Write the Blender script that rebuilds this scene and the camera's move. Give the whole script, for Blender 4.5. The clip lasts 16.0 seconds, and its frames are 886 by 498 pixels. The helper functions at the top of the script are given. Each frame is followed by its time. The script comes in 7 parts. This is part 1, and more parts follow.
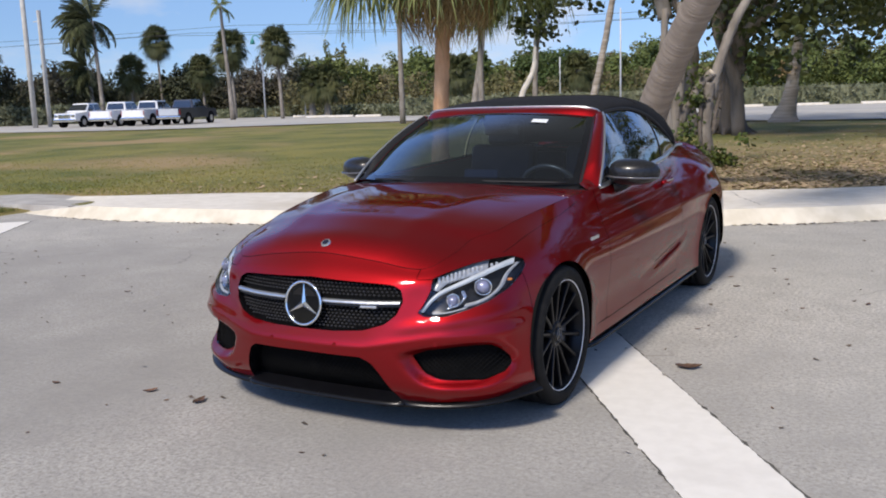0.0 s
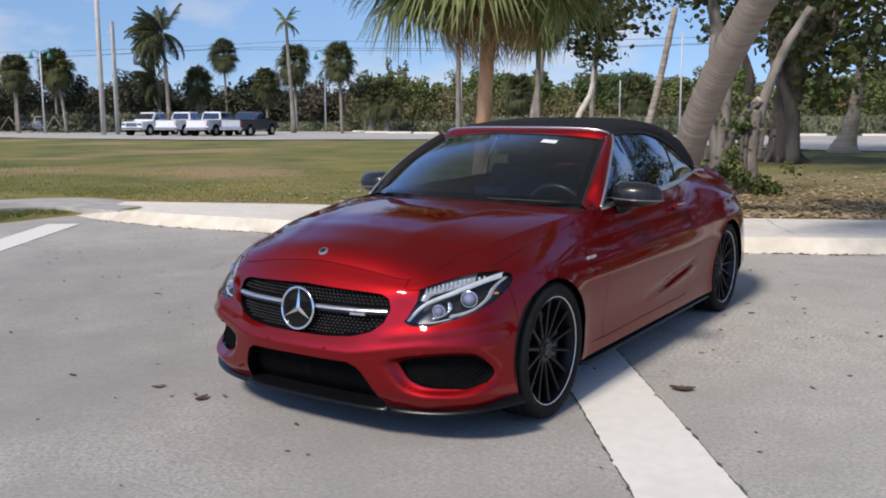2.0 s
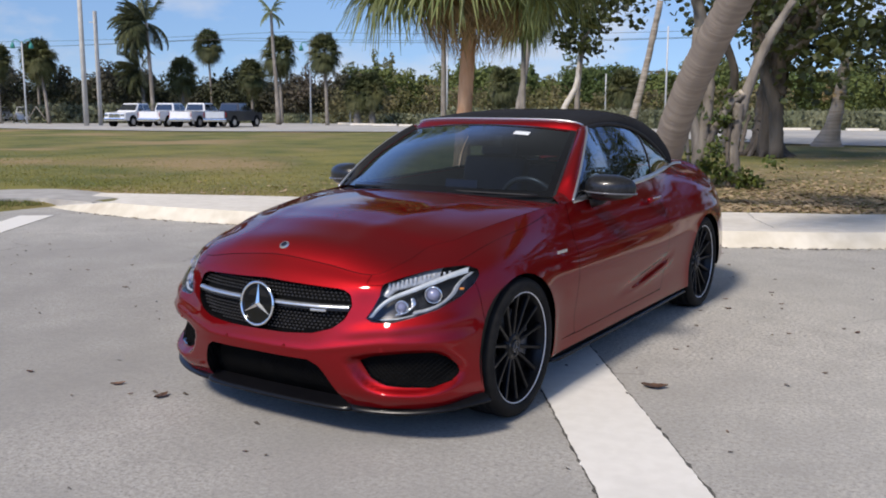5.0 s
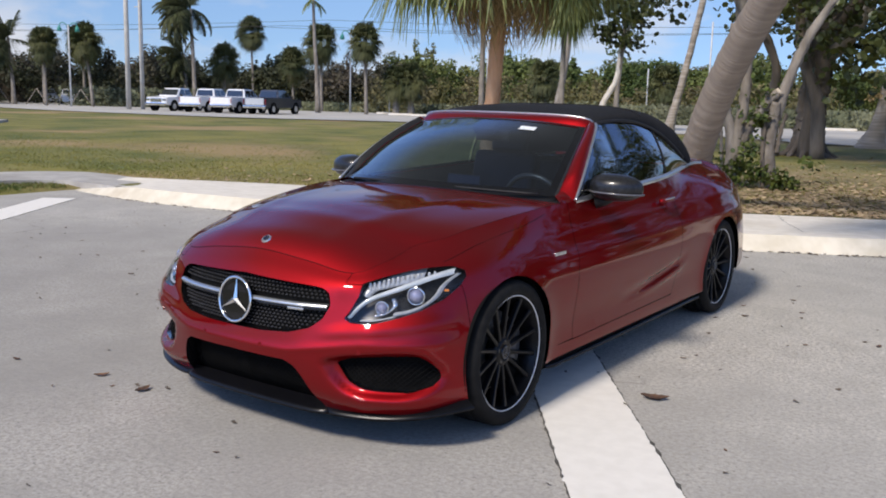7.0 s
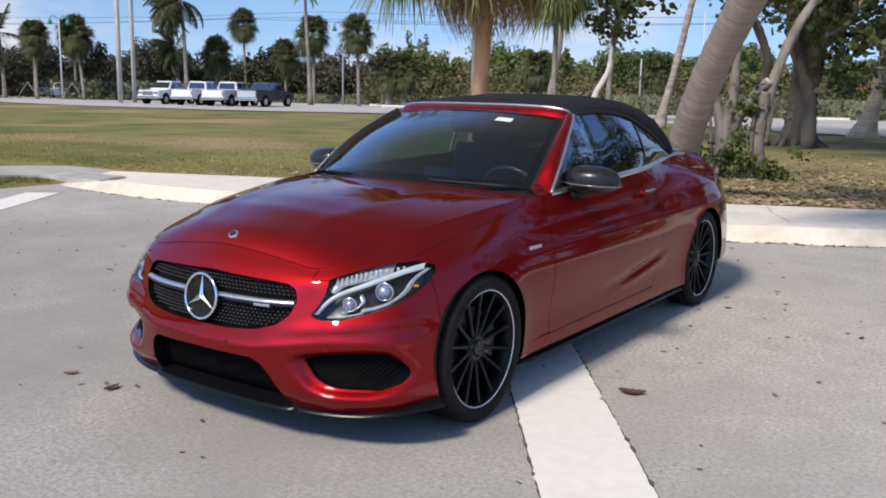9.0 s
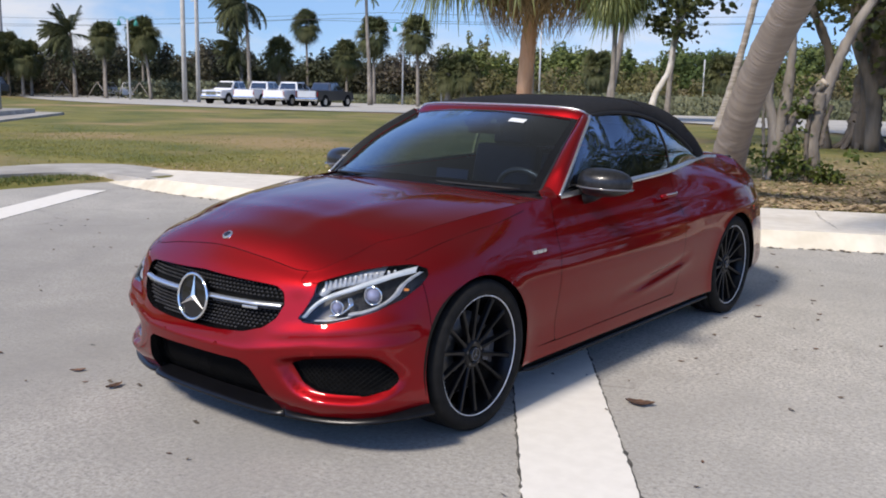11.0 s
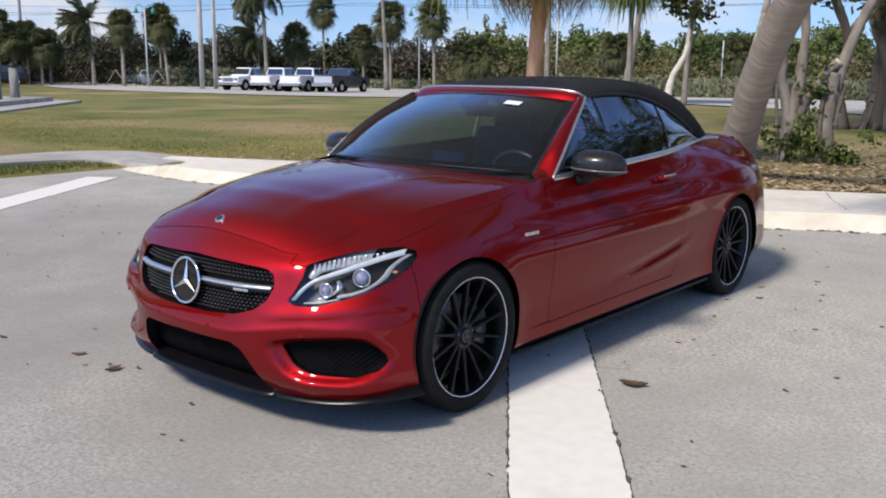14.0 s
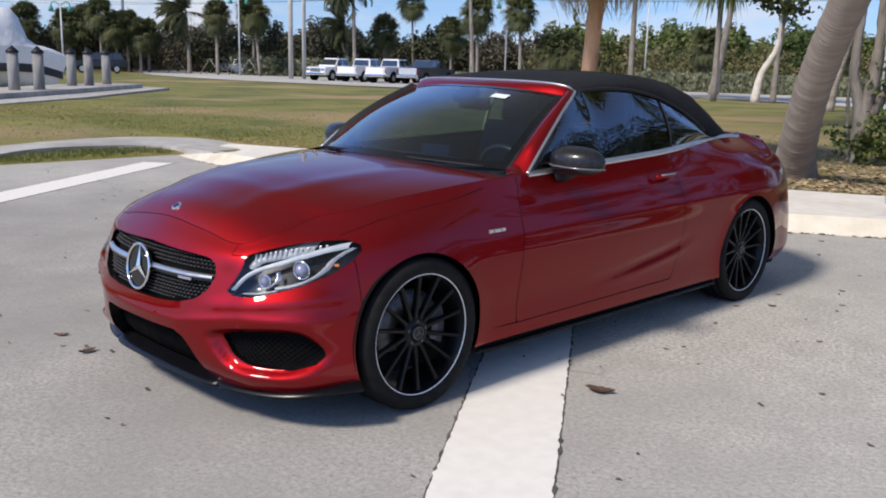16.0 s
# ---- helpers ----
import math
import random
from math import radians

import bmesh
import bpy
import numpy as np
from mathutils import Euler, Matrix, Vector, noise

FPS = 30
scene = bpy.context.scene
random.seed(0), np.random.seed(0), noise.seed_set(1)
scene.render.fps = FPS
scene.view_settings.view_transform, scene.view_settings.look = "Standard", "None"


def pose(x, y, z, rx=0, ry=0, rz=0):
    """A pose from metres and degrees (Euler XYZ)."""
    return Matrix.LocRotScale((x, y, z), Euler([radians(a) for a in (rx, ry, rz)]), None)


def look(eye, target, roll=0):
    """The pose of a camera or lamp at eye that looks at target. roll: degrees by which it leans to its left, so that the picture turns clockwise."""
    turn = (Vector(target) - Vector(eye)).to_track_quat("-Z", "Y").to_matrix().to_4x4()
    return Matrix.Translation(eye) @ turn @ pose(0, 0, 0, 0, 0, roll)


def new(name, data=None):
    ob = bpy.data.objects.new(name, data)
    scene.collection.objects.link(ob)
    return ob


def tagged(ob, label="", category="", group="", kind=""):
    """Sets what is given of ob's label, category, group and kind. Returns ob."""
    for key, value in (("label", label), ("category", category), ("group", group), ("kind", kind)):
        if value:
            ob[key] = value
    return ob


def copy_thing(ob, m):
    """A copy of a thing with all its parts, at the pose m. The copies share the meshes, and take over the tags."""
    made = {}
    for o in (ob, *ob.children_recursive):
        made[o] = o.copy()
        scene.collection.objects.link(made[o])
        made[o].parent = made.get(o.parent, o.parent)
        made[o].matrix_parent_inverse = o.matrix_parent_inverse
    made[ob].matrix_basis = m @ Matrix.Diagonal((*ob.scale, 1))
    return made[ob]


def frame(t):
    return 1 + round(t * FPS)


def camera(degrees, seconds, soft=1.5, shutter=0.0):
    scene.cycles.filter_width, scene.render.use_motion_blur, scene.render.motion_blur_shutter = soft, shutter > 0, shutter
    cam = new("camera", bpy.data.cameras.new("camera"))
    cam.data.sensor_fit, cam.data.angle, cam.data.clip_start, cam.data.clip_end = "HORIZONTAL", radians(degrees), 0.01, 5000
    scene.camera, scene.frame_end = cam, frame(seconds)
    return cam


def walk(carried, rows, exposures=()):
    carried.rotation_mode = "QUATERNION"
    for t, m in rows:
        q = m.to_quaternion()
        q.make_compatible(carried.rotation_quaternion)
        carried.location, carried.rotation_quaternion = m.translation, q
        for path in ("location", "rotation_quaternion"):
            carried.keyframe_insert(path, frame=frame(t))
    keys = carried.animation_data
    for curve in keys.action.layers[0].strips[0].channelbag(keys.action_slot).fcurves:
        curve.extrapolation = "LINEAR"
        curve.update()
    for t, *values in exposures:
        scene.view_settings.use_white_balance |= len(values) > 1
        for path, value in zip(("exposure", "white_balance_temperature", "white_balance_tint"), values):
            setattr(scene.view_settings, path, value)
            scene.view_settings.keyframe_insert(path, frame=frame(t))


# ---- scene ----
cam = camera(51.6, 16.0, soft=1.9)
PATH = [
    (0, (2.466, -5.331, 1.477), (1.493, -3.617, 1.139), -1.9),
    (0.5, (2.616, -5.322, 1.47), (1.605, -3.626, 1.15), -0.6),
    (1, (2.731, -5.295, 1.468), (1.69, -3.615, 1.16), 0.1),
    (1.5, (2.769, -5.291, 1.468), (1.703, -3.624, 1.176), -0.1),
    (2, (2.788, -5.297, 1.468), (1.707, -3.641, 1.172), -0.2),
    (2.5, (2.806, -5.297, 1.464), (1.73, -3.638, 1.166), -0.1),
    (3, (2.815, -5.298, 1.463), (1.752, -3.629, 1.167), -0.2),
    (3.5, (2.814, -5.288, 1.461), (1.744, -3.624, 1.17), -0.6),
    (4, (2.813, -5.271, 1.458), (1.737, -3.612, 1.16), -0.7),
    (4.2, (2.803, -5.254, 1.454), (1.735, -3.591, 1.148), -0.7),
    (6.5, (2.812, -4.901, 1.461), (1.725, -3.253, 1.141), 1.7),
    (7, (2.883, -4.864, 1.462), (1.761, -3.241, 1.131), 1.4),
    (7.5, (2.895, -4.86, 1.46), (1.779, -3.235, 1.121), 1.2),
    (8, (2.912, -4.848, 1.46), (1.805, -3.219, 1.115), 1.1),
    (10.3, (2.967, -4.562, 1.468), (1.82, -2.963, 1.116), 1.2),
    (10.5, (3.009, -4.542, 1.466), (1.841, -2.958, 1.114), 1.5),
    (11, (3.094, -4.505, 1.465), (1.877, -2.957, 1.115), 1.2),
    (11.5, (3.128, -4.49, 1.467), (1.884, -2.962, 1.126), 0.8),
    (12, (3.153, -4.483, 1.465), (1.897, -2.963, 1.13), 1.0),
    (12.5, (3.164, -4.496, 1.464), (1.905, -2.98, 1.125), 1.3),
    (13, (3.168, -4.491, 1.463), (1.914, -2.973, 1.11), 1.0),
    (13.5, (3.189, -4.481, 1.464), (1.944, -2.958, 1.103), 0.6),
    (14, (3.203, -4.444, 1.46), (1.958, -2.927, 1.077), 0.6),
    (14.5, (3.205, -4.332, 1.45), (1.944, -2.835, 1.04), 0.5),
    (15, (3.246, -4.194, 1.463), (1.958, -2.72, 1.053), 0.5),
    (15.5, (3.412, -4.091, 1.46), (2.075, -2.658, 1.061), 1.3),
    (16, (3.563, -3.998, 1.462), (2.18, -2.61, 1.061), 1.4),
]
walk(cam, [(t, look(eye, target, roll)) for t, eye, target, roll in PATH],
     exposures=[(t, stops, 6500, 14) for t, stops in ((0, -0.08), (1, -0.13), (2.5, -0.18), (4.2, -0.17), (6.3, -0.14), (8.2, -0.07), (10.3, 0.01), (13, 0.0), (16, -0.04))])

# ---- daylight ----
SUN_EL, SUN_FROM = radians(44), Vector((-0.03, -0.9995, 0))
world = bpy.data.worlds.new("daylight")
scene.world = world
world.use_nodes = True
wn, wl = world.node_tree.nodes, world.node_tree.links
wn.clear()
w_out, w_bg, w_sky = wn.new("ShaderNodeOutputWorld"), wn.new("ShaderNodeBackground"), wn.new("ShaderNodeTexSky")
w_sky.sky_type, w_sky.sun_disc = "NISHITA", False
w_sky.sun_elevation, w_sky.sun_rotation = SUN_EL, math.atan2(SUN_FROM.x, SUN_FROM.y)
w_sky.air_density, w_sky.dust_density, w_sky.ozone_density = 1.0, 0.0, 3.0
w_bg.inputs[1].default_value = 0.11
# broken white cloud, thicker towards the horizon
w_tc, w_map, w_noise, w_ramp, w_mix = (wn.new("ShaderNodeTexCoord"), wn.new("ShaderNodeMapping"), wn.new("ShaderNodeTexNoise"),
                                       wn.new("ShaderNodeValToRGB"), wn.new("ShaderNodeMix"))
w_map.inputs["Scale"].default_value = (2.4, 2.4, 5.5)
w_noise.inputs["Scale"].default_value, w_noise.inputs["Detail"].default_value, w_noise.inputs["Roughness"].default_value = 1.9, 7, 0.55
w_ramp.color_ramp.elements[0].position, w_ramp.color_ramp.elements[1].position = 0.46, 0.66
w_mix.data_type = "RGBA"
w_mix.inputs["B"].default_value = (7.3, 7.5, 7.8, 1)
wl.new(w_tc.outputs["Generated"], w_map.inputs["Vector"])
wl.new(w_map.outputs[0], w_noise.inputs["Vector"])
wl.new(w_noise.outputs[0], w_ramp.inputs[0])
# cloud lies low; overhead the sky is clear. The haze at the very horizon is thin
w_sep, w_low, w_mul, w_add = wn.new("ShaderNodeSeparateXYZ"), wn.new("ShaderNodeMapRange"), wn.new("ShaderNodeMath"), wn.new("ShaderNodeVectorMath")
w_low.inputs["From Min"].default_value, w_low.inputs["From Max"].default_value = 0.10, 0.24
w_low.inputs["To Min"].default_value, w_low.inputs["To Max"].default_value = 0.85, 0.0
w_mul.operation, w_add.operation = "MULTIPLY", "ADD"
w_add.inputs[1].default_value = (0, 0, 0.10)
wl.new(w_tc.outputs["Generated"], w_sep.inputs[0])
wl.new(w_sep.outputs[2], w_low.inputs["Value"])
wl.new(w_ramp.outputs[0], w_mul.inputs[0])
wl.new(w_low.outputs[0], w_mul.inputs[1])
wl.new(w_tc.outputs["Generated"], w_add.inputs[0])
wl.new(w_add.outputs[0], w_sky.inputs["Vector"])
wl.new(w_mul.outputs[0], w_mix.inputs["Factor"])
# the sky is brightest well above the treetops, the zenith deep
w_gain, w_tint = wn.new("ShaderNodeFloatCurve"), wn.new("ShaderNodeMix")
for k, at in enumerate(((0.0, 0.58), (0.10, 0.66), (0.25, 1.05), (0.45, 1.22), (0.75, 0.80), (1.0, 0.70))):
    if k in (0, 5):
        w_gain.mapping.curves[0].points[min(k, 1) if k == 0 else -1].location = at
    else:
        w_gain.mapping.curves[0].points.new(*at)
w_gain.mapping.update()
w_twice = wn.new("ShaderNodeMath")
w_twice.operation, w_twice.inputs[1].default_value = "MULTIPLY", 2.0
w_scale = wn.new("ShaderNodeVectorMath")
w_scale.operation = "SCALE"
w_tint.data_type, w_tint.blend_type = "RGBA", "MULTIPLY"
w_tint.inputs["Factor"].default_value = 1.0
w_hue = wn.new("ShaderNodeMix")
w_hue.data_type = "RGBA"
w_hue.inputs["B"].default_value = (1.55, 0.98, 0.55, 1)
w_mid, w_rise = wn.new("ShaderNodeMix"), wn.new("ShaderNodeMapRange")
w_mid.data_type = "RGBA"
w_mid.inputs["A"].default_value, w_mid.inputs["B"].default_value = (0.92, 0.98, 1.06, 1), (0.88, 0.95, 1.18, 1)
w_rise.inputs["From Min"].default_value, w_rise.inputs["From Max"].default_value = 0.16, 0.32
wl.new(w_sep.outputs[2], w_rise.inputs["Value"])
wl.new(w_rise.outputs[0], w_mid.inputs["Factor"])
wl.new(w_mid.outputs["Result"], w_hue.inputs["A"])
w_high = wn.new("ShaderNodeMapRange")
w_high.inputs["From Min"].default_value, w_high.inputs["From Max"].default_value = 0.46, 0.70
wl.new(w_sep.outputs[2], w_high.inputs["Value"])
wl.new(w_high.outputs[0], w_hue.inputs["Factor"])
wl.new(w_hue.outputs["Result"], w_tint.inputs["B"])
wl.new(w_sep.outputs[2], w_gain.inputs["Value"])
wl.new(w_sky.outputs[0], w_tint.inputs["A"])
wl.new(w_tint.outputs["Result"], w_scale.inputs[0])
wl.new(w_gain.outputs[0], w_twice.inputs[0])
wl.new(w_twice.outputs[0], w_scale.inputs["Scale"])
wl.new(w_scale.outputs[0], w_mix.inputs["A"])
wl.new(w_mix.outputs["Result"], w_bg.inputs[0])
wl.new(w_bg.outputs[0], w_out.inputs[0])
sun = new("sun", bpy.data.lights.new("sun", "SUN"))
sun.data.energy, sun.data.angle, sun.data.color = 4.3, radians(9.5), (1.0, 0.93, 0.82)
sun.matrix_world = look(SUN_FROM * 40 + Vector((0, 0, 40 * math.tan(SUN_EL))), (0, 0, 0))

# ---- materials ----


def mat(name, c1, c2=None, scale=4.0, rough=0.6, metal=0.0, bump=0.0, bscale=40.0, coat=0.0, c3=None, scale3=0.6, spread=(0.35, 0.65),
        per="", spec=0.5, stretch=(1, 1, 1), trans=0.0, rvar=0.0, amount3=(0.45, 0.7), coat_ior=1.5, coat_rough=0.03, edge=None, turn=None):
    """Two scales of colour from noise (c1 to c2, then patches of c3), with bump. per: vary by "object" or by "island"."""
    m = bpy.data.materials.new(name)
    m.use_nodes = True
    n, l = m.node_tree.nodes, m.node_tree.links
    b = n["Principled BSDF"]
    b.inputs["Roughness"].default_value, b.inputs["Metallic"].default_value = rough, metal
    b.inputs["Coat Weight"].default_value, b.inputs["Coat Roughness"].default_value, b.inputs["Coat IOR"].default_value = coat, coat_rough, coat_ior
    b.inputs["Specular IOR Level"].default_value = spec
    tc, mp = n.new("ShaderNodeTexCoord"), n.new("ShaderNodeMapping")
    mp.inputs["Scale"].default_value = stretch
    if turn:  # the grain lies across a leaning axis
        mp.vector_type, mp.inputs["Scale"].default_value, mp.inputs["Rotation"].default_value = "TEXTURE", [1 / k for k in stretch], turn
    if edge:  # metal flake keeps its colour at grazing angles
        b.inputs["Specular Tint"].default_value = (*edge, 1)
    l.new(tc.outputs["Object"], mp.inputs["Vector"])

    def noise_at(s, detail=5.0):
        t = n.new("ShaderNodeTexNoise")
        t.inputs["Scale"].default_value, t.inputs["Detail"].default_value = s, detail
        l.new(mp.outputs[0], t.inputs["Vector"])
        return t.outputs[0]

    def ramp(sock, lo, hi):
        r = n.new("ShaderNodeMapRange")
        r.inputs["From Min"].default_value, r.inputs["From Max"].default_value = lo, hi
        l.new(sock, r.inputs["Value"])
        return r.outputs[0]

    def mix(f, a, c):
        x = n.new("ShaderNodeMix")
        x.data_type = "RGBA"
        l.new(f, x.inputs["Factor"])
        for key, v in (("A", a), ("B", c)):
            if isinstance(v, tuple):
                x.inputs[key].default_value = (*v, 1)
            else:
                l.new(v, x.inputs[key])
        return x.outputs["Result"]

    col = mix(ramp(noise_at(scale), *spread), c1, c2 or c1)
    if c3:
        col = mix(ramp(noise_at(scale3, 6.0), *amount3), col, c3)
    if per:
        src = n.new("ShaderNodeObjectInfo" if per == "object" else "ShaderNodeNewGeometry")
        hsv, rr = n.new("ShaderNodeHueSaturation"), n.new("ShaderNodeMapRange")
        rr.inputs["To Min"].default_value, rr.inputs["To Max"].default_value = 0.65, 1.4
        l.new(src.outputs["Random" if per == "object" else "Random Per Island"], rr.inputs["Value"])
        l.new(rr.outputs[0], hsv.inputs["Value"])
        l.new(col, hsv.inputs["Color"])
        col = hsv.outputs[0]
    l.new(col, b.inputs["Base Color"])
    if rvar:
        rv = n.new("ShaderNodeMapRange")
        rv.inputs["To Min"].default_value, rv.inputs["To Max"].default_value = max(0, rough - rvar), min(1, rough + rvar)
        l.new(noise_at(scale * 2.3), rv.inputs["Value"])
        l.new(rv.outputs[0], b.inputs["Roughness"])
    if bump:
        bp = n.new("ShaderNodeBump")
        bp.inputs["Strength"].default_value, bp.inputs["Distance"].default_value = bump, 0.6 / bscale
        l.new(noise_at(bscale, 4.0), bp.inputs["Height"])
        l.new(bp.outputs[0], b.inputs["Normal"])
    if trans:
        tr, add = n.new("ShaderNodeBsdfTranslucent"), n.new("ShaderNodeMixShader")
        l.new(col, tr.inputs[0])
        add.inputs[0].default_value = trans
        l.new(b.outputs[0], add.inputs[1])
        l.new(tr.outputs[0], add.inputs[2])
        l.new(add.outputs[0], n["Material Output"].inputs[0])
    return m


def asphalt_material():
    """Worn pale asphalt: aggregate at two sizes, dark pits, broad stains and hair cracks."""
    m = bpy.data.materials.new("worn_asphalt")
    m.use_nodes = True
    n, l = m.node_tree.nodes, m.node_tree.links
    b = n["Principled BSDF"]
    b.inputs["Roughness"].default_value, b.inputs["Specular IOR Level"].default_value = 0.9, 0.3
    tc = n.new("ShaderNodeTexCoord")

    def tex(kind, scale, **kw):
        t = n.new(kind)
        t.inputs["Scale"].default_value = scale
        for k, v in kw.items():
            t.inputs[k].default_value = v
        l.new(tc.outputs["Object"], t.inputs["Vector"])
        return t

    def rng_of(sock, lo, hi, a=0.0, z=1.0):
        r = n.new("ShaderNodeMapRange")
        r.inputs["From Min"].default_value, r.inputs["From Max"].default_value = lo, hi
        r.inputs["To Min"].default_value, r.inputs["To Max"].default_value = a, z
        l.new(sock, r.inputs["Value"])
        return r.outputs[0]

    def mix(f, a, c, mode="MIX"):
        x = n.new("ShaderNodeMix")
        x.data_type, x.blend_type = "RGBA", mode
        for key, v in (("Factor", f), ("A", a), ("B", c)):
            if isinstance(v, tuple):
                x.inputs[key].default_value = (*v, 1)
            elif isinstance(v, float):
                x.inputs[key].default_value = v
            else:
                l.new(v, x.inputs[key])
        return x.outputs["Result"]

    stone = tex("ShaderNodeTexVoronoi", 85.0)
    grain = tex("ShaderNodeTexNoise", 44.0, Detail=8.0, Roughness=0.75)
    blot = tex("ShaderNodeTexNoise", 2.6, Detail=6.0, Roughness=0.6)
    wide = tex("ShaderNodeTexNoise", 0.45, Detail=5.0)
    pit = tex("ShaderNodeTexNoise", 52.0, Detail=3.0)
    col = mix(rng_of(grain.outputs[0], 0.32, 0.68), (0.175, 0.166, 0.150), (0.70, 0.668, 0.60))
    col = mix(rng_of(stone.outputs["Distance"], 0.0, 0.42, 0.75, 0.0), col, (0.70, 0.668, 0.605))
    col = mix(rng_of(pit.outputs[0], 0.62, 0.70, 0.0, 0.8), col, (0.08, 0.078, 0.075))
    col = mix(rng_of(blot.outputs[0], 0.45, 0.72, 0.0, 0.6), col, (0.31, 0.295, 0.265))
    col = mix(rng_of(wide.outputs[0], 0.40, 0.65, 0.0, 0.45), col, (0.50, 0.482, 0.44))
    grime = tex("ShaderNodeTexNoise", 0.22, Detail=7.0, Roughness=0.65)
    col = mix(rng_of(grime.outputs[0], 0.44, 0.62, 0.0, 0.6), col, (0.27, 0.258, 0.236))
    wob = n.new("ShaderNodeVectorMath")
    wob.operation = "MULTIPLY_ADD"
    wob.inputs[1].default_value = (0.5, 0.5, 0.5)
    warp = tex("ShaderNodeTexNoise", 1.4, Detail=6.0)
    l.new(warp.outputs["Color"], wob.inputs[0])
    l.new(tc.outputs["Object"], wob.inputs[2])
    crack = n.new("ShaderNodeTexVoronoi")
    crack.feature = "DISTANCE_TO_EDGE"
    crack.inputs["Scale"].default_value = 0.42
    l.new(wob.outputs[0], crack.inputs["Vector"])
    line = rng_of(crack.outputs["Distance"], 0.0, 0.0035, 0.55, 0.0)
    hide = rng_of(wide.outputs[0], 0.5, 0.56)
    both_f = n.new("ShaderNodeMath")
    both_f.operation = "MULTIPLY"
    l.new(line, both_f.inputs[0])
    l.new(hide, both_f.inputs[1])
    col = mix(both_f.outputs[0], col, (0.09, 0.085, 0.08))
    l.new(col, b.inputs["Base Color"])
    bp = n.new("ShaderNodeBump")
    bp.inputs["Strength"].default_value, bp.inputs["Distance"].default_value = 0.55, 0.004
    l.new(grain.outputs[0], bp.inputs["Height"])
    l.new(bp.outputs[0], b.inputs["Normal"])
    return m


ASPHALT = asphalt_material()
FAR_ASPHALT = mat("far_asphalt", (0.42, 0.40, 0.36), (0.5, 0.48, 0.43), 1.2, 0.9, c3=(0.36, 0.35, 0.33), scale3=0.2)
CONCRETE = mat("pale_concrete", (0.67, 0.62, 0.53), (0.77, 0.72, 0.63), 6, 0.85, bump=0.25, bscale=90, c3=(0.55, 0.49, 0.39), scale3=0.9, amount3=(0.5, 0.8))
KERB = mat("cream_kerb_concrete", (0.60, 0.54, 0.42), (0.71, 0.65, 0.53), 5, 0.85, bump=0.25, bscale=80, c3=(0.44, 0.36, 0.25), scale3=1.6, amount3=(0.55, 0.8))
GREY_PATH = mat("weathered_concrete", (0.36, 0.34, 0.31), (0.48, 0.46, 0.42), 4, 0.9, bump=0.25, bscale=80, c3=(0.28, 0.26, 0.23), scale3=0.7)
STRIPE = mat("white_road_paint", (0.74, 0.71, 0.645), (0.79, 0.76, 0.695), 14, 0.8, bump=0.08, bscale=140, c3=(0.62, 0.59, 0.53), scale3=1.3, amount3=(0.60, 0.85))
CREVICE = mat("dirty_crevice", (0.05, 0.047, 0.043), (0.12, 0.113, 0.10), 20, 0.95)
STRIP_GRASS = mat("green_strip_grass", (0.085, 0.12, 0.025), (0.20, 0.20, 0.055), 1.2, 0.8, per="island", trans=0.25)
TURF = mat("dry_turf", (0.092, 0.109, 0.017), (0.208, 0.187, 0.041), 0.45, 0.95, bump=0.8, bscale=30, c3=(0.30, 0.215, 0.095), scale3=0.17, amount3=(0.50, 0.64), spread=(0.36, 0.62))


def strew(m, centre, reach, colour):
    """Lets fallen leaves, soil or grime thin out round a place on the ground."""
    n, l = m.node_tree.nodes, m.node_tree.links
    b = n["Principled BSDF"]
    old = b.inputs["Base Color"].links[0].from_socket
    tc, dist, fade, ns, sm, mx, grain, tone = (n.new(k) for k in ("ShaderNodeTexCoord", "ShaderNodeVectorMath", "ShaderNodeMapRange", "ShaderNodeTexNoise", "ShaderNodeMath", "ShaderNodeMix", "ShaderNodeTexNoise", "ShaderNodeMix"))
    dist.operation, dist.inputs[1].default_value = "DISTANCE", (*centre, 0)
    fade.inputs["From Min"].default_value, fade.inputs["From Max"].default_value = reach * 0.45, reach
    fade.inputs["To Min"].default_value, fade.inputs["To Max"].default_value = 1.3, 0.0
    ns.inputs["Scale"].default_value, ns.inputs["Detail"].default_value = 0.9, 7
    grain.inputs["Scale"].default_value, grain.inputs["Detail"].default_value = 14, 6
    sm.operation, sm.use_clamp = "MULTIPLY", True
    mx.data_type, tone.data_type = "RGBA", "RGBA"
    tone.inputs["A"].default_value, tone.inputs["B"].default_value = (*colour, 1), (*[k * 0.65 for k in colour], 1)
    l.new(tc.outputs["Object"], dist.inputs[0])
    l.new(dist.outputs["Value"], fade.inputs["Value"])
    l.new(tc.outputs["Object"], ns.inputs["Vector"])
    l.new(tc.outputs["Object"], grain.inputs["Vector"])
    l.new(fade.outputs[0], sm.inputs[0])
    l.new(ns.outputs[0], sm.inputs[1])
    l.new(grain.outputs[0], tone.inputs["Factor"])
    l.new(sm.outputs[0], mx.inputs["Factor"])
    l.new(old, mx.inputs["A"])
    l.new(tone.outputs["Result"], mx.inputs["B"])
    l.new(mx.outputs["Result"], b.inputs["Base Color"])


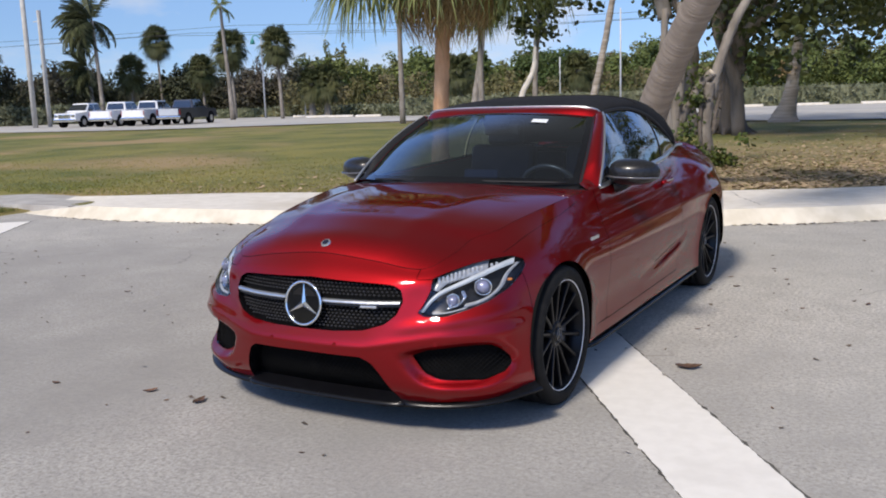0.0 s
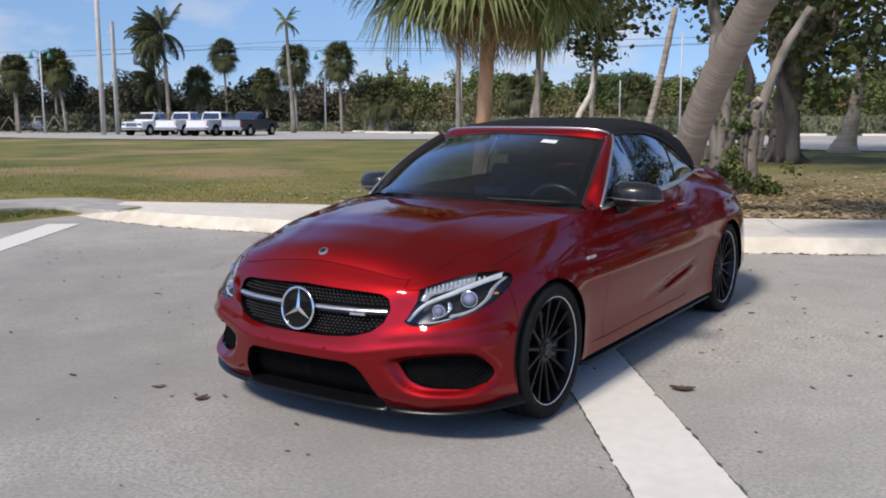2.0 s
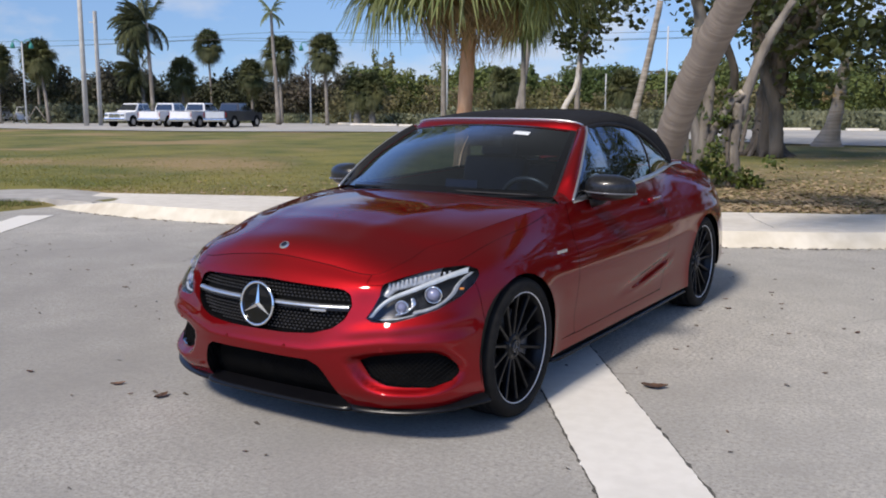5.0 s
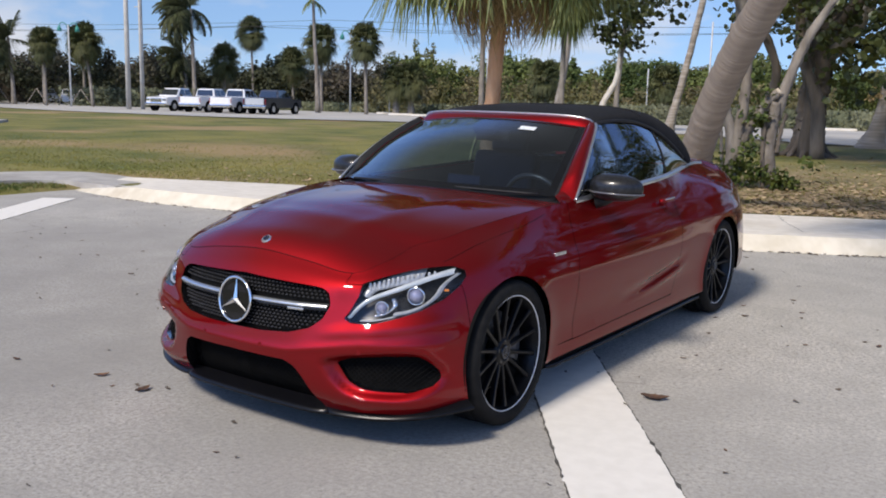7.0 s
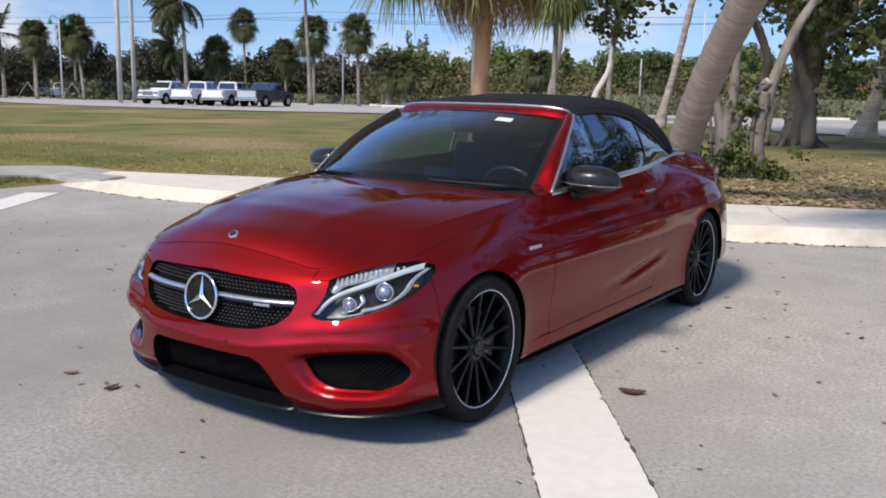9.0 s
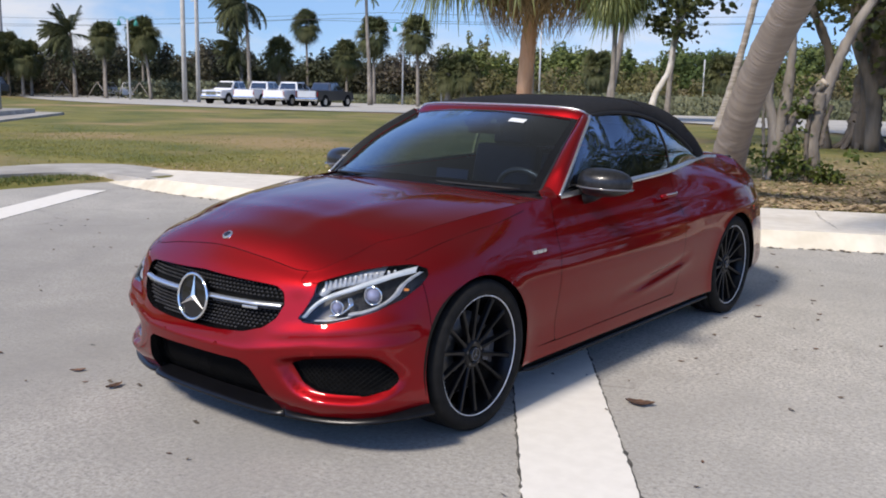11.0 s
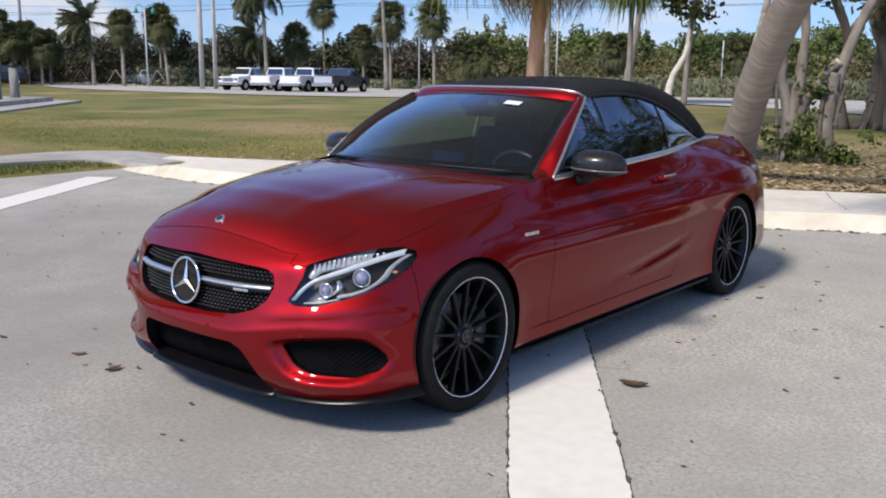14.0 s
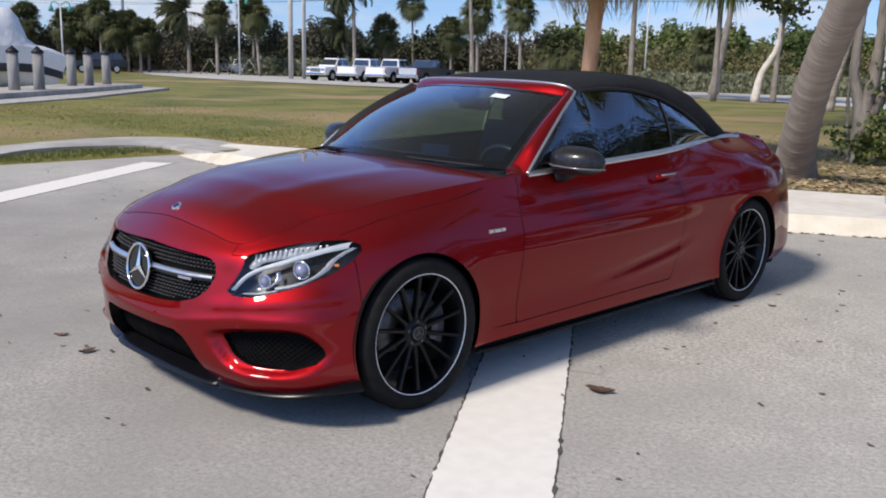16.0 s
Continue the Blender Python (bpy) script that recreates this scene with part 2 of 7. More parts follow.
strew(TURF, (1.5, 9.5), 11.5, (0.34, 0.265, 0.145))
strew(ASPHALT, (-4.2, -2.8), 5.2, (0.32, 0.303, 0.275))
GRASS = mat("grass_blades", (0.19, 0.20, 0.040), (0.33, 0.28, 0.085), 0.5, 0.8, per="island", trans=0.25)
BARK_DARK = mat("dark_bark", (0.085, 0.070, 0.056), (0.185, 0.155, 0.125), 6, 0.95, bump=1.0, bscale=18, c3=(0.06, 0.05, 0.04), scale3=2.2, stretch=(1, 1, 0.22))
BARK_GREY = mat("grey_bark", (0.18, 0.155, 0.13), (0.32, 0.285, 0.24), 5, 0.9, bump=0.8, bscale=22, c3=(0.16, 0.14, 0.11), scale3=2.0, stretch=(1, 1, 0.4))
BARK_RING = mat("ringed_palm_bark", (0.27, 0.23, 0.19), (0.44, 0.39, 0.335), 3.4, 0.9, bump=0.5, bscale=14, c3=(0.22, 0.19, 0.155), scale3=1.3, stretch=(0.35, 0.35, 4.0))
BARK_LEAN = mat("leaning_palm_bark", (0.225, 0.182, 0.145), (0.315, 0.265, 0.218), 2.6, 0.9, bump=0.45, bscale=9, c3=(0.20, 0.165, 0.135), scale3=0.9, stretch=(0.4, 0.4, 6.0), turn=(radians(40), radians(30), 0))
BARK_BROWN = mat("brown_palm_bark", (0.56, 0.29, 0.14), (0.70, 0.42, 0.24), 8, 0.9, bump=0.8, bscale=30, c3=(0.22, 0.13, 0.07), scale3=3, stretch=(1, 1, 0.3))
BARK_STUB = mat("stub_bark", (0.13, 0.11, 0.09), (0.25, 0.22, 0.18), 8, 0.95, bump=0.8, bscale=25, stretch=(1, 1, 0.4))
BARK_WHITE = mat("pale_bark", (0.55, 0.50, 0.42), (0.68, 0.63, 0.55), 5, 0.9, bump=0.5, bscale=20)
FROND = mat("fan_palm_frond", (0.14, 0.18, 0.055), (0.30, 0.32, 0.11), 2.0, 0.5, per="island", trans=0.38)
FROND_DRY = mat("dry_palm_frond", (0.28, 0.19, 0.08), (0.40, 0.29, 0.14), 3.0, 0.8, per="island", trans=0.2)
FROND_DARK = mat("coconut_frond_far", (0.032, 0.046, 0.018), (0.085, 0.092, 0.036), 0.8, 0.7, per="island", trans=0.2)
SKIRT_DRY = mat("dead_skirt_frond", (0.10, 0.060, 0.036), (0.18, 0.115, 0.066), 1.0, 0.85, per="island", trans=0.2)
FROND_FAR = mat("palm_frond_far", (0.046, 0.062, 0.020), (0.115, 0.118, 0.042), 0.8, 0.7, per="island", trans=0.2)
LEAF_ROUND = mat("round_leaf", (0.030, 0.044, 0.012), (0.085, 0.098, 0.026), 1.5, 0.45, per="island", trans=0.25)
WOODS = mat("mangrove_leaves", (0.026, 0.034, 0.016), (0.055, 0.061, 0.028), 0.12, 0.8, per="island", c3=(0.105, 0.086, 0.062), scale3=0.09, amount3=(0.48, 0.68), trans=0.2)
# second mangrove leaf material, with sunlight mixed into its brighter, yellower colour
WOODS_LIT = mat("sunlit_mangrove_leaves", (0.066, 0.100, 0.026), (0.160, 0.190, 0.052), 0.12, 0.8, per="island", c3=(0.20, 0.17, 0.08), scale3=0.06, amount3=(0.52, 0.68), trans=0.25)
HEDGE = mat("clipped_hedge_leaves", (0.10, 0.115, 0.06), (0.20, 0.205, 0.12), 0.6, 0.7, per="island", trans=0.15)
GALV = mat("galvanised_pole", (0.48, 0.49, 0.49), (0.58, 0.59, 0.59), 3, 0.6, 0.2)
CONC_POLE = mat("concrete_pole", (0.42, 0.40, 0.36), (0.52, 0.50, 0.45), 2, 0.85)
LAMP_GREEN = mat("green_lamp_paint", (0.03, 0.22, 0.18), (0.04, 0.27, 0.22), 3, 0.5)
MAST_GREY = mat("dark_mast_steel", (0.13, 0.14, 0.15), (0.19, 0.20, 0.21), 3, 0.6, 0.2)
WIRE = mat("wire", (0.03, 0.03, 0.03), rough=0.6)

# ---- building helpers ----


def mesh_from(name, verts, faces, material=None, smooth=False):
    me = bpy.data.meshes.new(name)
    me.from_pydata([tuple(map(float, v)) for v in verts], [], [tuple(int(i) for i in f) for f in faces])
    if material:
        me.materials.append(material)
    if smooth:
        me.polygons.foreach_set("use_smooth", [True] * len(me.polygons))
    me.update()
    return me


def part(name, data, material=None, parent=None, label="", m=None):
    """Links a bmesh or mesh as one object, under parent if given."""
    if isinstance(data, bmesh.types.BMesh):
        me = bpy.data.meshes.new(name)
        data.to_mesh(me)
        data.free()
    else:
        me = data
    if material and not me.materials:
        me.materials.append(material)
    ob = new(name, me)
    if parent:
        ob.parent = parent
    if m is not None:
        ob.matrix_basis = m
    if label:
        ob["label"] = label
    return ob


def empty(name, m=None, **tags):
    ob = new(name)
    ob.empty_display_size = 0.1
    if m is not None:
        ob.matrix_basis = m
    return tagged(ob, **tags)


def shade(bm, angle=None):
    for f in bm.faces:
        f.smooth = True
    return bm


def box(sx, sy, sz, at=(0, 0, 0), bevel=0.0, seg=2, bm=None, rot=None):
    bm = bm or bmesh.new()
    r = bmesh.ops.create_cube(bm, size=1)
    vs = r["verts"]
    m = Matrix.Translation(at) @ (rot or Matrix()) @ Matrix.Diagonal((sx, sy, sz, 1))
    bmesh.ops.transform(bm, matrix=m, verts=vs)
    if bevel:
        es = list({e for v in vs for e in v.link_edges})
        bmesh.ops.bevel(bm, geom=es, offset=bevel, segments=seg, affect="EDGES", profile=0.6)
    return bm


def tube(points, radii, sides=10, bm=None, cap=True):
    """A tapered tube through points."""
    bm = bm or bmesh.new()
    pts = [Vector(p) for p in points]
    if not hasattr(radii, "__len__"):
        radii = [radii] * len(pts)
    rings = []
    side = None
    for i, p in enumerate(pts):
        d = (pts[min(i + 1, len(pts) - 1)] - pts[max(i - 1, 0)]).normalized()
        if side is None:
            side = d.orthogonal().normalized()
        side = (side - d * side.dot(d)).normalized()
        up = d.cross(side)
        rings.append([bm.verts.new(p + (side * math.cos(a) + up * math.sin(a)) * radii[i]) for a in np.linspace(0, 2 * math.pi, sides, endpoint=False)])
    for a, b in zip(rings, rings[1:]):
        for k in range(sides):
            f = bm.faces.new((a[k], a[(k + 1) % sides], b[(k + 1) % sides], b[k]))
            f.smooth = True
    if cap:
        bm.faces.new(rings[0][::-1])
        bm.faces.new(rings[-1])
    return bm


def curve_points(points, n):
    """n points on a smooth curve through points (Catmull-Rom)."""
    p = np.array(points, float)
    p = np.vstack([2 * p[0] - p[1], p, 2 * p[-1] - p[-2]])
    out = []
    for s in np.linspace(0, len(points) - 1, n):
        i = min(int(s), len(points) - 2)
        t = s - i
        a, b, c, d = p[i:i + 4]
        out.append(0.5 * (2 * b + (c - a) * t + (2 * a - 5 * b + 4 * c - d) * t * t + (3 * b - a - 3 * c + d) * t ** 3))
    return np.array(out)


# ---- the lie of the land ----
KERB_LINE = [(-8.9, 2.86), (-8.2, 2.74), (-7.0, 2.66), (-5.65, 2.83), (-3.6, 3.12), (-1.6, 3.5), (-0.35, 3.98), (0.6, 4.5), (1.7, 5.12), (6.0, 8.2), (14.0, 13.9), (30.0, 25.3)]
WALK_BACK = [(-8.9, 3.75), (-8.2, 4.05), (-7.2, 4.5), (-6.0, 4.93), (-3.9, 5.35), (-2.0, 5.75), (-0.5, 6.3), (0.4, 6.72), (1.5, 7.28), (5.6, 10.1), (13.4, 15.7), (29.0, 27.0)]
kerb = curve_points(KERB_LINE, 120)
back = curve_points(WALK_BACK, 120)


def land(x, y):
    """Height of the turf: level with the pavement's back, then falling gently away."""
    return 0.13 - 0.0055 * np.maximum(0, np.hypot(x - 2.8, y + 5.3) - 12)


def lot_edge(x):
    """y of the kerb at x."""
    return np.interp(x, kerb[:, 0], kerb[:, 1])


def in_lot(x, y):
    """Metres inside the car park (positive) or outside."""
    return np.minimum((lot_edge(x) + 0.35 - y), x + 9.02)


def sheet(name, xs, ys, height, material, **tags):
    gx, gy = np.meshgrid(xs, ys)
    v = np.column_stack([gx.ravel(), gy.ravel(), height(gx, gy).ravel()])
    nx = len(xs)
    idx = np.arange(len(v)).reshape(len(ys), nx)
    f = np.column_stack([idx[:-1, :-1].ravel(), idx[:-1, 1:].ravel(), idx[1:, 1:].ravel(), idx[1:, :-1].ravel()])
    return tagged(part(name, mesh_from(name, v, f, material, True)), **tags)


def spaced(a, b, fine, lo, hi):
    """Coordinates that are fine between a and b and grow to lo and hi."""
    mid = np.arange(a, b, fine)
    grow = fine * np.cumsum(1.16 ** np.arange(1, 80))
    return np.concatenate([(a - grow[a - grow > lo])[::-1], mid, (b + grow[b + grow < hi])])


def turf_height(x, y):
    d = in_lot(x, y)
    k = np.clip(d / 0.3, 0, 1)
    strip = np.clip((-8.9 - x) / 0.6, 0, 1)
    h = land(x, y) * np.where(y < lot_edge(x), 0.35 + 0.5 * strip, 1)
    bumps = 0.02 * np.sin(x * 0.9 + y * 0.4) * np.sin(y * 0.7 - x * 0.3) * np.clip((y - lot_edge(x) - 3) / 4, 0, 1)
    lowered = np.where((x > -11.25) & (x < -8.4) & (y > -2.5) & (y < 4.15), np.minimum(h, 0.065), h)
    return (lowered - 0.015 + bumps) * (1 - k) + k * -0.08


tagged(sheet("ground", spaced(-16, 8, 0.22, -3000, 3000), spaced(-3, 16, 0.22, -3000, 3000), turf_height, TURF),
       label="wide patchy lawn of dry green and straw-coloured grass", category="lawn", kind="structure")


def ribbon(name, left, right, z_left, z_right, material, **tags):
    v, f = [], []
    for (a, b, za, zb) in zip(left, right, z_left, z_right):
        v += [(*a, za), (*b, zb)]
    for i in range(len(left) - 1):
        f.append((2 * i, 2 * i + 1, 2 * i + 3, 2 * i + 2))
    return tagged(part(name, mesh_from(name, v, f, material, True)), **tags)


def slab_between(name, front, rear, z_front, z_rear, material, deep=0.25, **tags):
    """A slab with a body between two lines."""
    v, f = [], []
    for a, b, za, zb in zip(front, rear, z_front, z_rear):
        v += [(*a, za), (*b, zb), (*b, -deep), (*a, -deep)]
    for i in range(len(front) - 1):
        for k in range(4):
            a, b = 4 * i + k, 4 * i + (k + 1) % 4
            f.append((a, b, b + 4, a + 4))
    f += [(3, 2, 1, 0), tuple(4 * len(front) - 4 + k for k in range(4))]
    return tagged(part(name, mesh_from(name, v, f, material)), **tags)


# car park: asphalt up to the kerb's foot
lot_front = [(-9.0, 2.9)] + [tuple(p) for p in kerb[2:]] + [(60.0, 46.0)]
v = [(x, y + 0.06, 0.0) for x, y in lot_front] + [(60.0, -60.0, 0.0), (-9.0, -60.0, 0.0)]
road = tagged(part("road", mesh_from("road", v, [tuple(range(len(v)))][0:1], ASPHALT)), label="pale grey worn asphalt of a car park", category="asphalt", kind="structure")

# kerb: a sloped cream face that dies away towards its open end
kn = np.gradient(kerb, axis=0)
kn = np.column_stack([-kn[:, 1], kn[:, 0]]) / np.linalg.norm(kn, axis=1)[:, None]
kerb_h = 0.155 * np.clip((kerb[:, 0] + 9.0) / 1.6, 0.1, 1)
kerb_top = kerb + kn * 0.13
slab_between("kerb", kerb, kerb_top, np.full(len(kerb), 0.0), kerb_h, KERB, label="cream concrete kerb with a sloped face and dirt at its foot", category="kerb", kind="structure")
# pavement in bays with sawn joints
walk_near = kerb + kn * 0.13
pavement = empty("pavement", label="pale concrete pavement in wide bays behind the kerb", category="pavement", kind="structure")

# ---- the car: lofted from design curves, nose towards -y, its own left side at +x ----
PAINT = mat("deep_red_metallic_paint", (0.235, 0.0046, 0.0072), (0.31, 0.0063, 0.0097), 900, 0.54, 0.92, coat=1.0, spec=0.1, coat_ior=1.35, coat_rough=0.045, edge=(0.06, 0.02, 0.03))
BLACK_GLOSS = mat("gloss_black_plastic", (0.004, 0.004, 0.005), (0.007, 0.007, 0.008), 30, 0.12, coat=0.4, spec=0.3)
BLACK_MATT = mat("matt_black_plastic", (0.010, 0.010, 0.011), (0.017, 0.017, 0.018), 60, 0.55, bump=0.1, bscale=300, spec=0.3)
LINER = mat("dark_liner", (0.004, 0.004, 0.004), (0.006, 0.006, 0.006), 20, 0.9, spec=0.1)
CHROME = mat("polished_chrome", (0.82, 0.83, 0.84), (0.86, 0.86, 0.87), 20, 0.12, 1.0)
SILVER = mat("satin_silver_trim", (0.60, 0.61, 0.62), (0.68, 0.69, 0.70), 30, 0.3, 0.9)
FABRIC = mat("black_soft_top_cloth", (0.010, 0.010, 0.011), (0.017, 0.017, 0.018), 40, 0.9, bump=0.35, bscale=500, c3=(0.022, 0.021, 0.021), scale3=3, spec=0.2)
RUBBER = mat("tyre_rubber", (0.006, 0.006, 0.006), (0.012, 0.0115, 0.011), 25, 0.75, bump=0.15, bscale=120, spec=0.2)
RIM_BLACK = mat("black_alloy", (0.004, 0.004, 0.005), (0.007, 0.007, 0.008), 40, 0.35, 0.0, coat=0.05, spec=0.2)
DULL = mat("dull_badge_metal", (0.13, 0.13, 0.135), (0.18, 0.18, 0.185), 20, 0.5, 0.6)
PIN = mat("dark_satin_pin", (0.10, 0.10, 0.11), (0.15, 0.15, 0.16), 30, 0.4, 0.7)
MIRROR_CAP = mat("woven_black_mirror_cap", (0.010, 0.010, 0.011), (0.022, 0.022, 0.023), 90, 0.32, coat=0.25, spec=0.3)
SKIRT_BLACK = mat("black_sill_plastic", (0.004, 0.004, 0.005), (0.007, 0.007, 0.008), 40, 0.4, spec=0.2)
STEEL = mat("brake_steel", (0.10, 0.10, 0.10), (0.17, 0.165, 0.16), 30, 0.5, 0.9)


def glass(name, tint, rough=0.0, floor=0.09, fall=3.6):
    """Thin tinted pane: mostly lets light straight through, with a mirror gloss on top."""
    m = bpy.data.materials.new(name)
    m.use_nodes = True
    n, l = m.node_tree.nodes, m.node_tree.links
    n.remove(n["Principled BSDF"])
    tr, gl, fr, mx = n.new("ShaderNodeBsdfTransparent"), n.new("ShaderNodeBsdfGlossy"), n.new("ShaderNodeLayerWeight"), n.new("ShaderNodeMixShader")
    tr.inputs[0].default_value = (*tint, 1)
    gl.inputs["Roughness"].default_value = rough
    fr.inputs["Blend"].default_value = 0.5
    power, ease = n.new("ShaderNodeMath"), n.new("ShaderNodeMapRange")
    power.operation, power.inputs[1].default_value = "POWER", fall
    ease.inputs["To Min"].default_value = floor
    l.new(fr.outputs["Facing"], power.inputs[0])
    l.new(power.outputs[0], ease.inputs["Value"])
    l.new(ease.outputs[0], mx.inputs[0])
    l.new(tr.outputs[0], mx.inputs[1])
    l.new(gl.outputs[0], mx.inputs[2])
    l.new(mx.outputs[0], n["Material Output"].inputs[0])
    return m


WINDSCREEN = glass("tinted_windscreen", (0.36, 0.51, 0.66), floor=0.10, fall=3.0)
SIDE_GLASS = glass("dark_side_glass", (0.42, 0.48, 0.51), floor=0.07, fall=2.6)
LENS = glass("clear_lamp_lens", (0.93, 0.94, 0.95), floor=0.035, fall=5.0)

STATIONS = []


def station(px, py, nx, ny, *profile):
    """One section: where the outline stands, which way it faces, then eight (inset, height) from sill to shoulder."""
    STATIONS.append(((px, py), (nx, ny), profile))


station(0.00, -2.258, 0.0, -1.0, (0.14, 0.165), (0.035, 0.25), (0.00, 0.36), (0.00, 0.43), (0.012, 0.52), (0.040, 0.62), (0.098, 0.715), (0.170, 0.787))
station(0.30, -2.232, 0.16, -0.987, (0.11, 0.165), (0.035, 0.25), (0.00, 0.36), (0.00, 0.43), (0.012, 0.52), (0.040, 0.62), (0.092, 0.705), (0.153, 0.765))
station(0.53, -2.160, 0.36, -0.933, (0.055, 0.17), (0.01, 0.24), (0.00, 0.34), (0.00, 0.42), (0.02, 0.52), (0.048, 0.62), (0.068, 0.69), (0.112, 0.737))
station(0.67, -2.10, 0.55, -0.835, (0.04, 0.175), (0.00, 0.24), (0.00, 0.33), (0.00, 0.42), (0.015, 0.52), (0.055, 0.62), (0.115, 0.715), (0.185, 0.775))
station(0.826, -1.955, 0.8, -0.6, (0.03, 0.17), (0.00, 0.23), (0.00, 0.33), (0.005, 0.44), (0.025, 0.54), (0.07, 0.64), (0.15, 0.745), (0.30, 0.822))
station(0.886, -1.70, 0.97, -0.24, (0.02, 0.155), (0.00, 0.22), (0.00, 0.34), (0.005, 0.46), (0.018, 0.57), (0.04, 0.67), (0.095, 0.76), (0.245, 0.848))
station(0.903, -1.42, 1.0, 0.0, (0.03, 0.17), (0.01, 0.25), (0.00, 0.36), (0.00, 0.48), (0.005, 0.60), (0.025, 0.70), (0.08, 0.79), (0.215, 0.885))
station(0.905, -0.95, 1.0, 0.0, (0.030, 0.17), (0.022, 0.235), (0.020, 0.36), (0.006, 0.48), (0.004, 0.60), (0.032, 0.70), (0.088, 0.81), (0.150, 0.935))
station(0.905, -0.55, 1.0, 0.0, (0.030, 0.17), (0.022, 0.235), (0.026, 0.36), (0.009, 0.48), (0.004, 0.60), (0.034, 0.70), (0.090, 0.83), (0.120, 0.950))
station(0.905, 0.50, 1.0, 0.0, (0.030, 0.17), (0.022, 0.235), (0.026, 0.36), (0.009, 0.48), (0.003, 0.60), (0.032, 0.72), (0.103, 0.86), (0.145, 0.985))
station(0.905, 1.00, 1.0, 0.0, (0.030, 0.17), (0.022, 0.235), (0.017, 0.36), (0.004, 0.50), (0.001, 0.63), (0.025, 0.75), (0.115, 0.89), (0.200, 1.010))
station(0.908, 1.42, 1.0, 0.03, (0.03, 0.17), (0.010, 0.25), (0.000, 0.36), (0.00, 0.50), (0.000, 0.63), (0.020, 0.75), (0.090, 0.90), (0.280, 1.025))
station(0.89, 1.85, 0.97, 0.24, (0.05, 0.20), (0.010, 0.27), (0.000, 0.36), (0.00, 0.50), (0.005, 0.62), (0.030, 0.74), (0.11, 0.88), (0.320, 1.015))
station(0.77, 2.24, 0.62, 0.78, (0.04, 0.20), (0.000, 0.28), (0.000, 0.38), (0.01, 0.50), (0.030, 0.62), (0.055, 0.74), (0.11, 0.86), (0.24, 0.985))
station(0.42, 2.42, 0.2, 0.98, (0.04, 0.20), (0.000, 0.28), (0.000, 0.38), (0.02, 0.50), (0.050, 0.62), (0.070, 0.74), (0.10, 0.86), (0.15, 0.965))
station(0.00, 2.45, 0.0, 1.0, (0.04, 0.20), (0.000, 0.28), (0.000, 0.38), (0.02, 0.50), (0.050, 0.62), (0.070, 0.74), (0.10, 0.86), (0.15, 0.960))
N_ST = len(STATIONS)


def cr(p, s):
    """Catmull-Rom through the rows of p at the parameters s (0 to len - 1)."""
    p = np.asarray(p, float)
    q = np.concatenate([[2 * p[0] - p[1]], p, [2 * p[-1] - p[-2]]])
    i = np.clip(s.astype(int), 0, len(p) - 2)
    t = (s - i).reshape(-1, *([1] * (p.ndim - 1)))
    a, b, c, d = q[i], q[i + 1], q[i + 2], q[i + 3]
    return 0.5 * (2 * b + (c - a) * t + (2 * a - 5 * b + 4 * c - d) * t * t + (3 * b - a - 3 * c + d) * t ** 3)


def sd_poly(p, poly):
    """Signed distance of points p to a closed polygon, negative inside."""
    poly = np.asarray(poly, float)
    d = np.full(len(p), 1e9)
    inside = np.zeros(len(p), bool)
    for a, b in zip(poly, np.roll(poly, -1, 0)):
        e = b - a
        w = p - a
        t = np.clip((w @ e) / (e @ e), 0, 1)
        d = np.minimum(d, np.linalg.norm(w - t[:, None] * e, axis=1))
        cond = (a[1] > p[:, 1]) != (b[1] > p[:, 1])
        with np.errstate(divide="ignore", invalid="ignore"):
            xi = a[0] + (p[:, 1] - a[1]) / (b[1] - a[1]) * e[0]
        inside ^= cond & (p[:, 0] < xi)
    return np.where(inside, -d, d)


# outlines on the nose, as distance from the middle and height
GRILLE = [(-0.1, 0.700), (0.123, 0.690), (0.335, 0.682), (0.402, 0.678), (0.441, 0.659), (0.455, 0.612), (0.434, 0.557), (0.389, 0.518), (0.301, 0.492), (0.163, 0.482), (-0.1, 0.480)]
INTAKE = [(-0.1, 0.385), (0.285, 0.377), (0.33, 0.352), (0.361, 0.302), (0.388, 0.243), (0.408, 0.19), (0.42, 0.10), (-0.1, 0.10)]
FOG = [(0.484, 0.381), (0.528, 0.303), (0.588, 0.276), (0.661, 0.268), (0.758, 0.266), (0.820, 0.292), (0.837, 0.323), (0.831, 0.360), (0.811, 0.397), (0.78, 0.421), (0.667, 0.420), (0.55, 0.405)]
FOG_POCKET = [(0.432, 0.398), (0.490, 0.288), (0.56, 0.243), (0.67, 0.235), (0.77, 0.236), (0.845, 0.268), (0.866, 0.322), (0.858, 0.372), (0.83, 0.42), (0.787, 0.447), (0.66, 0.445), (0.535, 0.428)]
FOG_POCKET = [tuple(0.25 * np.array(FOG_POCKET[i - 1]) + 0.75 * np.array(p) if k == 0 else 0.75 * np.array(p) + 0.25 * np.array(FOG_POCKET[(i + 1) % 12])) for i, p in enumerate(FOG_POCKET) for k in (0, 1)]
LAMP = [(0.516, 0.565), (0.547, 0.549), (0.63, 0.551), (0.71, 0.576), (0.769, 0.602), (0.808, 0.638), (0.823, 0.682), (0.823, 0.716), (0.807, 0.742), (0.768, 0.759), (0.72, 0.757), (0.665, 0.746), (0.61, 0.727), (0.556, 0.703), (0.557, 0.655), (0.535, 0.596)]
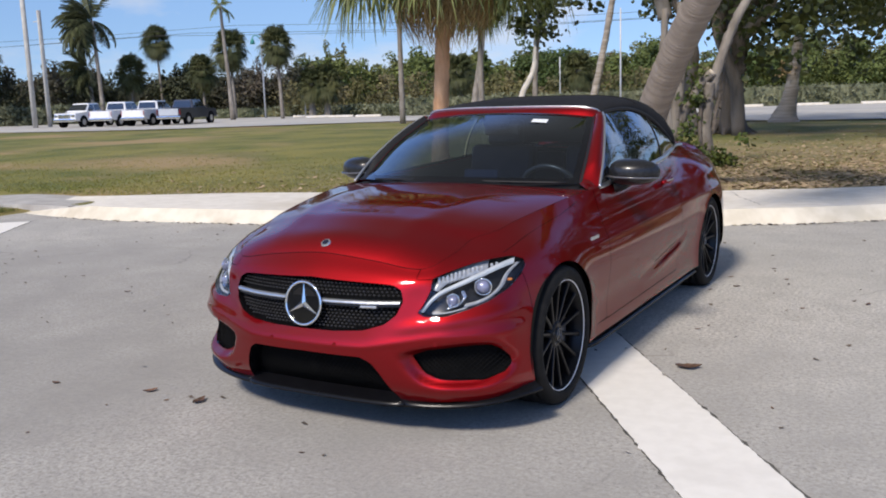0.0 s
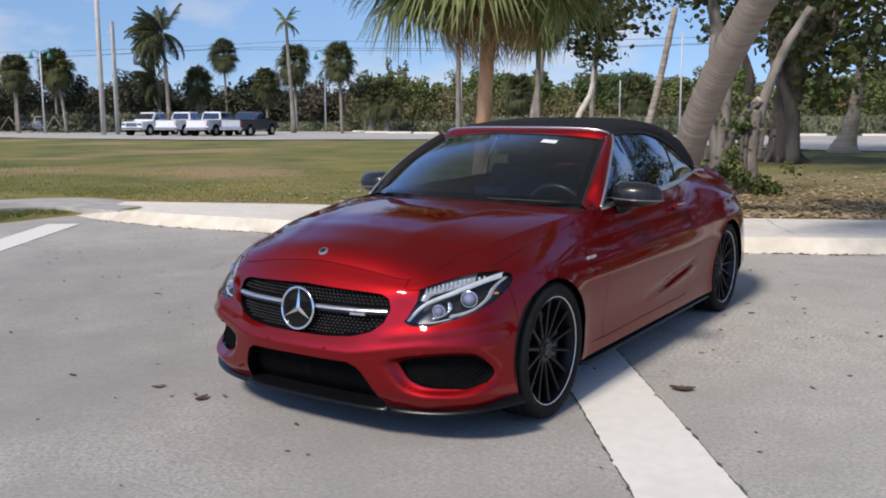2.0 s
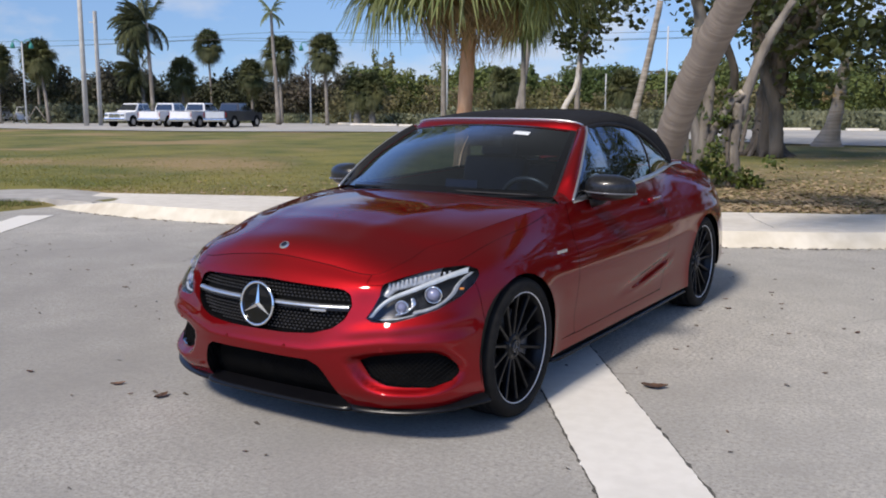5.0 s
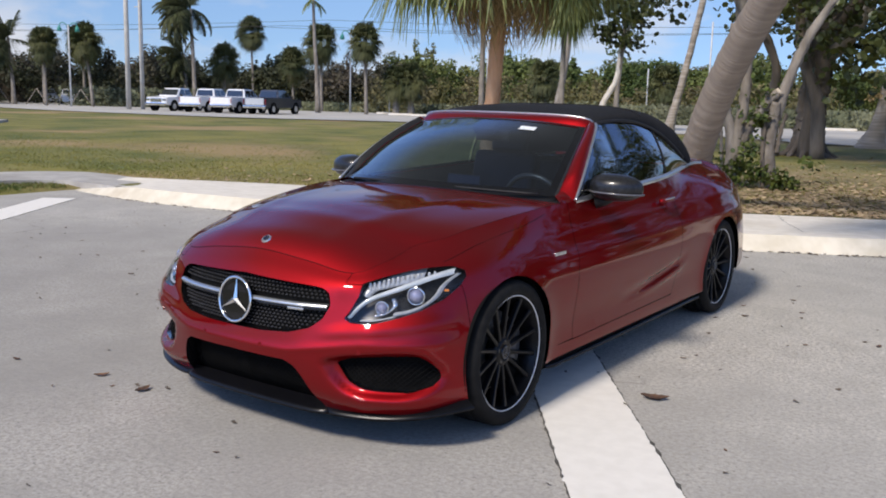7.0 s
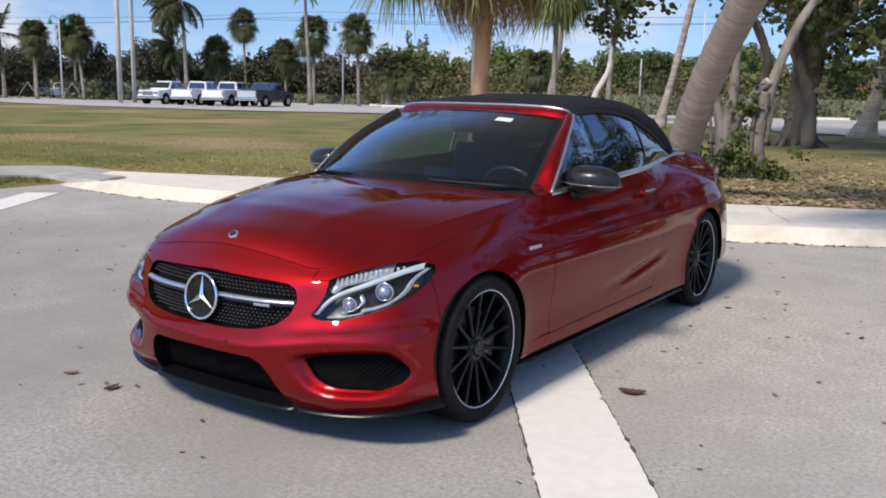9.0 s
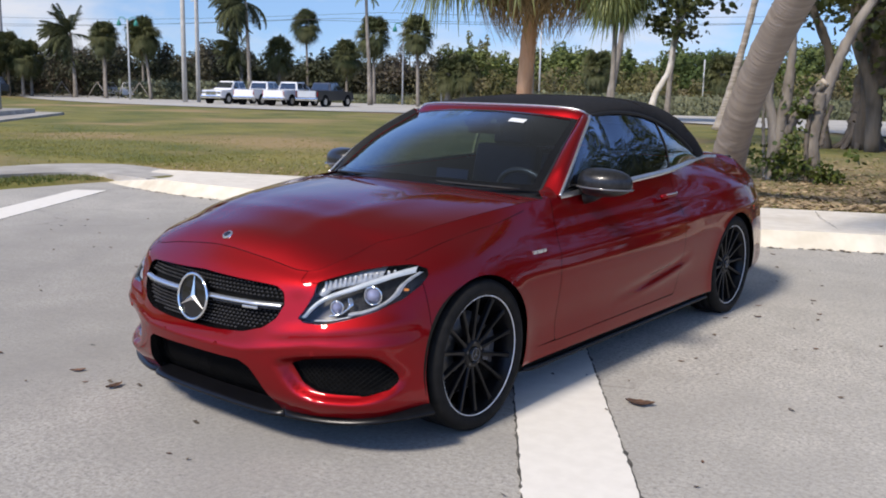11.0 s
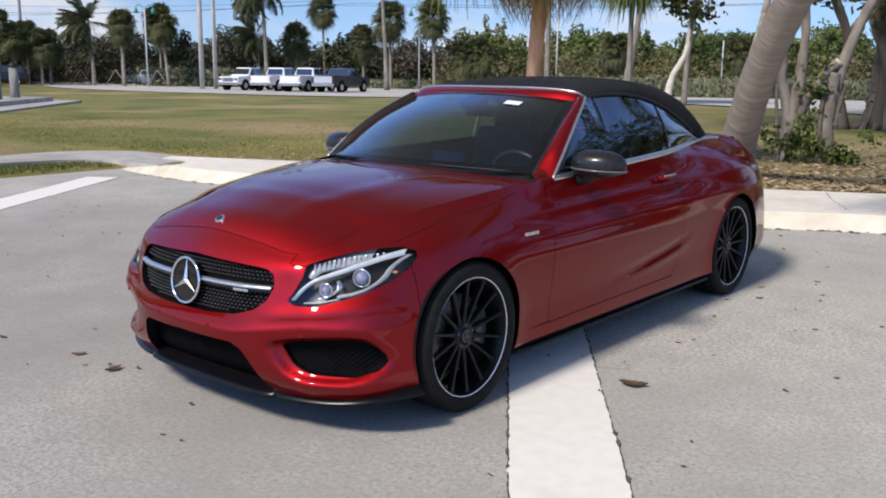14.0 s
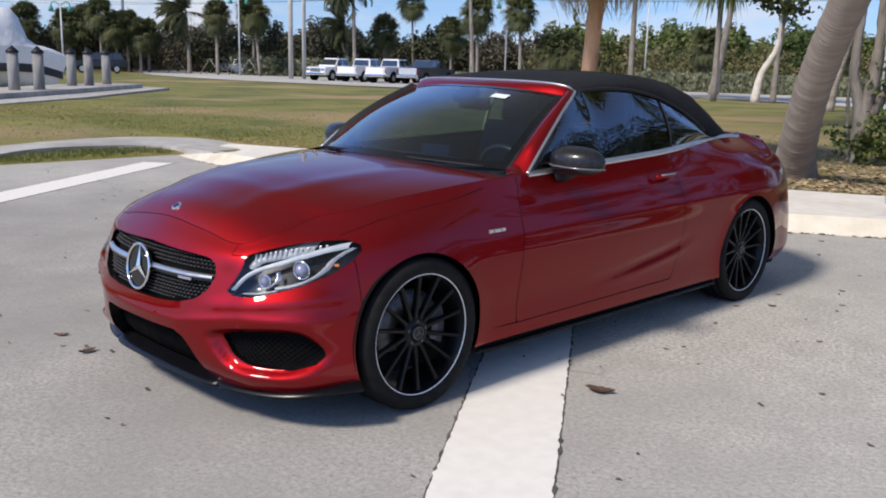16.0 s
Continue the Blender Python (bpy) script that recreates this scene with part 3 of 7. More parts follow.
DOOR = [(-0.735, 1.2), (-0.735, 0.89), (-0.765, 0.74), (-0.800, 0.61), (-0.812, 0.47), (-0.808, 0.268), (0.53, 0.278), (0.575, 0.33), (0.60, 0.44), (0.615, 0.60), (0.635, 0.75), (0.645, 0.88), (0.645, 1.2)]
TAIL = [(1.93, 0.80), (2.10, 0.865), (2.30, 0.87), (2.40, 0.80), (2.38, 0.715), (2.15, 0.695), (2.0, 0.735)]


def belt_grid(ss, rows):
    """Points of the body's side band: stations ss by rows from sill (0) to shoulder (7)."""
    # mirrored neighbours at both ends keep the skin smooth across the car's middle line
    mirrored = [((-s[0][0], s[0][1]), (-s[1][0], s[1][1]), s[2]) for s in (STATIONS[1], STATIONS[-2])]
    row = [mirrored[0], *STATIONS, mirrored[1]]
    pl = cr([s[0] for s in row], ss + 1)
    nn = cr([s[1] for s in row], ss + 1)
    nn /= np.linalg.norm(nn, axis=1)[:, None]
    pr = cr([s[2] for s in row], ss + 1)
    pr = cr(pr.transpose(1, 0, 2), rows).transpose(1, 0, 2)
    out = np.empty((len(ss), len(rows), 3))
    out[:, :, :2] = pl[:, None] - nn[:, None] * pr[:, :, :1]
    out[:, :, 2] = pr[:, :, 1]
    # two creases along the flank, a hollow under the lower one, and the rising line low on the door
    y, z = out[:, :, 1], out[:, :, 2]
    side = np.clip((y + 1.30) / 0.65, 0, 1)
    side = side * side * (3 - 2 * side) * np.clip((2.05 - y) / 0.4, 0, 1)
    d = z - (0.700 + 0.012 * y)
    out[:, :, 0] += side * (0.012 * np.exp(-np.abs(d) / 0.035))
    d = z - (0.815 + 0.018 * y)
    out[:, :, 0] += side * (0.009 * np.exp(-np.abs(d) / 0.028))
    low = np.clip((y + 0.25) / 0.5, 0, 1) * np.clip((0.75 - y) / 0.2, 0, 1)
    d = z - (0.325 + 0.12 * np.clip((y + 0.6) / 1.3, 0, 1) ** 2)
    out[:, :, 0] += low * (0.013 * np.exp(-np.abs(d) / 0.022) - 0.014 * np.exp(-((d - 0.045) / 0.028) ** 2))
    # bumper: a proud bar over the intakes and a hollow round each side intake
    x = out[:, :, 0]
    nose = np.clip((-1.78 - y) / 0.12, 0, 1)
    bar = 0.40 + 0.05 * np.clip((x - 0.3) / 0.3, 0, 1)
    push = nose * 0.014 * np.exp(-np.abs(z - bar - 0.02) / 0.03)
    ridge = 0.497 + 0.14 * np.clip(x - 0.42, 0, 0.4)
    push = push + nose * 0.008 * np.clip((x - 0.40) / 0.1, 0, 1) * np.exp(-((z - ridge) / 0.026) ** 2)
    sd = sd_poly(np.column_stack([x.ravel(), z.ravel()]), FOG_POCKET).reshape(x.shape)
    k = np.clip(-sd / 0.036, 0, 1)
    push = push - nose * 0.042 * k * k * (3 - 2 * k)
    out[:, :, :2] += nn[:, None] * push[:, :, None]
    # lips of the wheel arches
    for yc in (-1.42, 1.42):
        r = np.hypot(y - yc, z - 0.325)
        out[:, :, 0] += np.where(z > 0.2, 0.010 * np.exp(-np.clip(r - 0.352, 0, 1) / 0.05), 0) 
    return out


def station_steps(step):
    ss = [0.0]
    for i in range(N_ST - 1):
        a, b = (np.array(STATIONS[k][0]) for k in (i, i + 1))
        k = max(2, int(np.linalg.norm(a - b) / step))
        ss += list(i + np.arange(1, k + 1) / k)
    return np.array(ss)


def grid_faces(ni, nj):
    idx = np.arange(ni * nj).reshape(ni, nj)
    return np.column_stack([idx[:-1, :-1].ravel(), idx[1:, :-1].ravel(), idx[1:, 1:].ravel(), idx[:-1, 1:].ravel()]).tolist()


class Shell:
    """A growing set of points with polygons that can be cut along where a function of place is zero."""

    def __init__(self, verts, faces):
        self.v = [np.array(p, float) for p in verts]
        self.f = [list(f) for f in faces]

    def cut(self, fn, faces=None):
        """Splits faces into (fn < 0, fn >= 0)."""
        faces = self.f if faces is None else faces
        val = list(fn(np.array(self.v)))
        made, inside, outside = {}, [], []
        for f in faces:
            s = [val[i] < 0 for i in f]
            if all(s):
                inside.append(f)
                continue
            if not any(s):
                outside.append(f)
                continue
            a, b = [], []
            for k, i in enumerate(f):
                j = f[(k + 1) % len(f)]
                (a if s[k] else b).append(i)
                if s[k] != s[(k + 1) % len(f)]:
                    key = (min(i, j), max(i, j))
                    if key not in made:
                        t = val[i] / (val[i] - val[j])
                        made[key] = len(self.v)
                        self.v.append(self.v[i] * (1 - t) + self.v[j] * t)
                        val.append(0.0)
                    a.append(made[key])
                    b.append(made[key])
            if len(a) > 2:
                inside.append(a)
            if len(b) > 2:
                outside.append(b)
        return inside, outside

    def mesh(self, name, faces, material, smooth=True, mirror=False, shift=None):
        used = sorted({i for f in faces for i in f})
        at = {i: k for k, i in enumerate(used)}
        vs = [self.v[i] for i in used]
        fs = [[at[i] for i in f] for f in faces]
        if shift is not None:
            vs = list(shift(np.array(vs)))
        # faces look away from the car's middle
        q = np.array(vs)
        out = sum(float(np.dot(np.cross(q[f[1]] - q[f[0]], q[f[2]] - q[f[0]]), q[f[0]] - np.array((0, 0.1, 0.55)))) for f in fs[::3])
        if out < 0:
            fs = [f[::-1] for f in fs]
        if mirror:
            vs, fs = [v * np.array((-1, 1, 1)) for v in vs], [f[::-1] for f in fs]
        return mesh_from(name, vs, fs, material, smooth)


SS = station_steps(0.02)
ROWS_FINE = np.linspace(0, 7, 64)
belt = belt_grid(SS, ROWS_FINE)
TOP = belt[:, -1]  # the shoulder line from the nose's middle round to the tail's middle


def coons(front, rear, left, right, lift=None):
    """A patch between four edges; front and rear run from left to right, left and right from front to rear."""
    nb, na = len(left), len(front)
    a, b = np.linspace(0, 1, na)[None, :, None], np.linspace(0, 1, nb)[:, None, None]
    g = (1 - b) * front[None] + b * rear[None] + (1 - a) * left[:, None] + a * right[:, None]
    g = g - ((1 - a) * (1 - b) * front[0] + a * (1 - b) * front[-1] + (1 - a) * b * rear[0] + a * b * rear[-1])
    if lift is not None:
        g = g + lift(np.broadcast_to(a[..., 0] * 2 - 1, (nb, na)), np.broadcast_to(b[..., 0], (nb, na)))
    return g


def resample(line, n):
    line = np.asarray(line, float)
    s = np.concatenate([[0], np.cumsum(np.linalg.norm(np.diff(line, axis=0), axis=1))])
    return np.column_stack([np.interp(np.linspace(0, s[-1], n), s, line[:, k]) for k in range(line.shape[1])])


MIR = np.array((-1, 1, 1))
up = Vector((0, 0, 1))
k_corner = int(np.argmin(np.abs(TOP[:, 0] - 0.484) + 10 * (TOP[:, 1] > -1.8)))
k_cowl = int(np.argmin(np.abs(TOP[:, 1] + 0.80) + 10 * (TOP[:, 0] < 0.3)))
front_edge = TOP[:k_corner + 1]
front_edge = resample(np.vstack([(front_edge * MIR)[::-1], front_edge[1:]]), 61)
side_edge = resample(TOP[k_corner:k_cowl + 1], 61)


def cowl(x):
    """Foot of the windscreen."""
    return np.column_stack([x, -0.955 + 0.30 * (np.abs(x) / 0.76) ** 2.3, 0.985 - 0.045 * (np.abs(x) / 0.76) ** 2])


rear_x = np.linspace(-1, 1, 61)
rear_edge = cowl(rear_x * side_edge[-1, 0])
rear_edge[:, 1] += (side_edge[-1, 1] - rear_edge[-1, 1]) * np.abs(rear_x) ** 2
rear_edge[:, 2] += (side_edge[-1, 2] - rear_edge[-1, 2]) * np.abs(rear_x) ** 2


def hood_lift(a, b):
    fine = np.linspace(-0.2, 1.2, 701)
    crown = np.interp(np.abs(fine), [0, 0.025, 0.06, 0.12, 0.3, 0.42, 0.65, 0.8, 1], [0, 0.016, 0.028, 0.038, 0.041, 0.036, 0.021, 0.010, 0]) * np.sign(fine)
    crown = np.where(fine > 1, -np.interp(2 - fine, fine, crown), crown)
    win = np.hanning(61)
    soft = np.convolve(crown, win / win.sum(), mode="same")
    crown = np.interp(b, fine, soft)
    across = (1 - np.abs(a) ** 3.2)
    ridge = 0.006 * np.exp(-((np.abs(a) - 0.55) / 0.10) ** 2) * np.sin(np.pi * np.clip(b, 0, 1))
    z = crown * across + ridge
    return np.stack([np.zeros_like(z), np.zeros_like(z), z], -1)


hood_grid = coons(front_edge, rear_edge, side_edge * MIR, side_edge, hood_lift)

# greenhouse lines
A_FOOT, A_HEAD = np.array((0.690, -0.700, 0.968)), np.array((0.564, -0.134, 1.302))


def header(x):
    return np.column_stack([x, -0.235 + 0.101 * (np.abs(x) / 0.564) ** 2, 1.337 - 0.035 * (np.abs(x) / 0.564) ** 2.4])


ws_bottom = cowl(np.linspace(-0.69, 0.69, 41))
ws_bottom += np.linspace(-1, 1, 41)[:, None] ** 2 * (A_FOOT - ws_bottom[-1])
ws_top = header(np.linspace(-0.564, 0.564, 41))
ws_side = resample(curve_points([A_FOOT, A_FOOT * 0.5 + A_HEAD * 0.5 + np.array((0.012, -0.012, 0.018)), A_HEAD], 30), 31)


def ws_lift(a, b):
    z = 0.030 * (1 - a ** 2) * np.sin(np.pi * b)
    return np.stack([0 * z, -0.5 * z, 0.8 * z], -1)


ws_grid = coons(ws_bottom, ws_top, ws_side * MIR, ws_side, ws_lift)
RAIL = np.array([(0.584, -0.062, 1.322), (0.606, 0.20, 1.338), (0.618, 0.50, 1.320), (0.630, 0.80, 1.255), (0.648, 1.05, 1.155), (0.668, 1.24, 1.048), (0.610, 1.47, 1.040), (0.52, 1.68, 1.045), (0.36, 1.80, 1.046)])
RIDGE = [(-0.125, 1.366), (0.15, 1.402), (0.48, 1.421), (0.80, 1.416), (1.05, 1.380), (1.30, 1.285), (1.52, 1.170), (1.72, 1.075), (1.83, 1.05)]
rail = cr(RAIL, np.linspace(0, 8, 73))
ridge_line = cr(np.array([(0, y, z) for y, z in RIDGE]), np.linspace(0, 8, 73))
tt = np.linspace(-1, 1, 49)
top_grid = np.empty((73, 49, 3))
for i in range(73):
    r, c = rail[i], ridge_line[i]
    w = np.abs(tt)
    top_grid[i, :, 0] = np.sign(tt) * r[0] * np.sin(w * math.pi / 2) ** 0.92
    rise = np.clip(1 - w ** 3.0, 0, 1)
    top_grid[i, :, 2] = r[2] + (c[2] - r[2]) * rise
    top_grid[i, :, 1] = r[1] + (c[1] - r[1]) * (1 - w ** 2)
LAMP_BOWL = mat("smoked_lamp_bowl", (0.008, 0.008, 0.009), (0.03, 0.03, 0.033), 60, 0.3, 0.2)
car = empty("convertible_car", label="deep red metallic two-door convertible with black cloth roof, closed", category="car")


def xz(p):
    return np.column_stack([np.abs(p[:, 0]), p[:, 2]])


def yz(p):
    return p[:, 1:3]


def nose_cut(poly, r=0.0):
    return lambda p: np.where(p[:, 1] < -1.55, sd_poly(xz(p), poly) - r, 1.0)


def both(name, shell, faces, material, parent=car, label="", smooth=True, shift=None):
    """The same part on the car's left and right. Returns the two."""
    return [part(name, shell.mesh(name, faces, material, smooth, mirror, shift), parent=parent, label=label) for mirror in (False, True)]


def rim_walls(shell, faces, offset, material):
    """Walls from the edge of faces to a copy moved by offset, and the moved floor."""
    count = {}
    for f in faces:
        for a, b in zip(f, f[1:] + f[:1]):
            count[(a, b)] = count.get((a, b), 0) + 1
    off = np.array(offset, float)
    base = {}
    walls = []
    for (a, b) in list(count):
        if (b, a) in count or (abs(shell.v[a][0]) < 1e-4 and abs(shell.v[b][0]) < 1e-4):
            continue
        for i in (a, b):
            if i not in base:
                base[i] = len(shell.v)
                shell.v.append(shell.v[i] + off)
        walls.append([a, b, base[b], base[a]])
    return walls


skin = Shell(belt.reshape(-1, 3), grid_faces(len(SS), 64))
ARCH = 0.352
for yc in (-1.432, 1.42):
    arch_in, skin.f = skin.cut(lambda p, yc=yc: np.where(p[:, 0] > 0.6, np.hypot(p[:, 1] - yc, p[:, 2] - 0.332) - ARCH, 1.0))
grille_in, skin.f = skin.cut(nose_cut(GRILLE))
intake_in, skin.f = skin.cut(nose_cut(INTAKE))
fog_in, skin.f = skin.cut(nose_cut(FOG))
lamp_in, skin.f = skin.cut(nose_cut(LAMP))
tail_in, skin.f = skin.cut(lambda p: np.where(p[:, 1] > 1.8, sd_poly(yz(p), TAIL), 1.0))
side_only = lambda fn: (lambda p: np.where((p[:, 0] > 0.5) & (np.abs(p[:, 1]) < 1.2), fn(p), 1.0))
door_in, rest = skin.cut(side_only(lambda p: sd_poly(yz(p), DOOR) + 0.002), skin.f)
gap, rest = skin.cut(side_only(lambda p: sd_poly(yz(p), DOOR) - 0.002), rest)
sill_gap, rest = skin.cut(lambda p: np.where((p[:, 1] > -1.2) & (p[:, 1] < 1.2), np.abs(p[:, 2] - 0.2705 - 0.008 * (p[:, 1] + 0.765) / 1.265) - 0.004, 1.0), rest)
sill_in, rest = skin.cut(lambda p: np.where((p[:, 1] > -1.2) & (p[:, 1] < 1.2), p[:, 2] - 0.262, 1.0), rest)
skirt_in, sill_in = skin.cut(lambda p: p[:, 2] - (0.205 - 0.004 * p[:, 1]), sill_in)
bumper_fn = lambda p: np.maximum(p[:, 1] + 1.745, np.minimum(p[:, 0] - 0.492, p[:, 2] - 0.697))
bumper_in, rest = skin.cut(bumper_fn, rest)
seam, rest = skin.cut(lambda p: bumper_fn(p) - 0.003, rest)
fender_in, rest = skin.cut(lambda p: p[:, 1] + 0.3, rest)

for side, mirror in ((1, False), (-1, True)):
    mk = lambda name, faces, m, parent=car, label="", shift=None, smooth=True: part(name, skin.mesh(name, faces, m, smooth, mirror, shift), parent=parent, label=label)
    bumper = mk("front_bumper", bumper_in, PAINT)
    mk("front_wing", fender_in, PAINT)
    door = mk("door", door_in, PAINT)
    mk("rear_quarter", rest, PAINT)
    mk("sill", sill_in, PAINT)
    mk("sill_skirt", skirt_in, SKIRT_BLACK, label="black skirt below the painted sill", shift=lambda v: v * np.array((0.975, 1, 1)))
    mk("tail_lamp", tail_in, mat("red_lamp_lens", (0.25, 0.004, 0.006), (0.3, 0.006, 0.008), 20, 0.1, coat=1.0) if side == 1 else bpy.data.materials["red_lamp_lens"], label="dark red tail lamp")
    # intakes: walls, dark floor and mesh
    for name, faces, off in (("grille_backing", grille_in, (0, 0.05, 0)), ("lower_intake", intake_in, (0, 0.09, 0.0)), ("side_intake", fog_in, (-0.012, 0.03, 0))):
        walls = rim_walls(skin, faces, off, BLACK_GLOSS)
        mk(name, walls, BLACK_GLOSS, bumper, smooth=False)
        mk(name, faces, LINER, bumper, "black intake floor", shift=lambda v, off=off: v + np.array(off))
    # lamp bowl
    bowl_off = (-0.035, 0.06, 0.0)
    lamp = mk("headlight", rim_walls(skin, lamp_in, bowl_off, BLACK_GLOSS), BLACK_GLOSS, label="clear headlight with two projectors and a bright brow strip", smooth=False)
    mk("lamp_bowl", lamp_in, LAMP_BOWL, lamp, shift=lambda v: v + np.array(bowl_off))
    mk("lens", lamp_in, LENS, lamp, "clear lens cover")
    # dark shell behind all the gaps
    core = Shell(belt_grid(SS[::4], np.linspace(0, 7, 24)).reshape(-1, 3), grid_faces(len(SS[::4]), 24))
    for yc in (-1.44, 1.42):
        _, core.f = core.cut(lambda p, yc=yc: np.hypot(p[:, 1] - yc, p[:, 2] - 0.33) - 0.375)
    for poly in (GRILLE, INTAKE, FOG_POCKET, LAMP):
        _, core.f = core.cut(nose_cut(poly, 0.01))
    part("inner_shell", core.mesh("inner_shell", core.f, LINER, True, mirror, lambda v: v * np.array((0.984, 0.992, 0.99))), parent=car)

front_pts = belt.reshape(-1, 3)
front_pts = front_pts[front_pts[:, 1] < -1.6]


def nose_y(x, z):
    """y of the nose's skin at a place seen from the front."""
    d = np.hypot(front_pts[:, 0] - abs(x), front_pts[:, 2] - z)
    k = np.argsort(d)[:4]
    w = 1 / (d[k] + 1e-4)
    return float((front_pts[k, 1] * w).sum() / w.sum())


def grid_part(name, g, material, parent=car, label="", thick=0.0, flip=False):
    f = grid_faces(*g.shape[:2])
    q = g.reshape(-1, 3)
    out = sum(float(np.dot(np.cross(q[k[1]] - q[k[0]], q[k[2]] - q[k[0]]), q[k[0]] - np.array((0, 0.1, 0.55)))) for k in f)
    if out < 0:
        f = [k[::-1] for k in f]
    ob = part(name, mesh_from(name, g.reshape(-1, 3), f, material, True), parent=parent, label=label)
    if thick:
        md = ob.modifiers.new("thickness", "SOLIDIFY")
        md.thickness, md.offset = thick, 1.0
    return ob


# bonnet with its shut line
grid_part("bonnet", hood_grid, PAINT)
loop = [tuple(p) for p in np.vstack([side_edge[::-1], front_edge[::-1][1:], (side_edge * MIR)[1:]])]
part("shut_line", tube(loop, [0.0007] * 60 + [0.0018] * 61 + [0.0007] * (len(loop) - 121), 6), LINER, car)
for sgn in (1, -1):
    wing_line = curve_points([(0.738, -1.748, 0.773), (0.748, -1.673, 0.790), (0.757, -1.539, 0.819), (0.765, -1.314, 0.849), (0.770, -1.154, 0.866), (0.772, -0.95, 0.904)], 40)
    part("shut_line", tube([(sgn * p[0], p[1], p[2]) for p in wing_line], 0.0012, 6), LINER, car)
deck_left = TOP[int(np.argmin(np.abs(TOP[:, 1] - 1.70) + 10 * (TOP[:, 0] < 0.2))):]
deck_edge = resample(np.vstack([deck_left, (deck_left * MIR)[::-1][1:]]), 61)
deck_front = resample(curve_points([deck_edge[0], (0.40, 1.83, 1.035), (0, 1.86, 1.04), (-0.40, 1.83, 1.035), deck_edge[-1]], 61), 61)
deck = np.stack([deck_front * (1 - b) + deck_edge * b + np.array((0, 0, 0.022)) * math.sin(math.pi * b) for b in np.linspace(0, 1, 12)])
grid_part("boot_lid", deck, PAINT)
lip = [tuple(np.array(p) + np.array((0, -0.03, 0.018))) for p in deck_edge[14:47]]
part("boot_spoiler", tube(lip, 0.014, 8), BLACK_GLOSS, car, "black spoiler lip")

# windscreen, its black border, pillars and header
grid_part("windscreen", ws_grid, WINDSCREEN, label="tinted windscreen with a small white sticker").visible_shadow = False
nb, na = ws_grid.shape[:2]
frit = Shell(ws_grid.reshape(-1, 3) + np.array((0, -0.0015, 0.0015)), grid_faces(nb, na))
bidx = np.repeat(np.arange(nb), na) / (nb - 1)
aidx = np.tile(np.arange(na), nb) / (na - 1) * 2 - 1
edge = np.minimum.reduce([bidx * 0.75 - 0.045, (1 - bidx) * 0.75 - 0.025, (1 - np.abs(aidx)) * 0.62 - 0.03])
band, _ = frit.cut(lambda p: edge)
part("windscreen_border", frit.mesh("windscreen_border", band, BLACK_GLOSS), parent=car, label="black border of the windscreen")
chrome_front = curve_points([(0.790, -0.665, 0.950), (0.752, -0.50, 1.085), (0.684, -0.285, 1.224), (0.634, -0.145, 1.296), (0.597, -0.072, 1.324)], 31)
pillar_rows = np.linspace(0, 1, 9)
for sgn in (1, -1):
    a, c = ws_side, resample(chrome_front, 31)
    if sgn < 0:  # the pillar that turns away is slimmer
        c = a + (c - a) * 0.5
    foot = np.linspace(0, 1, 31)
    pg = np.stack([a * (1 - r) + c * r + np.array((0.016, -0.016, 0.018)) * math.sin(math.pi * r) ** 0.8 * np.clip(foot / 0.22, 0, 1)[:, None] ** 1.5 for r in pillar_rows])
    pg[..., 0] *= sgn
    pil = grid_part("windscreen_pillar", pg, PAINT, flip=sgn < 0)
    # black seal beside the glass, wider on the pillar that turns away
    keep = 2 if sgn > 0 else 8
    grid_part("pillar_seal", pg[:keep] + np.array((0.002 * sgn, -0.002, 0.002)), BLACK_MATT, label="black seal along the windscreen")
    line = curve_points(chrome_front, 61) * np.array((sgn, 1, 1)) + np.array((0.004 * sgn, -0.002, 0))
    part("chrome_strip", tube(line, 0.0075, 8), SILVER, car, "bright strip along the pillar")
head_front = ws_top
head_back = top_grid[0][np.argsort(top_grid[0][:, 0])]
head_back = resample(head_back, 41)
hg = np.stack([head_front * (1 - r) + head_back * r + np.array((0, -0.004, 0.010)) * math.sin(math.pi * r) for r in np.linspace(0, 1, 8)])
grid_part("windscreen_header", hg, PAINT, flip=True)
part("header_strip", tube([tuple(p + np.array((0, 0, 0.004))) for p in resample(head_back, 41)], 0.006, 8), SILVER, car, "bright strip across the header")
grid_part("cowl", np.stack([rear_edge + np.array((0, 0.004, -0.004)), ws_bottom[[int(i) for i in np.linspace(0, 40, 61)]] * np.array((0.97, 1, 1)) + np.array((0, 0.05, -0.02))]), BLACK_MATT, label="black scuttle below the windscreen")
for sx in (0.12, -0.5):
    wp = [(sx + 0.55 * t, -0.925 + 0.10 * ((sx + 0.55 * t) / 0.69) ** 2, 0.998 - 0.02 * abs(sx + 0.55 * t)) for t in np.linspace(0, 1, 9)]
    part("wiper", tube(wp, 0.007, 6), BLACK_MATT, car)
# plates that close the wing between bonnet, pillar and belt
for sgn in (1, -1):
    kb = int(np.argmin(np.abs(TOP[:, 1] + 0.64) + 10 * (TOP[:, 0] < 0.3)))
    outer = resample(TOP[k_cowl:kb + 1], 14)
    inner = resample(np.vstack([rear_edge[-1], ws_side[0], ws_side[2]]), 14)
    fill = np.stack([outer * (1 - r) + inner * r + np.array((0, 0, 0.012 * sgn)) * math.sin(math.pi * r) for r in np.linspace(0, 1, 8)])
    fill[..., 0] *= sgn
    grid_part("scuttle_corner", fill, PAINT, flip=sgn > 0)

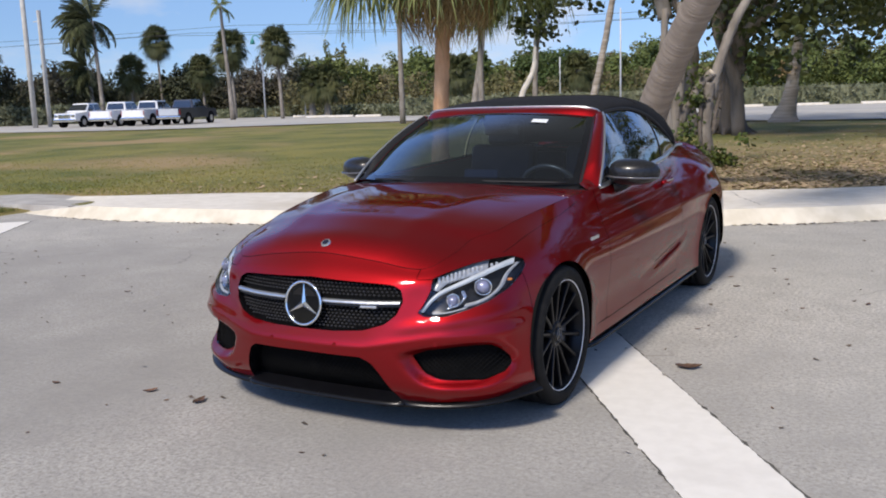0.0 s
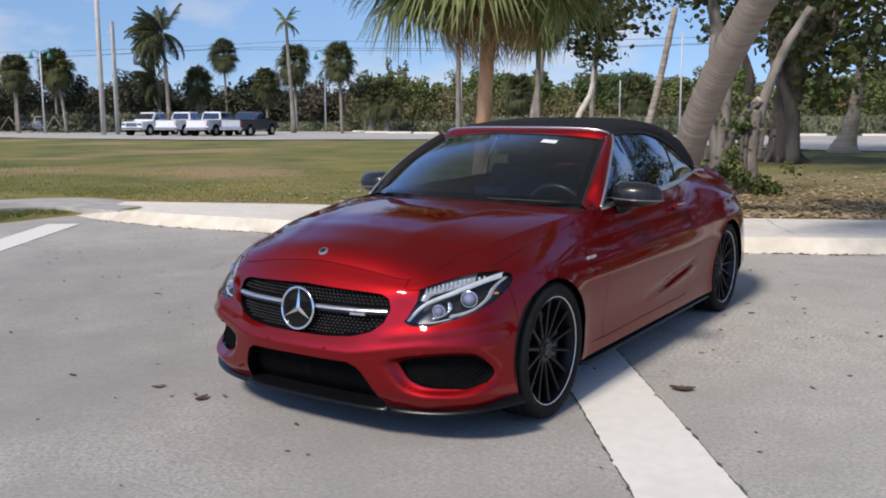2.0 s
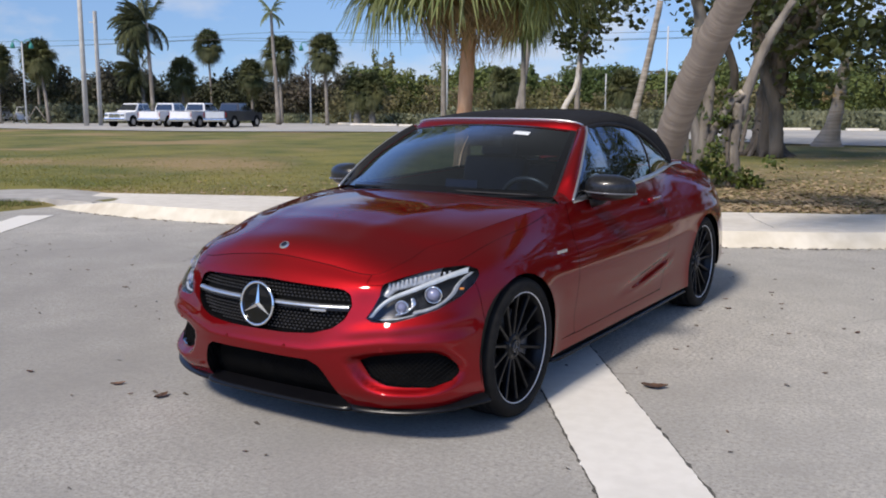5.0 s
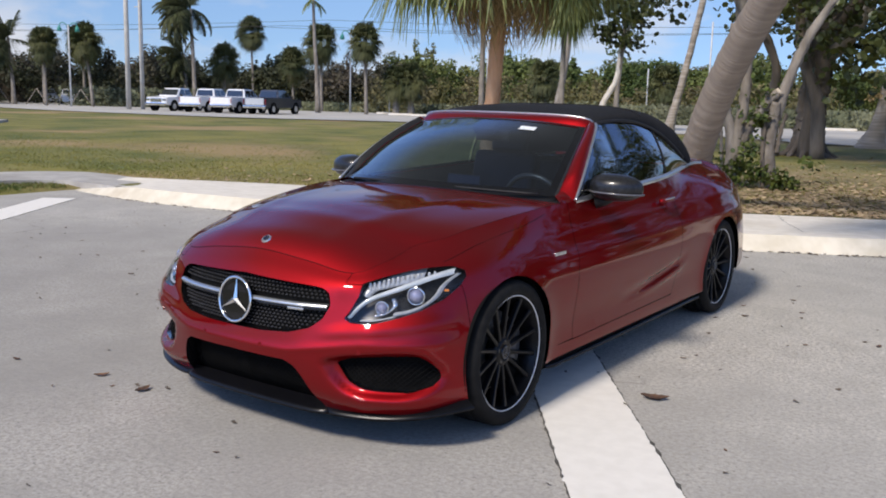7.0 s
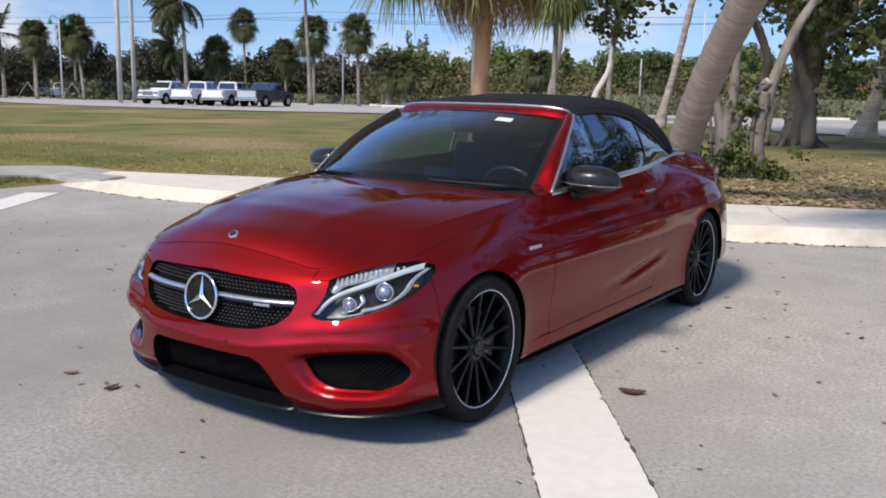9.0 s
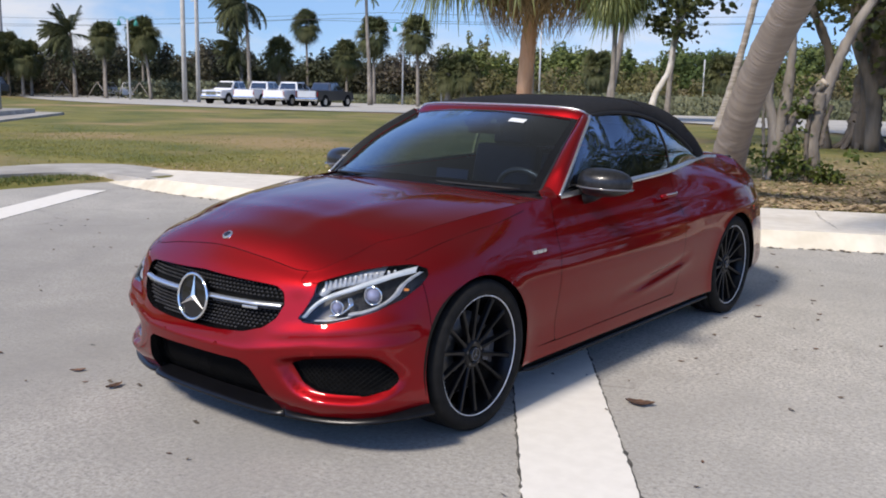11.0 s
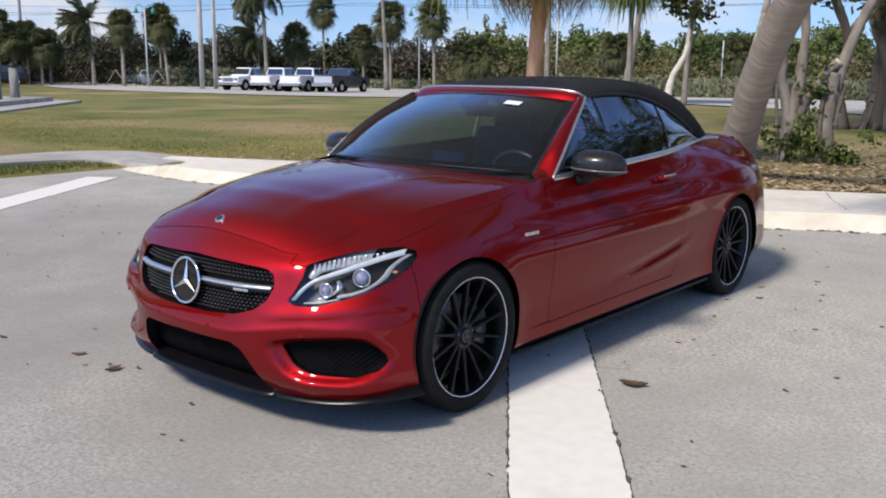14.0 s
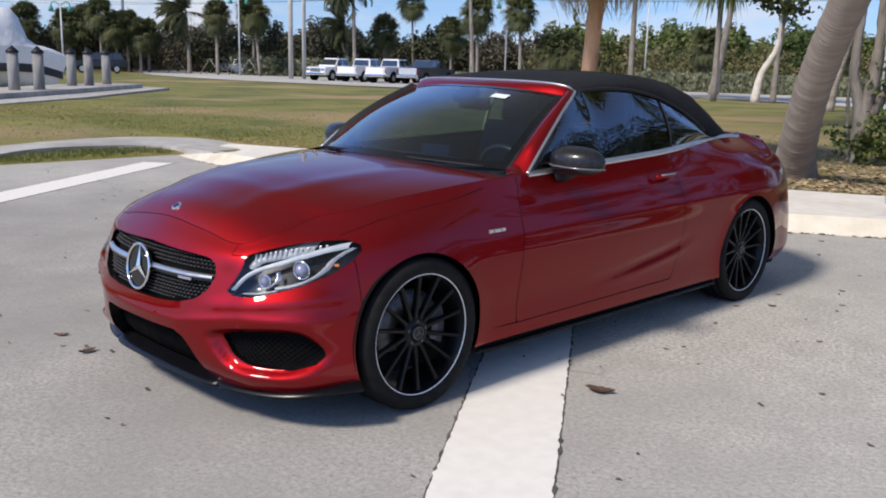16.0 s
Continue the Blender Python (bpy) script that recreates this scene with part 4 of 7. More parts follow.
# soft top with a rear edge and cloth seams
top_ob = grid_part("soft_top", top_grid, FABRIC, label="taut black cloth folding roof")
md = top_ob.modifiers.new("thickness", "SOLIDIFY")
md.thickness, md.offset = 0.014, -1
for k in (20, 40):
    part("roof_seam", tube([tuple(p + np.array((0, 0, 0.002))) for p in top_grid[k][4:45]], 0.004, 6), FABRIC, top_ob)
# side glass between belt and rail
k0, k1 = (int(np.argmin(np.abs(TOP[:, 1] - y) + 10 * (TOP[:, 0] < 0.3))) for y in (-0.64, 1.22))
belt_line = TOP[k0:k1 + 1]
glass_bottom = resample(belt_line, 61) + np.array((-0.012, 0, 0.004))
front_line = resample(chrome_front, 61)
rail_fine = cr(RAIL, np.linspace(0, 5, 200))
upper = np.vstack([chrome_front, rail_fine[2:]])
glass_top = np.empty_like(glass_bottom)
for i, p in enumerate(glass_bottom):
    y = p[1]
    u = upper[np.argsort(upper[:, 1])]
    glass_top[i] = (np.interp(y, u[:, 1], u[:, 0]) - 0.008, y, max(p[2] + 0.002, np.interp(y, u[:, 1], u[:, 2])))
for _ in range(10):
    glass_top[1:-1, 0] = (glass_top[:-2, 0] + glass_top[1:-1, 0] + glass_top[2:, 0]) / 3
for sgn in (1, -1):
    gg = np.stack([glass_bottom * (1 - r) + glass_top * r + np.array((0.022, 0, 0)) * math.sin(math.pi * r) for r in np.linspace(0, 1, 10)])
    gg[..., 0] *= sgn
    for name, cols in (("door_glass", slice(0, 43)), ("quarter_glass", slice(43, 61))):
        grid_part(name, gg[:, cols], SIDE_GLASS, flip=sgn > 0, label="dark tinted side glass").visible_shadow = False
    part("glass_divider", tube([tuple(p) for p in gg[:, 43]], 0.005, 6), BLACK_MATT, car)
    waist = np.vstack([belt_line, TOP[k1 + 1:int(np.argmin(np.abs(TOP[:, 1] - 1.80) + 10 * (TOP[:, 0] < 0.2)))]]) * np.array((sgn, 1, 1))
    strip = np.stack([resample(waist, 70) + np.array((dx * sgn, 0, dz)) for dx, dz in ((0.004, -0.012), (0.007, -0.002), (0.002, 0.012), (-0.012, 0.016))])
    grid_part("waist_strip", strip, SILVER, label="satin bright strip along the waist", flip=sgn < 0)
    seal = [tuple(p * np.array((sgn, 1, 1))) for p in rail_fine[4:190:6]]
    part("window_seal", tube(seal, 0.010, 6), BLACK_MATT, car)
    # inner trim so that nothing shows below the glass
    trim = np.stack([glass_bottom + np.array((-0.03, 0, -0.01)), glass_bottom + np.array((-0.09, 0, -0.25))])
    trim[..., 0] *= sgn
    grid_part("door_trim", trim, BLACK_MATT)

SPLITTER = mat("gloss_black_lip", (0.003, 0.003, 0.004), (0.005, 0.005, 0.006), 30, 0.28, spec=0.25)
# splitter under the nose and blades along the sills
lip_line = curve_points([(0, -2.135), (0.22, -2.132), (0.395, -2.122), (0.415, -2.117), (0.435, -2.108), (0.63, -2.045), (0.785, -1.955), (0.862, -1.84), (0.888, -1.765)], 60)
lip_t = np.gradient(lip_line, axis=0)
lip_n = np.column_stack([lip_t[:, 1], -lip_t[:, 0]]) / np.linalg.norm(lip_t, axis=1)[:, None]
for _ in range(12):
    lip_n[1:-1] = (lip_n[:-2] + lip_n[1:-1] + lip_n[2:]) / 3
prof = []
for dx, z in ((-0.10, 0.146), (0.022, 0.140), (0.042, 0.146), (0.042, 0.156), (0.022, 0.166), (-0.03, 0.190)):
    q = lip_line + lip_n * dx
    prof.append(np.column_stack([q, z + 0.03 * np.clip((lip_line[:, 0] - 0.6) / 0.25, 0, 1) ** 2]))
sg = np.stack(prof)
# no folds where the lip kinks
for _ in range(9):
    sg[:, 1:-1] = (sg[:, :-2] + sg[:, 1:-1] + sg[:, 2:]) / 3
for sgn in (1, -1):
    g2 = sg.copy()
    g2[..., 0] *= sgn
    grid_part("front_splitter", g2, SPLITTER, flip=sgn > 0, label="black splitter lip")
    blade = np.stack([np.column_stack([np.full(30, 0.0) + sgn * bx, np.linspace(-1.06, 1.05, 30), np.full(30, bz)]) for bx, bz in ((0.80, 0.168), (0.880, 0.163), (0.890, 0.170), (0.880, 0.180), (0.85, 0.188))])
    blade[:3, 0, 0] *= 0.97
    grid_part("sill_blade", blade, SPLITTER, flip=sgn < 0, label="black blade under the sill")
part("underbody", box(1.62, 3.9, 0.10, (0, 0.05, 0.21), 0.03), LINER, car)
for yc in (-1.44, 1.42):
    for sgn in (1, -1):
        aa = np.linspace(-0.25, math.pi + 0.25, 40)
        well = np.stack([np.column_stack([np.full(40, sgn * x), yc + r * np.cos(aa), 0.332 + r * np.sin(aa)]) for x, r in ((0.885, ARCH), (0.872, ARCH + 0.006), (0.60, ARCH + 0.006), (0.58, 0.02))])
        grid_part("wheel_arch_liner", well, LINER)

# nose furniture
studs_v, studs_f = [], []
for row, z in enumerate(np.arange(0.482, 0.69, 0.0135)):
    for col in range(-24, 25):
        x = (col + 0.5 * (row % 2)) * 0.0205
        if sd_poly(np.array([(abs(x), z)]), GRILLE)[0] > -0.008 or abs(z - 0.603) < 0.017:
            continue
        y = nose_y(x, z) + 0.022
        b0 = len(studs_v)
        studs_v += [(x - 0.007, y + 0.008, z), (x, y + 0.008, z + 0.005), (x + 0.007, y + 0.008, z), (x, y + 0.008, z - 0.005), (x, y - 0.004, z)]
        studs_f += [(b0 + i, b0 + (i + 1) % 4, b0 + 4) for i in range(4)]
grille_ob = tagged(part("grille", mesh_from("grille", studs_v, [f[::-1] for f in studs_f], PIN), parent=car, label="gloss black diamond-stud radiator grille"), kind="stuff")


def lattice(poly, depth, pitch, bar, mirror):
    """Crossed thin bars filling an outline on the nose."""
    vs, fs = [], []
    p = np.array(poly)
    for i, z in enumerate(np.arange(p[:, 1].min(), p[:, 1].max(), pitch * 0.55)):
        for x in np.arange(max(-0.02, p[:, 0].min()), p[:, 0].max(), pitch):
            xx = x + pitch * 0.5 * (i % 2)
            if sd_poly(np.array([(abs(xx), z)]), poly)[0] > -0.006:
                continue
            for sx in (-1, 1):
                a, b = Vector((xx, 0, z)), Vector((xx + sx * pitch * 0.5, 0, z + pitch * 0.55))
                a.y, b.y = nose_y(a.x, a.z) + depth, nose_y(b.x, b.z) + depth
                d = (b - a).normalized().cross(Vector((0, 1, 0))).normalized() * bar
                k = len(vs)
                for q in (a - d, a + d, b + d, b - d):
                    vs.append(q)
                for q in (a, b):
                    vs.append(q + Vector((0, -bar * 1.2, 0)))
                fs += [(k, k + 4, k + 5, k + 3), (k + 4, k + 1, k + 2, k + 5)]
    if mirror:
        vs, fs = [Vector((-v.x, v.y, v.z)) for v in vs], [f[::-1] for f in fs]
    return mesh_from("mesh_insert", vs, fs, LINER)


for mirror in (False, True):
    part("mesh_insert", lattice(FOG, 0.018, 0.020, 0.0017, mirror), parent=car, label="black honeycomb mesh in the side intake")
    part("mesh_insert", lattice([(-0.1, 0.37), (0.28, 0.365), (0.345, 0.30), (0.38, 0.23), (0.40, 0.17), (-0.1, 0.17)], 0.06, 0.022, 0.0017, mirror), parent=car, label="black mesh in the lower intake")
for sgn in (1, -1):
    sl = []
    for x in np.linspace(0.075, 0.444, 22):
        y = nose_y(x, 0.603)
        sl.append([(sgn * x, y + dy, z) for dy, z in ((0.012, 0.597), (-0.004, 0.5985), (-0.006, 0.603), (-0.002, 0.611), (0.014, 0.614))])
    sl = np.array(sl)
    grid_part("grille_slat", sl, SILVER, grille_ob, "satin silver cross bar", flip=sgn < 0)
    under = sl + np.array((0, 0.006, -0.013))
    grid_part("grille_slat", under, BLACK_GLOSS, grille_ob, "black lower half of the cross bar", flip=sgn < 0)
part("slat_plate", box(0.075, 0.006, 0.010, (0.315, nose_y(0.315, 0.6) - 0.004, 0.589), 0.002, rot=pose(0, 0, 0, 0, 0, 12)), SILVER, grille_ob, "small bright plate")


def emblem(parent, m, r, tubes, disc_mat, bright=CHROME):
    """A plain ring with three tapered arms on a dark disc."""
    bm = bmesh.new()
    ring = [(r * math.cos(a), 0, r * math.sin(a)) for a in np.linspace(0, 2 * math.pi, 48, endpoint=False)]
    tube(ring + [ring[0]], tubes, 8, bm, cap=False)
    for k in range(3):
        a = math.pi / 2 + k * 2 * math.pi / 3
        d, s = Vector((math.cos(a), 0, math.sin(a))), Vector((-math.sin(a), 0, math.cos(a)))
        w = r * 0.125
        c = bm.verts.new((0, -tubes * 1.6, 0))
        t = bm.verts.new(d * r)
        l = bm.verts.new(d.xyz * w * 0.6 + s * w)
        q = bm.verts.new(d.xyz * w * 0.6 - s * w)
        bm.faces.new((c, l, t))
        bm.faces.new((c, t, q))
    ob = part("badge_ring", bm, bright, parent, "bright round badge", m)
    bm = bmesh.new()
    bmesh.ops.create_cone(bm, segments=40, radius1=r, radius2=r, depth=tubes, cap_ends=True)
    part("badge_disc", bm, disc_mat, ob, "dark disc behind the badge", pose(0, tubes * 1.2, 0, 90, 0, 0))
    return ob


emblem(grille_ob, pose(0, -2.238, 0.588, -8, 0, 0), 0.094, 0.0062, BLACK_GLOSS)
part("badge_mount", tube([(0, nose_y(0, 0.59) + 0.05, 0.588), (0, nose_y(0, 0.59) + 0.0, 0.588)], 0.07, 24), BLACK_GLOSS, grille_ob)
badge = bmesh.new()
bmesh.ops.create_cone(badge, segments=28, radius1=0.024, radius2=0.021, depth=0.006, cap_ends=True)
hb = part("bonnet_badge", badge, SILVER, car, "small round bonnet badge", pose(0, -2.052, float(np.interp(-2.052, hood_grid[:, 30, 1], hood_grid[:, 30, 2])) + 0.003, 32, 0, 0))
bm = bmesh.new()
bmesh.ops.create_cone(bm, segments=24, radius1=0.015, radius2=0.015, depth=0.004, cap_ends=True)
part("badge_centre", bm, mat("badge_dark", (0.012, 0.014, 0.03), rough=0.2), hb, m=pose(0, 0, 0.003))

# headlight innards
LED = mat("lamp_reflector", (0.36, 0.37, 0.38), (0.54, 0.55, 0.56), 90, 0.32, 0.25)
WHITE_STRIP = mat("pale_light_guide", (0.52, 0.56, 0.58), (0.66, 0.69, 0.71), 14, 0.25, 0.0, coat=1.0)
AMBER = mat("amber_reflector", (0.75, 0.22, 0.02), (0.8, 0.28, 0.03), 20, 0.2, coat=1.0)
PROJ = mat("projector_glass", (0.14, 0.15, 0.24), (0.24, 0.25, 0.36), 12, 0.04, 0.0, coat=1.0, spec=1.0)
BROW = [(0.530, 0.566), (0.560, 0.609), (0.597, 0.642), (0.652, 0.670), (0.71, 0.699), (0.750, 0.722), (0.787, 0.738)]
HOOK = [(0.800, 0.728), (0.785, 0.690), (0.782, 0.645), (0.762, 0.612), (0.73, 0.594), (0.69, 0.584)]
lamps = [o for o in car.children if o.name.startswith("headlight")]
for lamp, sgn in zip(lamps, (1, -1)):
    def strip_of(pts, width, inset, name, m, label=""):
        line = curve_points(pts, 40)
        tang = np.gradient(line, axis=0)
        nrm = np.column_stack([-tang[:, 1], tang[:, 0]]) / np.linalg.norm(tang, axis=1)[:, None]
        rows = []
        for off, lift in ((-1, 0.012), (-0.5, 0.0), (0.5, 0.0), (1, 0.012)):
            q = line + nrm * off * width * np.linspace(0.6, 1.0, 40)[:, None]
            rows.append([(sgn * x, nose_y(x, z) + inset + lift, z) for x, z in q])
        g = np.array(rows)
        g[..., 0] -= sgn * inset * 0.5
        return grid_part(name, g, m, lamp, label, flip=sgn < 0)

    strip_of(BROW, 0.0125, 0.014, "light_strip", WHITE_STRIP, "white brow-shaped light strip")
    strip_of(HOOK, 0.0085, 0.018, "light_strip", LED, "bright hooked reflector strip")
    strip_of([(0.668, 0.642), (0.681, 0.614), (0.663, 0.588), (0.63, 0.578)], 0.006, 0.022, "reflector_blade", CHROME)
    strip_of([(0.572, 0.650), (0.590, 0.680), (0.625, 0.698), (0.67, 0.715), (0.72, 0.733)], 0.027, 0.030, "upper_reflector", LED, "faceted upper reflector")
    strip_of([(0.58, 0.556), (0.64, 0.562), (0.70, 0.577)], 0.004, 0.02, "lower_trim", LED)
    for x, z, r in ((0.645, 0.609, 0.026), (0.733, 0.652, 0.035)):
        base = Vector((sgn * (x - 0.012), nose_y(x, z) + 0.028, z))
        bm = bmesh.new()
        bmesh.ops.create_uvsphere(bm, u_segments=24, v_segments=14, radius=r * 0.86)
        for f in bm.faces:
            f.smooth = True
        pr = part("projector", bm, PROJ, lamp, "round projector lens", pose(*base))
        ring = [(r * math.cos(a), -0.006, r * math.sin(a)) for a in np.linspace(0, 2 * math.pi, 33)]
        part("bezel", tube(ring, 0.004, 8, cap=False), CHROME, pr, m=pose(0, 0, 0, 0, 0, 22 * sgn))
    for k in range(14):
        x = 0.578 + 0.0125 * k
        z = float(np.interp(x, [0.585, 0.66, 0.74], [0.690, 0.718, 0.738]))
        part("reflector_facet", box(0.0112, 0.005, 0.040 - 0.0020 * k, (sgn * (x - 0.01), nose_y(x, z) + 0.024, z - 0.006), 0.003, rot=pose(0, 0, 0, -14 + 5 * (k % 2), 0, sgn * (28 + 6 * (k % 2)))), LED, lamp)
    part("marker", box(0.02, 0.008, 0.010, (sgn * 0.793, nose_y(0.803, 0.668) + 0.012, 0.668), 0.003, rot=pose(0, 0, 0, 0, 0, 45 * sgn)), AMBER, lamp, "amber marker")
for x, z in ((0.17, 0.425), (-0.17, 0.425), (0.60, 0.44), (-0.60, 0.44)):
    bm = bmesh.new()
    bmesh.ops.create_cone(bm, segments=18, radius1=0.010, radius2=0.009, depth=0.006, cap_ends=True)
    part("parking_sensor", bm, PAINT, car, "round parking sensor", pose(x, nose_y(x, z) + 0.0015, z, 90, 0, 30 * x / 0.6))

# door handles, side plates, mirrors
for sgn in (1, -1):
    hpts = curve_points([(0.826, 0.395, 0.862), (0.848, 0.44, 0.868), (0.850, 0.53, 0.870), (0.826, 0.60, 0.872)], 16)
    hm = part("door_handle", tube([(sgn * p[0], p[1], p[2]) for p in hpts], [0.008] + [0.014] * 14 + [0.008], 10), PAINT, car, "body-coloured pull handle")
    part("handle_insert", tube([(sgn * (p[0] + 0.011), p[1], p[2] + 0.008) for p in hpts[3:13]], 0.004, 6), SILVER, hm, "bright insert on the handle")
    for k, (y0, y1, zz) in enumerate(((-1.005, -0.975, 0.722), (-0.97, -0.925, 0.722), (-0.92, -0.895, 0.722), (-0.955, -0.90, 0.706))):
        part("wing_plate", box(0.006, y1 - y0, 0.016 if k < 3 else 0.007, (sgn * 0.869, (y0 + y1) / 2, zz), 0.0015), SILVER, car, "small bright lettering bar on the wing")
    mm = bmesh.new()
    bmesh.ops.create_uvsphere(mm, u_segments=40, v_segments=24, radius=1)
    for v in mm.verts:
        x, y, z = v.co
        k = np.sign(x) * abs(x) ** 0.75
        yy = y * 0.075 if y < 0 else y * 0.035
        v.co = (k * 0.115, yy * (1 - 0.25 * max(0, x)), np.sign(z) * abs(z) ** 0.8 * (0.066 if z > 0 else 0.058) * (1 - 0.12 * x))
    shade(mm)
    mirror_ob = part("door_mirror", mm, MIRROR_CAP, car, "gloss black door mirror with a smoked strip", pose(sgn * 0.908, -0.428, 1.004, 0, 0, 12 * sgn) @ Matrix.Diagonal((1.22 * sgn, 1.25, 1.15, 1)))
    arc = [(0.118 * math.cos(a), -0.078 * math.sin(a), -0.018 - 0.004 * math.cos(a)) for a in np.linspace(0.05, math.pi - 0.25, 26)]
    part("indicator_strip", tube(arc, 0.005, 6), mat("smoked_strip_%d" % sgn, (0.10, 0.10, 0.11), rough=0.2, coat=0.5), mirror_ob, "smoked indicator strip")
    part("mirror_glass", box(0.155, 0.004, 0.072, (-0.005, 0.033, 0), 0.002), CHROME, mirror_ob)
    part("mirror_foot", tube([(sgn * 0.80, -0.44, 0.925), (sgn * 0.845, -0.43, 0.935), (sgn * 0.88, -0.41, 0.962)], [0.035, 0.028, 0.030], 12), BLACK_MATT, car)
    quarter = [(sgn * 0.785, -0.64, 0.955), (sgn * 0.780, -0.46, 0.955), (sgn * 0.765, -0.50, 1.03)]
    part("mirror_sail", mesh_from("mirror_sail", quarter, [(0, 1, 2) if sgn > 0 else (2, 1, 0)], BLACK_GLOSS), parent=car)

# sticker, rear-view mirror, cabin
stk = ws_grid[24:27, 29:33] + np.array((0, -0.004, 0.004))
grid_part("sticker", stk, mat("white_sticker", (0.8, 0.82, 0.82), (0.7, 0.74, 0.74), 60, 0.5), label="small white windscreen sticker")
SEAT = mat("black_leather", (0.012, 0.012, 0.013), (0.022, 0.022, 0.023), 12, 0.5, bump=0.2, bscale=60)
dash = np.stack([np.column_stack([np.linspace(-0.70, 0.70, 21), np.full(21, y), np.full(21, z) - 0.02 * np.linspace(-1, 1, 21) ** 2]) for y, z in ((-0.90, 0.95), (-0.70, 0.975), (-0.50, 0.965), (-0.42, 0.92), (-0.42, 0.62))])
grid_part("dashboard", dash, BLACK_MATT)
for sx in (0.36, -0.36):
    seat = empty("front_seat")
    seat.parent = car
    seat.matrix_basis = pose(sx, 0.22, 0.40)
    part("seat_cushion", box(0.50, 0.52, 0.16, (0, 0, 0.08), 0.05, 3), SEAT, seat)
    part("backrest", box(0.48, 0.13, 0.60, (0, 0.30, 0.40), 0.05, 3, rot=pose(0, 0, 0, -14, 0, 0)), SEAT, seat)
    part("headrest", box(0.26, 0.09, 0.18, (0, 0.40, 0.78), 0.035, 3, rot=pose(0, 0, 0, -10, 0, 0)), SEAT, seat)
    for px in (-0.07, 0.07):
        part("headrest_post", tube([(px, 0.37, 0.64), (px, 0.39, 0.72)], 0.007, 8), CHROME, seat)
    part("rear_backrest", box(0.46, 0.12, 0.55, (sx * 0.9, 1.02, 0.75), 0.05, 3, rot=pose(0, 0, 0, -18, 0, 0)), SEAT, car)
wheel_ring = [(0.36 + 0.185 * math.cos(a), -0.30 - 0.07 * math.sin(a), 0.86 + 0.17 * math.sin(a)) for a in np.linspace(0, 2 * math.pi, 41)]
swo = part("steering_wheel", tube(wheel_ring, 0.015, 10, cap=False), mat("steering_leather", (0.03, 0.03, 0.03), rough=0.35), car, "dark steering wheel")
part("steering_hub", box(0.16, 0.05, 0.12, (0.36, -0.29, 0.86), 0.025, 3), BLACK_MATT, swo)
part("rear_view_mirror", box(0.23, 0.03, 0.065, (0, -0.20, 1.235), 0.012, 3), BLACK_MATT, car)
part("sensor_box", box(0.14, 0.10, 0.05, (0, -0.27, 1.285), 0.015, 3, rot=pose(0, 0, 0, 30, 0, 0)), BLACK_MATT, car)
part("dash_screen", box(0.22, 0.012, 0.06, (0, -0.50, 0.99), 0.005, rot=pose(0, 0, 0, -12, 0, 0)), BLACK_GLOSS, car, "slim dark screen on the dashboard")
part("cabin_floor", box(1.45, 1.9, 0.05, (0, 0.35, 0.34)), LINER, car)

# wheels
def lathe(profile, n=64, axis_x=True):
    bm = bmesh.new()
    rings = []
    for a in np.linspace(0, 2 * math.pi, n, endpoint=False):
        rings.append([bm.verts.new((x, r * math.cos(a), r * math.sin(a))) for x, r in profile])
    for i in range(n):
        a, b = rings[i], rings[(i + 1) % n]
        for k in range(len(profile) - 1):
            f = bm.faces.new((a[k], a[k + 1], b[k + 1], b[k]))
            f.smooth = True
    return bm


